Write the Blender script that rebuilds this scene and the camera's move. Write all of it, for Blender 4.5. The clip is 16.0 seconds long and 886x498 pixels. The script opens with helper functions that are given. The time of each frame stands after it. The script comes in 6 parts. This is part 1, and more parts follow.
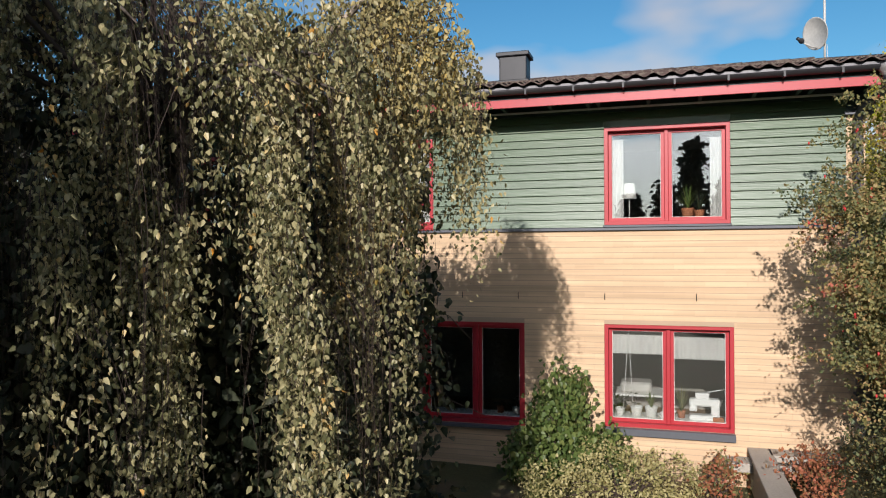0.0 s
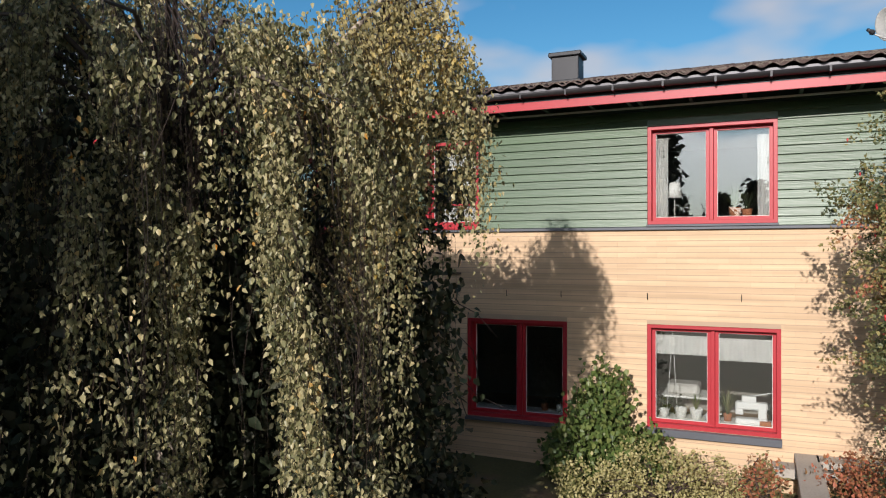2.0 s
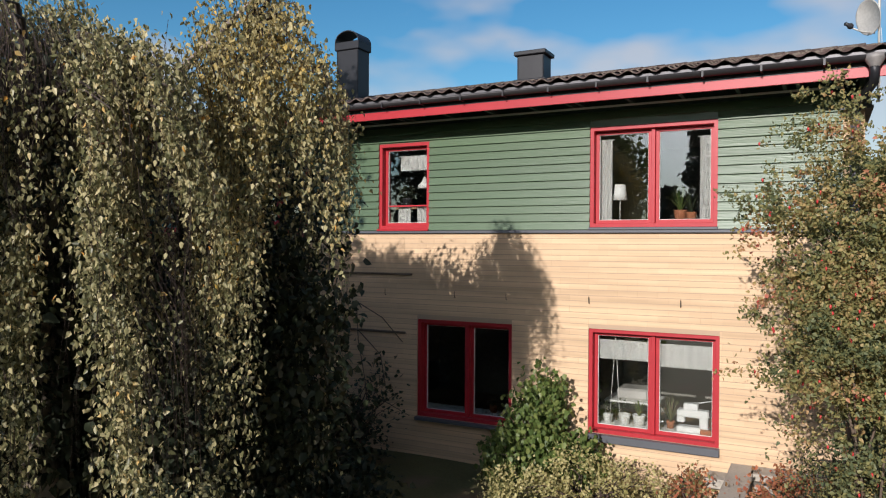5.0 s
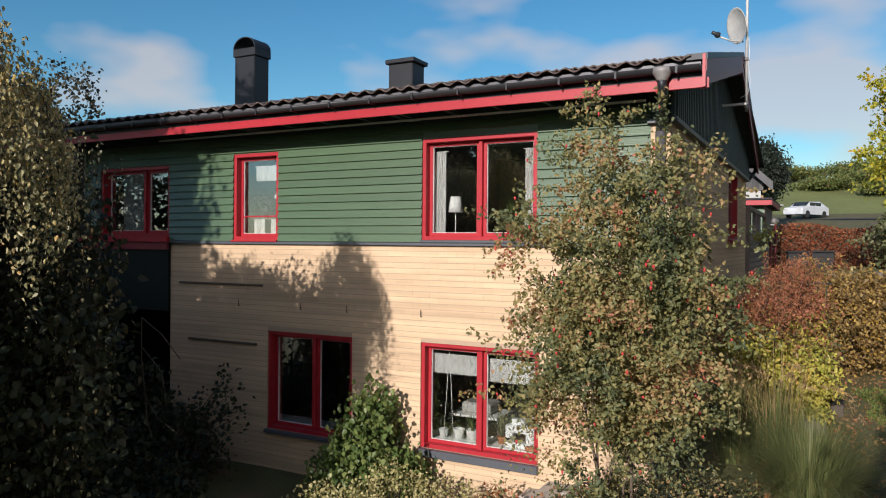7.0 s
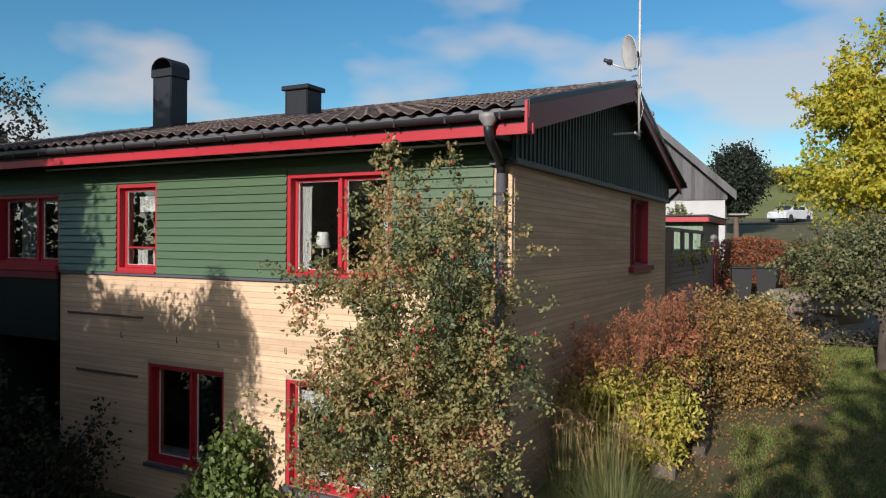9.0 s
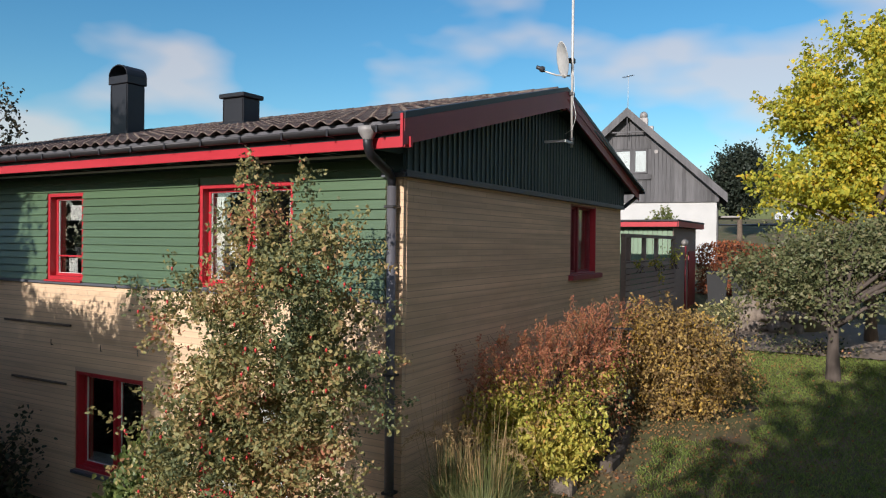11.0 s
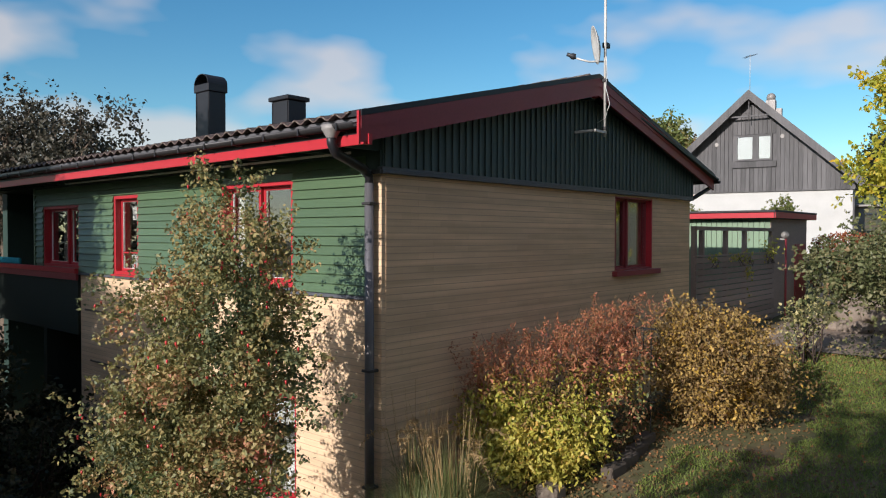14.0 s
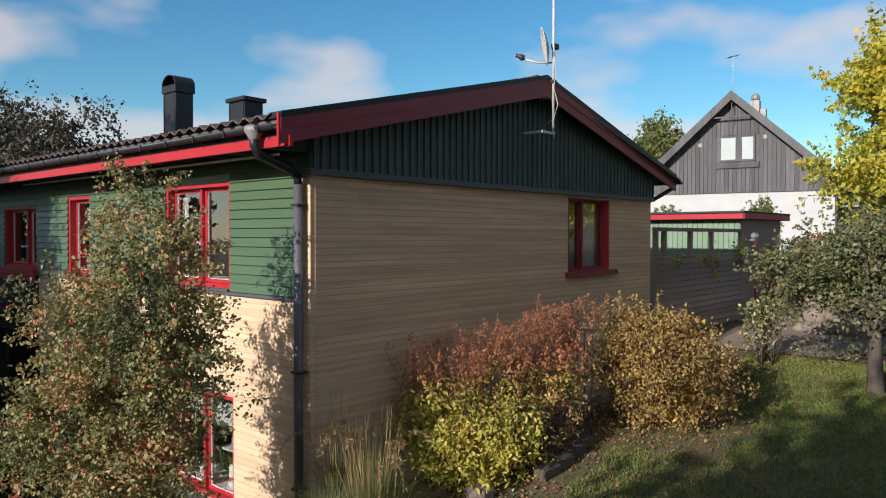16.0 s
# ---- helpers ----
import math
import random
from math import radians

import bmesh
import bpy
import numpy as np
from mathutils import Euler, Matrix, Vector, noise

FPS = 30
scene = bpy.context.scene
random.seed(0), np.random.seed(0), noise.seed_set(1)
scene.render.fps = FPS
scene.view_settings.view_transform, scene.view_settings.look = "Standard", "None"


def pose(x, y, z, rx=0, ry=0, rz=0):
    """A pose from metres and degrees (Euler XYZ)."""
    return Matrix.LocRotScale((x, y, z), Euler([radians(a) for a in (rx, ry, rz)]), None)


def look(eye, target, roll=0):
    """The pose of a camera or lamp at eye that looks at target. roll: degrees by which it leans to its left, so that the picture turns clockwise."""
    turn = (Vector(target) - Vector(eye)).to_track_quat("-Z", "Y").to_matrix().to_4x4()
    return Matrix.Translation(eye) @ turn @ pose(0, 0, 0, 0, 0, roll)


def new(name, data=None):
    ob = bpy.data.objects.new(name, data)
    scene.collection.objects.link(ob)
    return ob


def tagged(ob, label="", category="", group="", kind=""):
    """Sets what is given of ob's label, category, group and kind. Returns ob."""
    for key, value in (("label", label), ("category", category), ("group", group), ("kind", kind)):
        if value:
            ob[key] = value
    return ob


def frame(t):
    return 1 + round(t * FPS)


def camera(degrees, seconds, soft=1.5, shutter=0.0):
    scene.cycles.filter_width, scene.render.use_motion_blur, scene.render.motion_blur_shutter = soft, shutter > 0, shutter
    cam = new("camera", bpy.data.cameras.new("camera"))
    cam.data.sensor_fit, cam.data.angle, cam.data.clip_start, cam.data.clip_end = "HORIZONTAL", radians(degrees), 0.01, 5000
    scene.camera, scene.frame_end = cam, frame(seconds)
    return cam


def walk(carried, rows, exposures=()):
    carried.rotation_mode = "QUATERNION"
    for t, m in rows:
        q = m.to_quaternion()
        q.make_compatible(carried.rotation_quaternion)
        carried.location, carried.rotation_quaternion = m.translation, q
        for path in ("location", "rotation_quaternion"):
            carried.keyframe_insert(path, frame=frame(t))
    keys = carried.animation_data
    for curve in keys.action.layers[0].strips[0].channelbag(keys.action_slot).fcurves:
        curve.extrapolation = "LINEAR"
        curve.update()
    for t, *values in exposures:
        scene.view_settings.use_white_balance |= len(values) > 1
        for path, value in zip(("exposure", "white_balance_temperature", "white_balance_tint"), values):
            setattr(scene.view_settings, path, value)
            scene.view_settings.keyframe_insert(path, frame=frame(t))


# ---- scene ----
cam = camera(62.7, 16.0, soft=1.15)
PATH = [
    (0, (-2.431, -10.219, 3.109), (-3.01, -8.305, 3.116), -0.3),
    (0.5, (-2.244, -10.216, 3.12), (-2.826, -8.303, 3.124), -0.2),
    (1, (-2.041, -10.227, 3.111), (-2.676, -8.331, 3.118), -0.3),
    (1.5, (-1.864, -10.234, 3.096), (-2.537, -8.351, 3.104), -0.2),
    (2, (-1.759, -10.235, 3.086), (-2.564, -8.404, 3.094), 0.0),
    (2.5, (-1.449, -10.194, 3.104), (-2.351, -8.409, 3.107), 0.2),
    (3, (-1.313, -10.127, 3.133), (-2.22, -8.345, 3.135), 0.1),
    (3.2, (-1.238, -10.113, 3.143), (-2.154, -8.335, 3.142), 0.1),
    (5.3, (-0.142, -9.457, 3.22), (-1.068, -7.685, 3.207), 0.4),
    (5.5, (0.083, -9.352, 3.224), (-0.847, -7.581, 3.21), 0.4),
    (6, (0.594, -9.032, 3.227), (-0.341, -7.264, 3.212), 0.4),
    (6.5, (1.102, -8.718, 3.257), (0.164, -6.952, 3.242), 0.4),
    (7, (1.585, -8.422, 3.397), (0.647, -6.656, 3.386), 0.5),
    (7.5, (2.025, -8.174, 3.511), (1.086, -6.408, 3.497), 0.4),
    (8, (2.461, -7.971, 3.642), (1.521, -6.206, 3.626), 0.5),
    (8.5, (2.837, -7.734, 3.772), (1.891, -5.972, 3.757), 0.5),
    (9, (3.15, -7.473, 3.916), (2.203, -5.712, 3.9), 0.5),
    (9.5, (3.444, -7.262, 3.969), (2.495, -5.501, 3.951), 0.5),
    (9.7, (3.571, -7.181, 3.984), (2.621, -5.421, 3.969), 0.6),
    (11.8, (4.834, -6.457, 4.108), (3.704, -4.808, 4.067), 0.2),
    (12, (4.949, -6.383, 4.096), (3.734, -4.795, 4.057), 0.0),
    (12.5, (5.203, -6.196, 4.089), (3.949, -4.638, 4.05), 0.1),
    (13, (5.418, -6.004, 4.094), (4.153, -4.456, 4.055), 0.0),
    (13.5, (5.633, -5.773, 4.108), (4.31, -4.273, 4.07), 0.1),
    (14, (5.821, -5.57, 4.122), (4.497, -4.071, 4.083), 0.1),
    (14.5, (5.991, -5.427, 4.111), (4.666, -3.93, 4.073), 0.1),
    (15, (6.151, -5.321, 4.117), (4.825, -3.824, 4.078), 0.1),
    (15.5, (6.291, -5.179, 4.119), (4.964, -3.684, 4.081), 0.0),
    (16, (6.42, -5.033, 4.136), (5.092, -3.537, 4.098), 0.1),
]
walk(cam, [(t, look(eye, target, roll)) for t, eye, target, roll in PATH], [(0.0, 0.2), (8.0, 0.2), (12.0, 0.41), (16.0, 0.41)])

# ---- world, sun and exposure ----
SUN_WAY = Vector((-0.008, 1.0, -0.35))
world = bpy.data.worlds.new("world")
scene.world = world
world.use_nodes = True
wn, wl = world.node_tree.nodes, world.node_tree.links
wn.clear()
w_out = wn.new("ShaderNodeOutputWorld")
w_bg = wn.new("ShaderNodeBackground")
w_bg.inputs["Strength"].default_value = 0.093
w_sky = wn.new("ShaderNodeTexSky")
w_sky.sky_type = "NISHITA"
w_sky.sun_disc = False
w_sky.sun_elevation = radians(19.3)
w_sky.sun_rotation = radians(180)
w_sky.air_density = 1.0
w_sky.dust_density = 0.0
w_sky.ozone_density = 2.5
w_co = wn.new("ShaderNodeTexCoord")
w_map = wn.new("ShaderNodeMapping")
w_map.inputs["Scale"].default_value = (1.0, 1.0, 2.4)
w_map.inputs["Location"].default_value = (0.6, 1.9, 0.3)
w_noise = wn.new("ShaderNodeTexNoise")
w_noise.inputs["Scale"].default_value = 3.6
w_noise.inputs["Detail"].default_value = 3.5
w_noise.inputs["Roughness"].default_value = 0.48
w_ramp = wn.new("ShaderNodeValToRGB")
w_ramp.color_ramp.elements[0].position, w_ramp.color_ramp.elements[0].color = 0.535, (0, 0, 0, 1)
w_ramp.color_ramp.elements[1].position, w_ramp.color_ramp.elements[1].color = 0.67, (1, 1, 1, 1)
w_mul = wn.new("ShaderNodeMath")
w_mul.operation = "MULTIPLY"
w_mul.inputs[1].default_value = 0.58
w_mix = wn.new("ShaderNodeMix")
w_mix.data_type = "RGBA"
w_hue = wn.new("ShaderNodeHueSaturation")
w_hue.inputs["Saturation"].default_value = 1.28
w_tint = wn.new("ShaderNodeMix")
w_tint.data_type, w_tint.blend_type = "RGBA", "MULTIPLY"
w_tint.inputs[0].default_value = 1.0
w_tint.inputs[7].default_value = (0.98, 1.13, 1.08, 1)
wl.new(w_co.outputs["Generated"], w_map.inputs["Vector"])
wl.new(w_map.outputs["Vector"], w_noise.inputs["Vector"])
# more cloud towards the horizon
w_sep, w_low, w_lift = wn.new("ShaderNodeSeparateXYZ"), wn.new("ShaderNodeMapRange"), wn.new("ShaderNodeMath")
w_low.inputs["From Min"].default_value, w_low.inputs["From Max"].default_value = 0.0, 0.35
w_low.inputs["To Min"].default_value, w_low.inputs["To Max"].default_value = 0.18, 0.0
w_lift.operation = "ADD"
# cloud bank added out of view on the sun's +x side, whitening the fill
w_bank, w_sum, w_side = wn.new("ShaderNodeMapRange"), wn.new("ShaderNodeMath"), wn.new("ShaderNodeVectorMath")
w_side.operation = "DOT_PRODUCT"
w_side.inputs[1].default_value = (0.6, -0.8, 0.0)
w_bank.inputs["From Min"].default_value, w_bank.inputs["From Max"].default_value = 0.3, 0.85
w_bank.inputs["To Min"].default_value, w_bank.inputs["To Max"].default_value = 0.0, 0.20
w_sum.operation = "ADD"
wl.new(w_co.outputs["Generated"], w_sep.inputs[0])
wl.new(w_sep.outputs["Z"], w_low.inputs["Value"])
wl.new(w_co.outputs["Generated"], w_side.inputs[0])
wl.new(w_side.outputs["Value"], w_bank.inputs["Value"])
wl.new(w_noise.outputs["Fac"], w_sum.inputs[0])
wl.new(w_bank.outputs["Result"], w_sum.inputs[1])
wl.new(w_sum.outputs[0], w_lift.inputs[0])
wl.new(w_low.outputs["Result"], w_lift.inputs[1])
wl.new(w_lift.outputs[0], w_ramp.inputs["Fac"])
wl.new(w_ramp.outputs["Color"], w_mul.inputs[0])
wl.new(w_mul.outputs[0], w_mix.inputs[0])
# clouds are brighter towards the sun
w_dot, w_near, w_cloud = wn.new("ShaderNodeVectorMath"), wn.new("ShaderNodeMapRange"), wn.new("ShaderNodeMix")
w_dot.operation = "DOT_PRODUCT"
w_dot.inputs[1].default_value = (-SUN_WAY).normalized()
w_near.inputs["From Min"].default_value, w_near.inputs["From Max"].default_value = 0.93, 1.0
w_cloud.data_type = "RGBA"
w_cloud.inputs[6].default_value = (6.6, 5.8, 5.5, 1)
w_cloud.inputs[7].default_value = (38.0, 36.0, 35.0, 1)
wl.new(w_co.outputs["Generated"], w_dot.inputs[0])
wl.new(w_dot.outputs["Value"], w_near.inputs["Value"])
wl.new(w_near.outputs["Result"], w_cloud.inputs[0])
wl.new(w_cloud.outputs[2], w_mix.inputs[7])
wl.new(w_sky.outputs["Color"], w_hue.inputs["Color"])
wl.new(w_hue.outputs["Color"], w_tint.inputs[6])
wl.new(w_tint.outputs[2], w_mix.inputs[6])
wl.new(w_mix.outputs[2], w_bg.inputs["Color"])
wl.new(w_bg.outputs["Background"], w_out.inputs["Surface"])

sun = new("sun", bpy.data.lights.new("sun", "SUN"))
sun.data.energy, sun.data.angle, sun.data.color = 4.25, radians(0.5), (1.0, 0.945, 0.905)
sun.matrix_world = look((0, -20, 12), Vector((0, -20, 12)) + SUN_WAY)


# ---- materials ----
def material(name, colour, rough=0.7, metal=0.0, vary=0.12, grain=60.0, bump=0.15, stretch=(1, 1, 1), pieces=0.0, stain=0.12, second=None, spec=0.4, stain_scale=1.3, whole=False):
    """A surface with fine grain, broad stains and, for loose pieces, a tone of their own."""
    m = bpy.data.materials.new(name)
    m.use_nodes = True
    n, l = m.node_tree.nodes, m.node_tree.links
    b = n["Principled BSDF"]
    b.inputs["Roughness"].default_value, b.inputs["Metallic"].default_value = rough, metal
    b.inputs["Specular IOR Level"].default_value = spec
    co = n.new("ShaderNodeTexCoord")
    mp = n.new("ShaderNodeMapping")
    mp.inputs["Scale"].default_value = stretch
    l.new(n.new("ShaderNodeNewGeometry").outputs["Position"] if whole else co.outputs["Object"], mp.inputs["Vector"])
    fine = n.new("ShaderNodeTexNoise")
    fine.inputs["Scale"].default_value, fine.inputs["Detail"].default_value = grain, 4.0
    l.new(mp.outputs["Vector"], fine.inputs["Vector"])
    broad = n.new("ShaderNodeTexNoise")
    broad.inputs["Scale"].default_value, broad.inputs["Detail"].default_value = stain_scale, 5.0
    l.new(mp.outputs["Vector"], broad.inputs["Vector"])

    def value(op, a, b_):
        v = n.new("ShaderNodeMath")
        v.operation = op
        for k, s in enumerate((a, b_)):
            if isinstance(s, (int, float)):
                v.inputs[k].default_value = s
            else:
                l.new(s, v.inputs[k])
        return v.outputs[0]

    tone = value("ADD", value("MULTIPLY", value("SUBTRACT", fine.outputs["Fac"], 0.5), 2 * vary), value("MULTIPLY", value("SUBTRACT", broad.outputs["Fac"], 0.5), 2.5 * stain))
    if pieces:
        info, geo = n.new("ShaderNodeObjectInfo"), n.new("ShaderNodeNewGeometry")
        own = value("FRACT", value("ADD", info.outputs["Random"], geo.outputs["Random Per Island"]), 0.0)
        tone = value("ADD", tone, value("MULTIPLY", value("SUBTRACT", own, 0.5), 2 * pieces))
    tone = value("ADD", tone, 1.0)
    mix = n.new("ShaderNodeMix")
    mix.data_type, mix.blend_type = "RGBA", "MULTIPLY"
    mix.inputs[0].default_value = 1.0
    mix.inputs[6].default_value = (*colour, 1)
    l.new(tone, mix.inputs[7])
    out = mix.outputs[2]
    if second:
        ramp = n.new("ShaderNodeValToRGB")
        ramp.color_ramp.elements[0].position, ramp.color_ramp.elements[1].position = 0.5, 0.68
        patch = n.new("ShaderNodeTexNoise")
        patch.inputs["Scale"].default_value, patch.inputs["Detail"].default_value = second[1], 8.0
        l.new(co.outputs["Object"], patch.inputs["Vector"])
        l.new(patch.outputs["Fac"], ramp.inputs["Fac"])
        two = n.new("ShaderNodeMix")
        two.data_type = "RGBA"
        l.new(ramp.outputs["Color"], two.inputs[0])
        l.new(out, two.inputs[6])
        two.inputs[7].default_value = (*second[0], 1)
        out = two.outputs[2]
    l.new(out, b.inputs["Base Color"])
    if bump:
        bp = n.new("ShaderNodeBump")
        bp.inputs["Strength"].default_value, bp.inputs["Distance"].default_value = bump, 0.01
        l.new(fine.outputs["Fac"], bp.inputs["Height"])
        l.new(bp.outputs["Normal"], b.inputs["Normal"])
    return m


def leaf_material(name, stops, rough=0.5, through_it=0.35, patch=0.9, stretch=(1, 1, 1)):
    """Leaves: each one takes its colour from the stops, by its own chance and by the part of the crown it hangs in."""
    m = bpy.data.materials.new(name)
    m.use_nodes = True
    n, l = m.node_tree.nodes, m.node_tree.links
    b, out = n["Principled BSDF"], n["Material Output"]
    b.inputs["Roughness"].default_value = rough
    b.inputs["Specular IOR Level"].default_value = 0.35
    geo, co = n.new("ShaderNodeNewGeometry"), n.new("ShaderNodeTexCoord")
    noise_ = n.new("ShaderNodeTexNoise")
    noise_.inputs["Scale"].default_value, noise_.inputs["Detail"].default_value = 1.6, 3.0
    mp = n.new("ShaderNodeMapping")
    mp.inputs["Scale"].default_value = stretch
    l.new(co.outputs["Object"], mp.inputs["Vector"])
    l.new(mp.outputs["Vector"], noise_.inputs["Vector"])
    wide = n.new("ShaderNodeMapRange")
    wide.inputs["From Min"].default_value, wide.inputs["From Max"].default_value = 0.32, 0.68
    l.new(noise_.outputs["Fac"], wide.inputs["Value"])
    c = n.new("ShaderNodeMix")
    c.data_type = "FLOAT"
    c.inputs[0].default_value = 0.42 * patch
    l.new(geo.outputs["Random Per Island"], c.inputs[2])
    l.new(wide.outputs["Result"], c.inputs[3])
    ramp = n.new("ShaderNodeValToRGB")
    e = ramp.color_ramp.elements
    e[0].position, e[0].color = stops[0][0], (*stops[0][1], 1)
    e[1].position, e[1].color = stops[-1][0], (*stops[-1][1], 1)
    for pos, col in stops[1:-1]:
        k = e.new(pos)
        k.color = (*col, 1)
    l.new(c.outputs[0], ramp.inputs["Fac"])
    l.new(ramp.outputs["Color"], b.inputs["Base Color"])
    t = n.new("ShaderNodeBsdfTranslucent")
    l.new(ramp.outputs["Color"], t.inputs["Color"])
    mx = n.new("ShaderNodeMixShader")
    mx.inputs[0].default_value = through_it
    l.new(b.outputs[0], mx.inputs[1])
    l.new(t.outputs[0], mx.inputs[2])
    l.new(mx.outputs[0], out.inputs["Surface"])
    return m


def glass_material():
    m = bpy.data.materials.new("window_glass")
    m.use_nodes = True
    n, l = m.node_tree.nodes, m.node_tree.links
    n.remove(n["Principled BSDF"])
    clear, gloss, mx, lw = n.new("ShaderNodeBsdfTransparent"), n.new("ShaderNodeBsdfGlossy"), n.new("ShaderNodeMixShader"), n.new("ShaderNodeLayerWeight")
    power, scale = n.new("ShaderNodeMath"), n.new("ShaderNodeMath")
    power.operation, scale.operation = "POWER", "MULTIPLY_ADD"
    power.inputs[1].default_value = 3.5
    scale.inputs[1].default_value, scale.inputs[2].default_value = 0.75, 0.21
    clear.inputs["Color"].default_value = (0.93, 0.95, 0.94, 1)
    gloss.inputs["Roughness"].default_value = 0.0
    lw.inputs["Blend"].default_value = 0.5
    l.new(lw.outputs["Facing"], power.inputs[0])
    l.new(power.outputs[0], scale.inputs[0])
    l.new(scale.outputs[0], mx.inputs[0])
    l.new(clear.outputs[0], mx.inputs[1])
    l.new(gloss.outputs[0], mx.inputs[2])
    l.new(mx.outputs[0], n["Material Output"].inputs["Surface"])
    return m


BRICK = material("sand_coloured_brick", (0.63, 0.443, 0.284), 0.85, vary=0.36, grain=9, bump=0.2, stretch=(0.05, 0.05, 1.6), pieces=0.04, stain=0.30, stain_scale=3.0, whole=True)
GABLEGREEN = material("blue_green_gable_boards", (0.062, 0.090, 0.090), 0.5, vary=0.15, grain=40, bump=0.08, stretch=(1, 1, 0.15), pieces=0.12, spec=0.4)
PIPE = material("grey_painted_pipe", (0.12, 0.115, 0.125), 0.45, 0.2, vary=0.12, grain=14, bump=0.03, stain=0.2)
MORTAR = material("mortar", (0.46, 0.33, 0.232), 0.95, vary=0.12, grain=140, bump=0.3)
# blacker copy of the dark green boards, carrying the recess's deep shade
BALCONY = material("shade_black_balcony_boards", (0.012, 0.017, 0.014), 0.6, vary=0.2, grain=30, bump=0.08, stretch=(1, 1, 0.15), pieces=0.1, spec=0.25)
GREEN = material("green_painted_boards", (0.068, 0.116, 0.056), 0.40, vary=0.20, grain=40, bump=0.30, stretch=(0.06, 1, 1.8), pieces=0.07, stain=0.16, spec=0.75)
GREEN.node_tree.nodes["Principled BSDF"].inputs["Coat Weight"].default_value = 0.2
GREEN.node_tree.nodes["Principled BSDF"].inputs["Coat Roughness"].default_value = 0.42
DARKGREEN = material("dark_green_boards", (0.026, 0.050, 0.042), 0.55, vary=0.15, grain=40, bump=0.08, stretch=(1, 1, 0.15), pieces=0.12, spec=0.35)
RED = material("red_paint", (0.40, 0.022, 0.032), 0.42, vary=0.10, grain=30, bump=0.04, stretch=(0.3, 0.3, 0.3), stain=0.14)
DARKRED = material("brown_red_paint", (0.24, 0.032, 0.042), 0.45, vary=0.15, grain=30, bump=0.05)
BLACKMETAL = material("black_sheet_metal", (0.022, 0.022, 0.026), 0.45, 0.2, vary=0.15, grain=12, bump=0.03, stain=0.2)
GREYMETAL = material("grey_zinc", (0.036, 0.034, 0.036), 0.45, 0.1, vary=0.15, grain=20, bump=0.05, stain=0.2)
PALEMETAL = material("pale_weathered_metal", (0.52, 0.50, 0.47), 0.6, 0.2, vary=0.25, grain=25, bump=0.05, stain=0.3)
SLATE = material("grey_sill_metal", (0.10, 0.105, 0.12), 0.5, 0.2, vary=0.1, grain=20, bump=0.03)
TILE = material("brown_concrete_tile", (0.080, 0.052, 0.046), 0.9, vary=0.4, grain=45, bump=0.8, pieces=0.25, stain=0.35, second=((0.22, 0.19, 0.15), 14.0))
WHITE = material("white_paint", (0.78, 0.77, 0.74), 0.5, vary=0.05, grain=30, bump=0.03, stain=0.05)
CLOTH = material("white_cotton_cloth", (0.86, 0.85, 0.83), 0.9, vary=0.05, grain=40, bump=0.0)
INSIDE = material("interior_plaster", (0.30, 0.28, 0.25), 0.9, vary=0.06, grain=20, bump=0.05)
OAK = material("interior_wood", (0.28, 0.17, 0.09), 0.6, vary=0.2, grain=18, bump=0.05, stretch=(0.2, 1, 1))
CERAMIC = material("white_glazed_pot", (0.78, 0.78, 0.76), 0.25, vary=0.04, grain=10, bump=0.0, spec=0.5)
TERRACOTTA = material("terracotta", (0.42, 0.16, 0.08), 0.8, vary=0.12, grain=30)
PLASTIC = material("white_plastic", (0.80, 0.80, 0.79), 0.35, vary=0.03, grain=10, bump=0.0)
DARKPLASTIC = material("dark_plastic", (0.03, 0.03, 0.033), 0.45, vary=0.1, grain=10, bump=0.0)
BIN = material("dark_bin_plastic", (0.022, 0.022, 0.023), 0.65, vary=0.12, grain=20)
STONE = material("grey_field_stone", (0.22, 0.175, 0.14), 0.9, vary=0.25, grain=22, bump=0.5, pieces=0.15, stain=0.25)
CONCRETE = material("weathered_concrete", (0.40, 0.36, 0.31), 0.9, vary=0.2, grain=40, bump=0.4, stain=0.25)
FENCE = material("dark_stained_wood", (0.26, 0.195, 0.165), 0.7, vary=0.2, grain=30, bump=0.1, stretch=(1, 0.2, 1), pieces=0.2)
PALEGREEN = material("pale_green_boards", (0.175, 0.25, 0.165), 0.6, vary=0.12, grain=30, bump=0.06, pieces=0.1)
BLACKWOOD = material("weathered_black_boards", (0.10, 0.095, 0.097), 0.75, vary=0.4, grain=14, bump=0.1, stretch=(1, 1, 0.12), pieces=0.2, stain=0.55, stain_scale=1.6)
WHITEBRICK = material("white_painted_brick", (0.47, 0.46, 0.445), 0.8, vary=0.08, grain=30, bump=0.2)
DARKROOF = material("dark_roofing", (0.045, 0.043, 0.045), 0.85, vary=0.25, grain=30, bump=0.3, stain=0.25)
BARK = material("brown_bark", (0.13, 0.095, 0.07), 0.9, vary=0.35, grain=30, bump=0.6, stretch=(1, 1, 0.3))
BIRCHBARK = material("pale_birch_bark", (0.42, 0.34, 0.27), 0.8, vary=0.3, grain=18, bump=0.3, second=((0.06, 0.05, 0.045), 7.0))
TWIG = material("thin_brown_twigs", (0.06, 0.040, 0.032), 0.8, vary=0.2, grain=30, bump=0.0)
RAIL = material("black_iron", (0.02, 0.02, 0.022), 0.5, 0.6, vary=0.1, grain=20, bump=0.05)
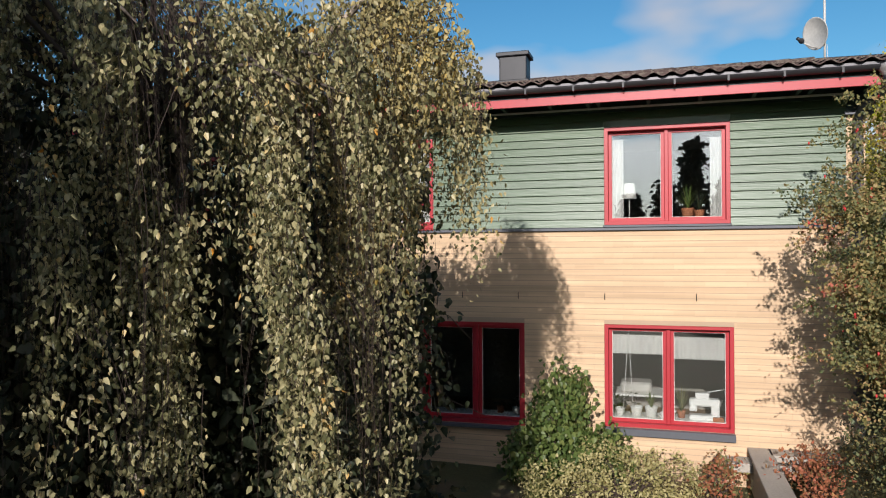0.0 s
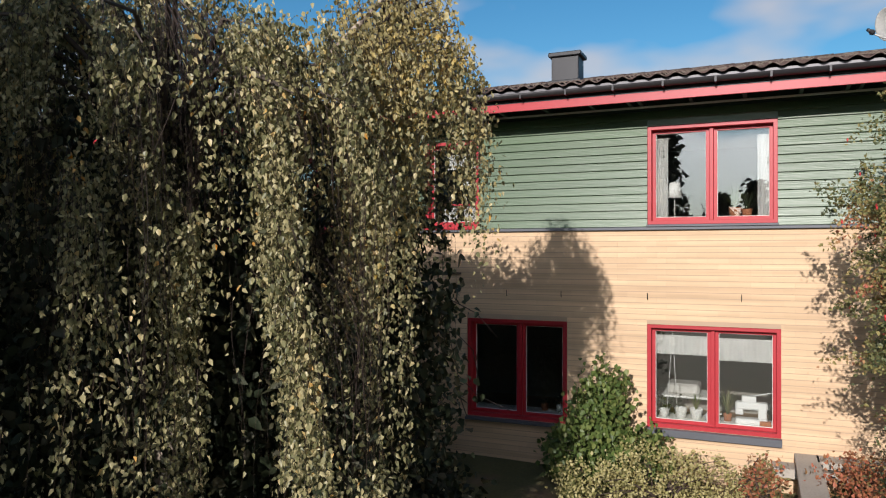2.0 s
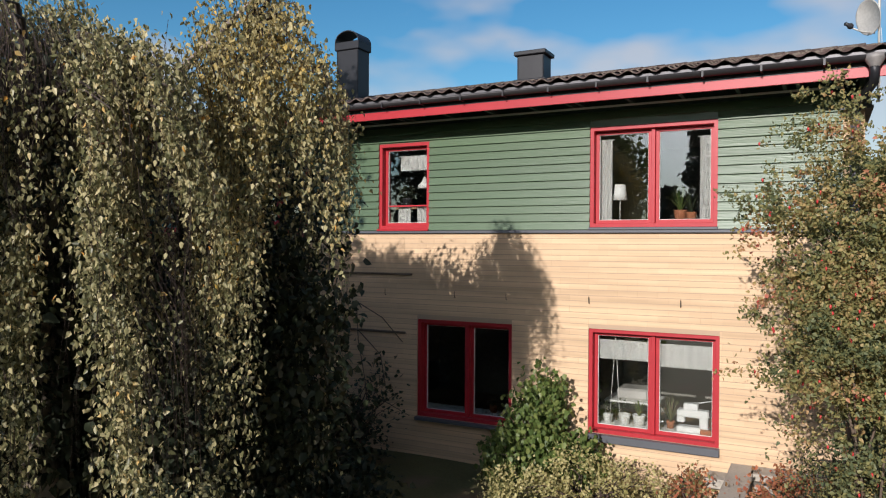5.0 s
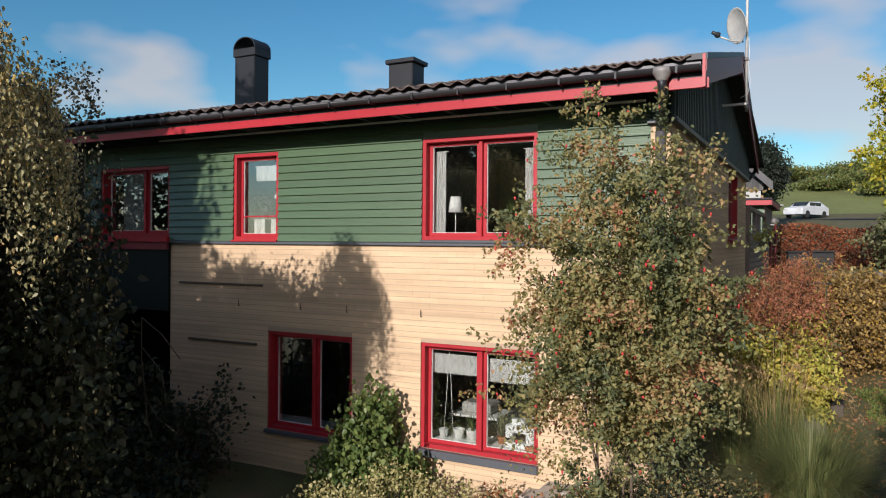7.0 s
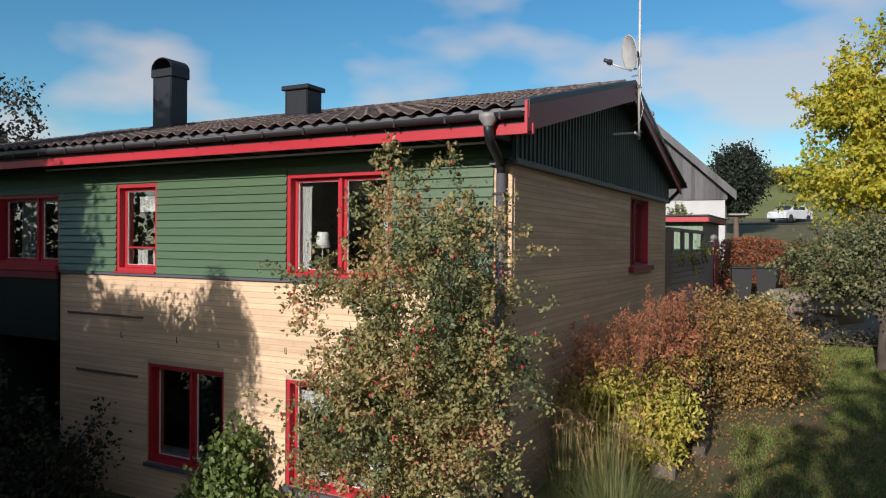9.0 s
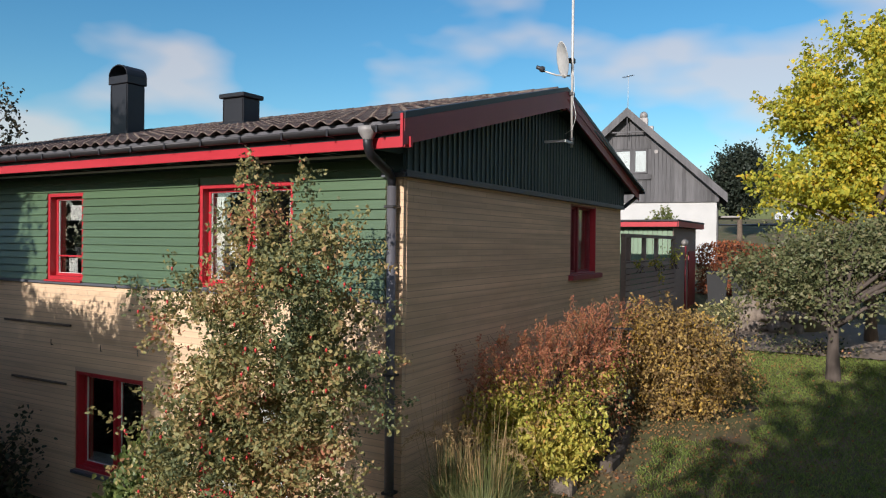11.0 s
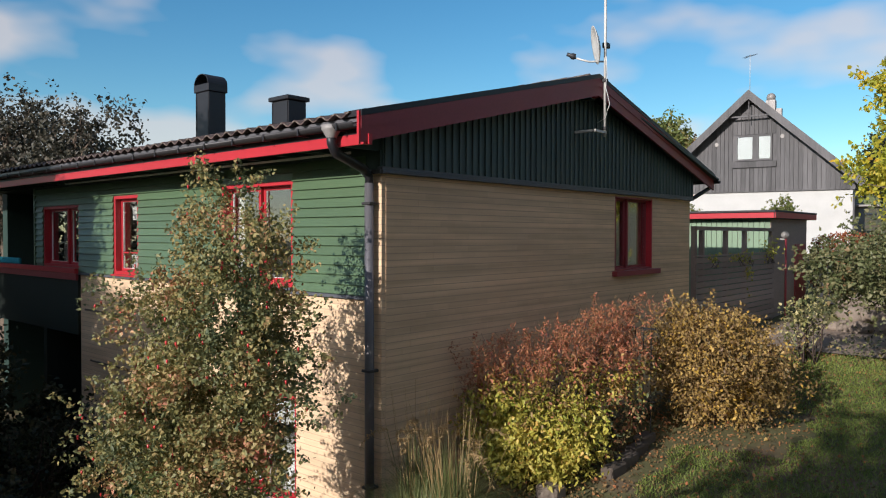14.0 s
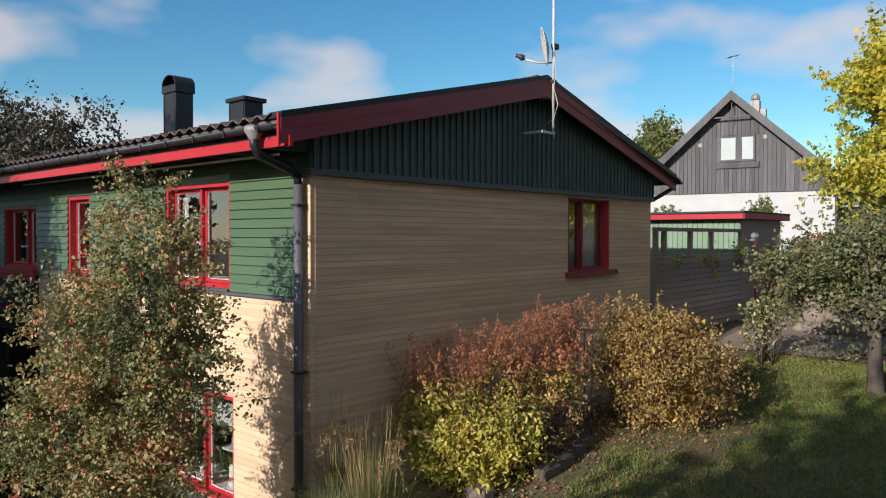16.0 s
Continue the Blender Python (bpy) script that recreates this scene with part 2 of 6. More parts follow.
CAR = material("white_car_paint", (0.62, 0.63, 0.65), 0.25, vary=0.03, grain=10, bump=0.0, spec=0.6)
CARGLASS = material("dark_car_glass", (0.03, 0.035, 0.04), 0.1, vary=0.05, grain=5, bump=0.0, spec=0.8)
RUBBER = material("tyre_rubber", (0.025, 0.025, 0.025), 0.9, vary=0.1, grain=30)
GRAVEL = material("pale_gravel_path", (0.25, 0.19, 0.145), 0.95, vary=0.35, grain=70, bump=0.5, stain=0.25)
GLASS = glass_material()
# edging stone with the bush's shade put into its dark brown
EDGING = material("shade_dark_edging_stone", (0.085, 0.066, 0.052), 0.9, vary=0.25, grain=24, bump=0.5, pieces=0.15, stain=0.25)
CURTAIN_GREY = material("grey_white_blind", (0.30, 0.295, 0.28), 0.9, vary=0.1, grain=12, bump=0.0)
ZINC = material("weathered_zinc", (0.27, 0.25, 0.24), 0.6, 0.3, vary=0.25, grain=25, bump=0.05, stain=0.3)
MEADOW = material("sunny_meadow", (0.17, 0.185, 0.06), 0.95, vary=0.3, grain=3, bump=0.3, stain=0.4, stain_scale=0.12)

BIRCH_LEAF = leaf_material("birch_leaf", [(0.0, (0.060, 0.062, 0.033)), (0.3, (0.180, 0.178, 0.082)), (0.62, (0.385, 0.345, 0.180)), (0.84, (0.58, 0.50, 0.275)), (0.93, (0.600, 0.420, 0.165)), (1.0, (0.76, 0.31, 0.034))], 0.38, 0.28, 0.6, (2.6, 2.6, 0.7))
BIRCH_YELLOW = leaf_material("yellowing_birch_leaf", [(0.0, (0.17, 0.155, 0.075)), (0.35, (0.36, 0.31, 0.15)), (0.7, (0.56, 0.45, 0.20)), (0.9, (0.72, 0.48, 0.11)), (1.0, (0.78, 0.38, 0.04))], 0.42, 0.35)
SHRUB_LEAF = leaf_material("shrub_leaf", [(0.0, (0.068, 0.105, 0.056)), (0.32, (0.155, 0.170, 0.078)), (0.55, (0.285, 0.260, 0.098)), (0.72, (0.44, 0.315, 0.140)), (0.88, (0.52, 0.235, 0.135)), (1.0, (0.57, 0.155, 0.118))], 0.5, 0.3, 1.5)
VINE_LEAF = leaf_material("vine_leaf", [(0.0, (0.060, 0.098, 0.028)), (0.6, (0.130, 0.180, 0.050)), (1.0, (0.250, 0.275, 0.090))], 0.42, 0.30, 0.3)
YELLOWGREEN_LEAF = leaf_material("yellow_green_leaf", [(0.0, (0.16, 0.22, 0.035)), (0.4, (0.42, 0.39, 0.07)), (0.8, (0.60, 0.50, 0.11)), (1.0, (0.72, 0.38, 0.12))], 0.45, 0.32)
RED_LEAF = leaf_material("autumn_red_leaf", [(0.0, (0.16, 0.14, 0.05)), (0.3, (0.31, 0.15, 0.07)), (0.65, (0.45, 0.145, 0.085)), (1.0, (0.58, 0.33, 0.13))], 0.55, 0.3)
ORANGE_LEAF = leaf_material("autumn_orange_leaf", [(0.0, (0.09, 0.085, 0.036)), (0.25, (0.21, 0.125, 0.058)), (0.5, (0.32, 0.215, 0.080)), (0.78, (0.47, 0.31, 0.095)), (1.0, (0.66, 0.40, 0.06))], 0.5, 0.3, 0.5)
MAPLE_LEAF = leaf_material("yellow_tree_leaf", [(0.0, (0.20, 0.25, 0.04)), (0.4, (0.44, 0.44, 0.06)), (0.75, (0.66, 0.53, 0.06)), (1.0, (0.70, 0.34, 0.04))], 0.5, 0.45)
APPLE_LEAF = leaf_material("apple_leaf", [(0.0, (0.07, 0.09, 0.035)), (0.5, (0.16, 0.175, 0.075)), (0.85, (0.24, 0.22, 0.11)), (1.0, (0.30, 0.14, 0.07))], 0.5, 0.3, 0.5)
PALE_LEAF = leaf_material("variegated_leaf", [(0.0, (0.24, 0.24, 0.08)), (0.5, (0.46, 0.40, 0.18)), (1.0, (0.62, 0.54, 0.28))], 0.5, 0.3, 0.3)
# near-black leaf; in the birch core and terrace shrubs it stands for shade
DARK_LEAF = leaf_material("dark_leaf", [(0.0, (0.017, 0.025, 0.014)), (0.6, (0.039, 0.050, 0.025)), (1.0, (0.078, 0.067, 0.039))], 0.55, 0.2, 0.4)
DULL_LEAF = leaf_material("dull_brown_green_leaf", [(0.0, (0.035, 0.036, 0.024)), (0.6, (0.075, 0.068, 0.046)), (1.0, (0.15, 0.12, 0.09))], 0.5, 0.2, 0.5)
NEEDLE = leaf_material("spruce_needles", [(0.0, (0.010, 0.016, 0.010)), (1.0, (0.035, 0.045, 0.028))], 0.6, 0.1, 0.3)
FARGREEN = leaf_material("far_tree_leaf", [(0.0, (0.085, 0.111, 0.034)), (0.6, (0.170, 0.204, 0.060)), (1.0, (0.255, 0.170, 0.060))], 0.6, 0.3, 0.6)
HEDGE_LEAF = leaf_material("red_hedge_leaf", [(0.0, (0.13, 0.045, 0.022)), (0.5, (0.29, 0.085, 0.04)), (0.85, (0.40, 0.15, 0.06)), (1.0, (0.30, 0.22, 0.07))], 0.55, 0.3)
REED = leaf_material("grass_blade", [(0.0, (0.075, 0.106, 0.037)), (0.5, (0.163, 0.188, 0.062)), (1.0, (0.270, 0.250, 0.110))], 0.5, 0.3, 0.3)
STRAW = leaf_material("dry_plume", [(0.0, (0.30, 0.19, 0.08)), (1.0, (0.58, 0.41, 0.21))], 0.6, 0.3, 0.3)
OLDBARK = material("dark_lichened_bark", (0.085, 0.066, 0.054), 0.9, vary=0.4, grain=18, bump=0.6, stretch=(1, 1, 0.3), stain=0.3)
BERRY = material("red_berry", (0.50, 0.045, 0.045), 0.3, vary=0.15, grain=20, bump=0.0)
TURF = leaf_material("lawn_grass", [(0.0, (0.094, 0.144, 0.030)), (0.5, (0.200, 0.263, 0.056)), (0.85, (0.25, 0.29, 0.075)), (1.0, (0.40, 0.31, 0.13))], 0.6, 0.3, 0.5)
FALLEN = leaf_material("fallen_leaf", [(0.0, (0.10, 0.06, 0.03)), (0.6, (0.22, 0.14, 0.055)), (1.0, (0.36, 0.13, 0.05))], 0.7, 0.1, 0.1)


# ---- building helpers ----
def mesh_of(name, verts, faces, mat):
    me = bpy.data.meshes.new(name)
    me.from_pydata([tuple(v) for v in verts], [], faces)
    me.materials.append(mat)
    me.update()
    return me


def hang(name, me, parent=None, label="", m=None):
    ob = new(name, me)
    if parent is not None:
        ob.parent = parent
    if m is not None:
        ob.matrix_basis = m
    if label:
        tagged(ob, label)
    return ob


def part(name, bm, mat, parent=None, label="", m=None, smooth=False):
    """Links a bmesh as one mesh object under a thing or a part."""
    me = bpy.data.meshes.new(name)
    bm.to_mesh(me)
    bm.free()
    me.materials.append(mat)
    if smooth:
        for p in me.polygons:
            p.use_smooth = True
    return hang(name, me, parent, label, m)


def thing(name, place, label, category, group="", kind="", turn=0):
    ob = new(name)
    ob.empty_display_size = 0.1
    ob.matrix_basis = pose(*place, 0, 0, turn)
    return tagged(ob, label, category, group, kind)


def boxes(*spans, bevel=0.0):
    """One bmesh of boxes (x0, x1, y0, y1, z0, z1)."""
    bm = bmesh.new()
    for x0, x1, y0, y1, z0, z1 in spans:
        m = Matrix.LocRotScale(((x0 + x1) / 2, (y0 + y1) / 2, (z0 + z1) / 2), None, (x1 - x0, y1 - y0, z1 - z0))
        bmesh.ops.create_cube(bm, size=1.0, matrix=m)
    if bevel:
        bmesh.ops.bevel(bm, geom=bm.edges[:], offset=bevel, segments=1, affect="EDGES")
    return bm


def turned(profile, sides=16, place=(0, 0, 0)):
    """A body turned about its upright axis, from (radius, height) pairs."""
    bm = bmesh.new()
    rings = []
    for r, z in profile:
        rings.append([bm.verts.new((place[0] + r * math.cos(a), place[1] + r * math.sin(a), place[2] + z)) for a in (2 * math.pi * k / sides for k in range(sides))])
    for a, b in zip(rings, rings[1:]):
        for k in range(sides):
            bm.faces.new((a[k], a[(k + 1) % sides], b[(k + 1) % sides], b[k]))
    bm.faces.new(rings[0][::-1])
    bm.faces.new(rings[-1])
    return bm


def tubes(lines, sides=6):
    """Verts and faces of tapered tubes; each line is a list of (point, radius)."""
    verts, faces = [], []
    for line in lines:
        pts = [Vector(p) for p, _ in line]
        start = len(verts)
        for i, (p, r) in enumerate(line):
            way = (pts[min(i + 1, len(pts) - 1)] - pts[max(i - 1, 0)]).normalized()
            side = way.cross(Vector((0.31, 0.17, 0.93)))
            if side.length < 0.05:
                side = way.cross(Vector((1, 0, 0)))
            side.normalize()
            up = way.cross(side)
            for k in range(sides):
                a = 2 * math.pi * k / sides
                verts.append(Vector(p) + r * (math.cos(a) * side + math.sin(a) * up))
        for i in range(len(line) - 1):
            for k in range(sides):
                a, b = start + i * sides + k, start + i * sides + (k + 1) % sides
                faces.append((a, b, b + sides, a + sides))
        faces.append(tuple(range(start + sides - 1, start - 1, -1)))
        faces.append(tuple(range(start + (len(line) - 1) * sides, start + len(line) * sides)))
    return verts, faces


def tube_mesh(name, lines, mat, sides=6, smooth=True):
    me = mesh_of(name, *tubes(lines, sides), mat)
    if smooth:
        for p in me.polygons:
            p.use_smooth = True
    return me


def unit(a):
    return a / np.maximum(np.linalg.norm(a, axis=1, keepdims=True), 1e-9)


def leaf_mesh(name, at, size, mat, rng, droop=0.0, outward=None, broad=0.36, up=0.0):
    """Many small folded leaves in one mesh."""
    at, n = np.asarray(at, float), len(at)
    size = np.broadcast_to(size, n) * rng.uniform(0.6, 1.3, n)
    axis = rng.normal(size=(n, 3))
    if outward is not None:
        axis += 0.9 * unit(at - np.asarray(outward, float))
    axis[:, 2] += -2.2 * droop + 2.2 * up
    axis = unit(axis)
    face = unit(np.cross(axis, rng.normal(size=(n, 3))))
    wide = np.cross(face, axis)
    s = size[:, None]
    up_ = face * s * 0.10
    verts = np.stack([at, at + axis * s * 0.24 + wide * s * broad * 0.92 + up_, at + axis * s * 0.62 + wide * s * broad * 0.62 + up_, at + axis * s, at + axis * s * 0.62 - wide * s * broad * 0.62 + up_, at + axis * s * 0.24 - wide * s * broad * 0.92 + up_], 1).reshape(-1, 3)
    i = 6 * np.arange(n)[:, None]
    quads = np.concatenate([i + [0, 1, 2, 3], i + [0, 3, 4, 5]], 1).reshape(-1)
    me = bpy.data.meshes.new(name)
    me.vertices.add(6 * n)
    me.vertices.foreach_set("co", verts.astype(np.float32).ravel())
    me.loops.add(8 * n)
    me.loops.foreach_set("vertex_index", quads.astype(np.int32))
    me.polygons.add(2 * n)
    me.polygons.foreach_set("loop_start", (4 * np.arange(2 * n)).astype(np.int32))
    me.update(calc_edges=True)
    me.materials.append(mat)
    return me


def clumps(rng, blobs, twigs, per, spread, shell=0.5):
    """Points for leaves: twigs strewn through ellipsoids (x, y, z, rx, ry, rz), mostly in their outer shell, leaves round each twig."""
    vol = np.array([b[3] * b[4] * b[5] for b in blobs], float)
    pick = rng.choice(len(blobs), twigs, p=vol / vol.sum())
    way = unit(rng.normal(size=(twigs, 3)))
    far = (shell + (1 - shell) * rng.uniform(0, 1, twigs) ** 0.7)[:, None] * rng.uniform(0.85, 1.12, twigs)[:, None]
    b = np.array(blobs, float)[pick]
    centre = b[:, :3] + way * far * b[:, 3:]
    leaf = np.repeat(centre, per, 0) + rng.normal(size=(twigs * per, 3)) * spread
    return centre, leaf


def sprays(rng, blobs, n, reach, per, spread, rise=0.35):
    """Points for leaves along twigs that grow outwards from inside ellipsoids, so that the outline is ragged and has gaps."""
    vol = np.array([b[3] * b[4] * b[5] for b in blobs], float) ** 0.8
    b = np.array(blobs, float)[rng.choice(len(blobs), n, p=vol / vol.sum())]
    way = unit(rng.normal(size=(n, 3)))
    start = b[:, :3] + way * b[:, 3:] * rng.uniform(0.25, 0.75, (n, 1))
    grow = unit(way * b[:, 3:] / b[:, 3:].max(1, keepdims=True) + rng.normal(size=(n, 3)) * 0.35 + np.array((0, 0, rise)))
    long = reach * rng.uniform(0.5, 1.15, (n, 1))
    s = rng.uniform(0, 1, (n, per, 1))
    mid = start[:, None] + grow[:, None] * long[:, None] * s - np.array((0, 0, 0.35 * reach)) * s * s * rng.uniform(0, 1, (n, 1, 1))
    leaf = mid + rng.normal(size=(n, per, 3)) * spread * (1.15 - 0.7 * s)
    return start + grow * long, leaf.reshape(-1, 3)


def smooth_step(a, b, v):
    s = min(max((v - a) / (b - a), 0.0), 1.0)
    return s * s * (3 - 2 * s)


def ground_z(x, y):
    """The height of the ground."""
    high = 1.15 + 0.072 * max(min(y, 12.0), -8.0)
    high += 0.5 * smooth_step(12, 19, y) + 0.9 * smooth_step(19, 30, y) + 2.5 * smooth_step(34, 64, y) + 6.6 * smooth_step(60, 102, y)
    if y > 9.5:
        side = smooth_step(-9, -1, x)
    else:
        side = smooth_step(-1.25, 0.6, x)
    z = 0.02 + (high - 0.02) * side if y < 14 else high
    return z + 0.03 * noise.noise((x * 0.6, y * 0.6, 0.0))


def pierced_body(xs_range, zs_range, holes, y0, y1):
    """A wall x by z, y0 to y1 thick, with openings through it, as one closed body."""
    xs = sorted({*xs_range, *(h[k] for h in holes for k in ("x0", "x1"))})
    zs = sorted({*zs_range, *(h[k] for h in holes for k in ("z0", "z1"))})
    bm = bmesh.new()
    grid = {}

    def vert(i, j, y):
        if (i, j, y) not in grid:
            grid[i, j, y] = bm.verts.new((xs[i], y, zs[j]))
        return grid[i, j, y]

    def solid(i, j):
        if not (0 <= i < len(xs) - 1 and 0 <= j < len(zs) - 1):
            return False
        x, z = (xs[i] + xs[i + 1]) / 2, (zs[j] + zs[j + 1]) / 2
        return not any(h["x0"] < x < h["x1"] and h["z0"] < z < h["z1"] for h in holes)

    for i in range(len(xs) - 1):
        for j in range(len(zs) - 1):
            if not solid(i, j):
                continue
            q = ((i, j), (i + 1, j), (i + 1, j + 1), (i, j + 1))
            bm.faces.new([vert(*c, y0) for c in q])
            bm.faces.new([vert(*c, y1) for c in q[::-1]])
            for (di, dj), a, b in (((0, -1), q[0], q[1]), ((1, 0), q[1], q[2]), ((0, 1), q[2], q[3]), ((-1, 0), q[3], q[0])):
                if not solid(i + di, j + dj):
                    bm.faces.new((vert(*a, y0), vert(*a, y1), vert(*b, y1), vert(*b, y0)))
    bmesh.ops.recalc_face_normals(bm, faces=bm.faces[:])
    return bm


# ---- ground ----
def ground():
    xs = np.concatenate([np.linspace(-400, -40, 10), np.linspace(-34, -9, 14), np.arange(-8, 9, 0.4), np.linspace(10, 40, 16), np.linspace(60, 400, 9)])
    ys = np.concatenate([np.linspace(-400, -40, 10), np.linspace(-34, -9, 14), np.arange(-8, 20, 0.4), np.linspace(21, 60, 20), np.linspace(70, 140, 8), np.linspace(200, 600, 5)])
    verts = [(x, y, ground_z(x, y)) for y in ys for x in xs]
    w = len(xs)
    faces = [(j * w + i, j * w + i + 1, (j + 1) * w + i + 1, (j + 1) * w + i) for j in range(len(ys) - 1) for i in range(w - 1)]
    me = mesh_of("ground", verts, faces, SOIL)
    for p in me.polygons:
        p.use_smooth = True
    return tagged(new("ground", me), "grassy garden ground, brown and green, with bare soil", "ground", kind="structure")


SOIL = material("garden_soil_and_turf", (0.105, 0.100, 0.040), 0.95, vary=0.35, grain=30, bump=0.6, stain=0.3, second=((0.17, 0.11, 0.07), 1.1))
ground()

# ---- the house ----
FX0, D, RIDGE_Y, RIDGE_Z = -7.93, 8.32, 4.16, 6.46
EAVE_Y, EAVE_Z, LEFT = -0.72, 5.285, -13.2
SLOPE = (RIDGE_Z - EAVE_Z) / (RIDGE_Y - EAVE_Y)
house = thing("house", (0, 0, 0), "two-storey house, green boards over sand-coloured brick, red trim", "house")

UPPER = dict(x0=-3.20, x1=-1.58, z0=3.46, z1=4.80)
SMALL = dict(x0=-6.55, x1=-5.66, z0=3.45, z1=4.765)
LOWER = dict(x0=-3.21, x1=-1.545, z0=0.70, z1=2.10)
TERRACE = dict(x0=-5.86, x1=-4.32, z0=0.62, z1=2.09)
BALCONY_W = dict(x0=-9.64, x1=-7.95, z0=3.50, z1=4.66)
UX0 = -10.05
GABLE_W = dict(x0=5.30, x1=6.66, z0=3.53, z1=4.765)


# walls: cores with openings through them
part("front_wall", pierced_body((FX0, -0.004), (-0.4, 5.05), [LOWER, TERRACE, UPPER, SMALL], 0.0008, 0.30), MORTAR, house, "sand-coloured mortar of the front wall")
part("gable_wall", pierced_body((0.30, D - 0.3), (-0.4, 5.0), [GABLE_W], 0.0008, 0.30), MORTAR, house, "shaded sand-coloured brick gable wall", pose(0, 0, 0, 0, 0, 90))
part("back_wall", boxes((LEFT + 0.4, 0, D - 0.30, D, 0.0, 5.05)), MORTAR, house)
part("left_wall", boxes((LEFT + 0.1, LEFT + 0.4, 0.35, D, -0.4, 5.05)), DARKGREEN, house)
part("upper_wall", pierced_body((UX0, FX0 - 0.002), (3.38, 5.045), [BALCONY_W], 0.0008, 0.30), DARKGREEN, house, "upper wall over the covered terrace")
part("upper_side_wall", boxes((UX0, UX0 + 0.2, 0.302, 1.2, 2.7, 5.045)), DARKGREEN, house)
# recess and terrace surfaces: deep shade is put into their near-black colour
part("recess_wall", boxes((LEFT + 0.4, UX0, 1.2, 1.4, 2.7, 5.05)), BALCONY, house, "recessed balcony wall, deep shade put into its near-black colour")
part("terrace_back_wall", boxes((LEFT + 0.4, -7.93, 2.6, 2.8, -0.4, 2.5)), BALCONY, house, "terrace back wall, its shade put into a near-black colour")
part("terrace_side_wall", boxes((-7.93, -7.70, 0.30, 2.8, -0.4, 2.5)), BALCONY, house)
# wall added only to block a bright gap behind the terrace
part("terrace_partition", boxes((-9.75, -9.60, 0.02, 2.6, -0.4, 2.5)), BALCONY, house, "added near-black wall that blocks a bright gap in the terrace")
part("balcony_floor", boxes((LEFT + 0.4, -7.93, -0.02, 2.8, 2.5, 2.68)), BALCONY, house, "balcony floor slab, near-black in place of shade")
part("middle_floor", boxes((-7.70, -0.30, 0.30, D - 0.3, 2.50, 2.75)), INSIDE, house)
part("upper_ceiling", boxes((UX0, -0.05, 0.05, D - 0.05, 5.05, 5.10)), INSIDE, house)
part("wall_plate", boxes((LEFT + 0.4, -0.05, 0.006, 0.045, 5.052, 5.385)), DARKGREEN, house)
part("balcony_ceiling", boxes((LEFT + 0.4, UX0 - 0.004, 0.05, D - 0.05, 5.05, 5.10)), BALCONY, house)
part("ground_slab", boxes((-7.93, -0.30, 0.30, D - 0.3, -0.4, 0.05)), OAK, house)
part("partition", boxes((-7.90, -0.30, 4.6, 4.7, 0.05, 2.5)), INSIDE, house)
part("partition", boxes((-7.90, -0.30, 4.6, 4.7, 2.75, 5.05)), INSIDE, house)
part("partition", boxes((-4.20, -4.10, 0.30, 4.6, 2.75, 5.05)), INSIDE, house)
part("partition", boxes((-3.95, -3.85, 0.30, 4.6, 0.05, 2.5)), INSIDE, house)
part("partition", boxes((-7.93, -7.80, 0.60, 4.6, 2.75, 5.05)), INSIDE, house)

# boards of the upper storey
def lapped_board(x0, x1, z, high):
    bm = bmesh.new()
    pts = [(0.0, 0.0), (-0.036, 0.0), (-0.040, 0.004), (-0.008, high + 0.010), (0.0, high + 0.010)]
    ends = [[bm.verts.new((x, y, z + h)) for y, h in pts] for x in (x0, x1)]
    k = len(pts)
    for i in range(k):
        bm.faces.new((ends[0][i], ends[1][i], ends[1][(i + 1) % k], ends[0][(i + 1) % k]))
    bm.faces.new(ends[0][::-1])
    bm.faces.new(ends[1])
    bmesh.ops.recalc_face_normals(bm, faces=bm.faces[:])
    return bm


cladding = part("cladding", pierced_body((UX0, -0.22), (3.42, 5.04), [UPPER, SMALL, BALCONY_W], -0.006, 0.0035), GREEN, house, "green painted horizontal lap boards")
STEP = 0.1125
for row in range(14):
    z = 3.43 + row * STEP
    cuts = [UX0 + 0.05]
    for h in (BALCONY_W, SMALL, UPPER):
        if z + STEP > h["z0"] + 0.01 and z < h["z1"] - 0.01:
            cuts += [h["x0"], h["x1"]]
    cuts.append(-0.225)
    for a, b in zip(cuts[::2], cuts[1::2]):
        part("board", lapped_board(a, b, z, STEP), GREEN, cladding)
part("upper_corner_post", boxes((UX0 - 0.02, UX0 + 0.048, -0.045, -0.0065, 3.43, 5.03), bevel=0.004), GREEN, house)
part("drip_strip", boxes((FX0, -0.22, -0.055, 0.003, 3.385, 3.425), bevel=0.004), SLATE, house, "thin grey metal strip under the boards")
part("head_board", boxes((UX0, -0.225, -0.03, 0.0, 5.005, 5.045)), DARKGREEN, house)

# roof
def roof_z(y):
    return EAVE_Z + SLOPE * (y - EAVE_Y) if y < RIDGE_Y else RIDGE_Z - SLOPE * (y - RIDGE_Y)


BACK_Y = 2 * RIDGE_Y - EAVE_Y
def slab(x0, x1, y0, y1, lift, thick):
    bm = bmesh.new()
    ring = [bm.verts.new((x, y, roof_z(y) + lift - t)) for x in (x0, x1) for y, t in ((y0, 0), (y1, 0), (y1, thick), (y0, thick))]
    for f in ((0, 1, 2, 3), (7, 6, 5, 4), (0, 4, 5, 1), (1, 5, 6, 2), (2, 6, 7, 3), (3, 7, 4, 0)):
        bm.faces.new([ring[i] for i in f])
    bmesh.ops.recalc_face_normals(bm, faces=bm.faces[:])
    return bm


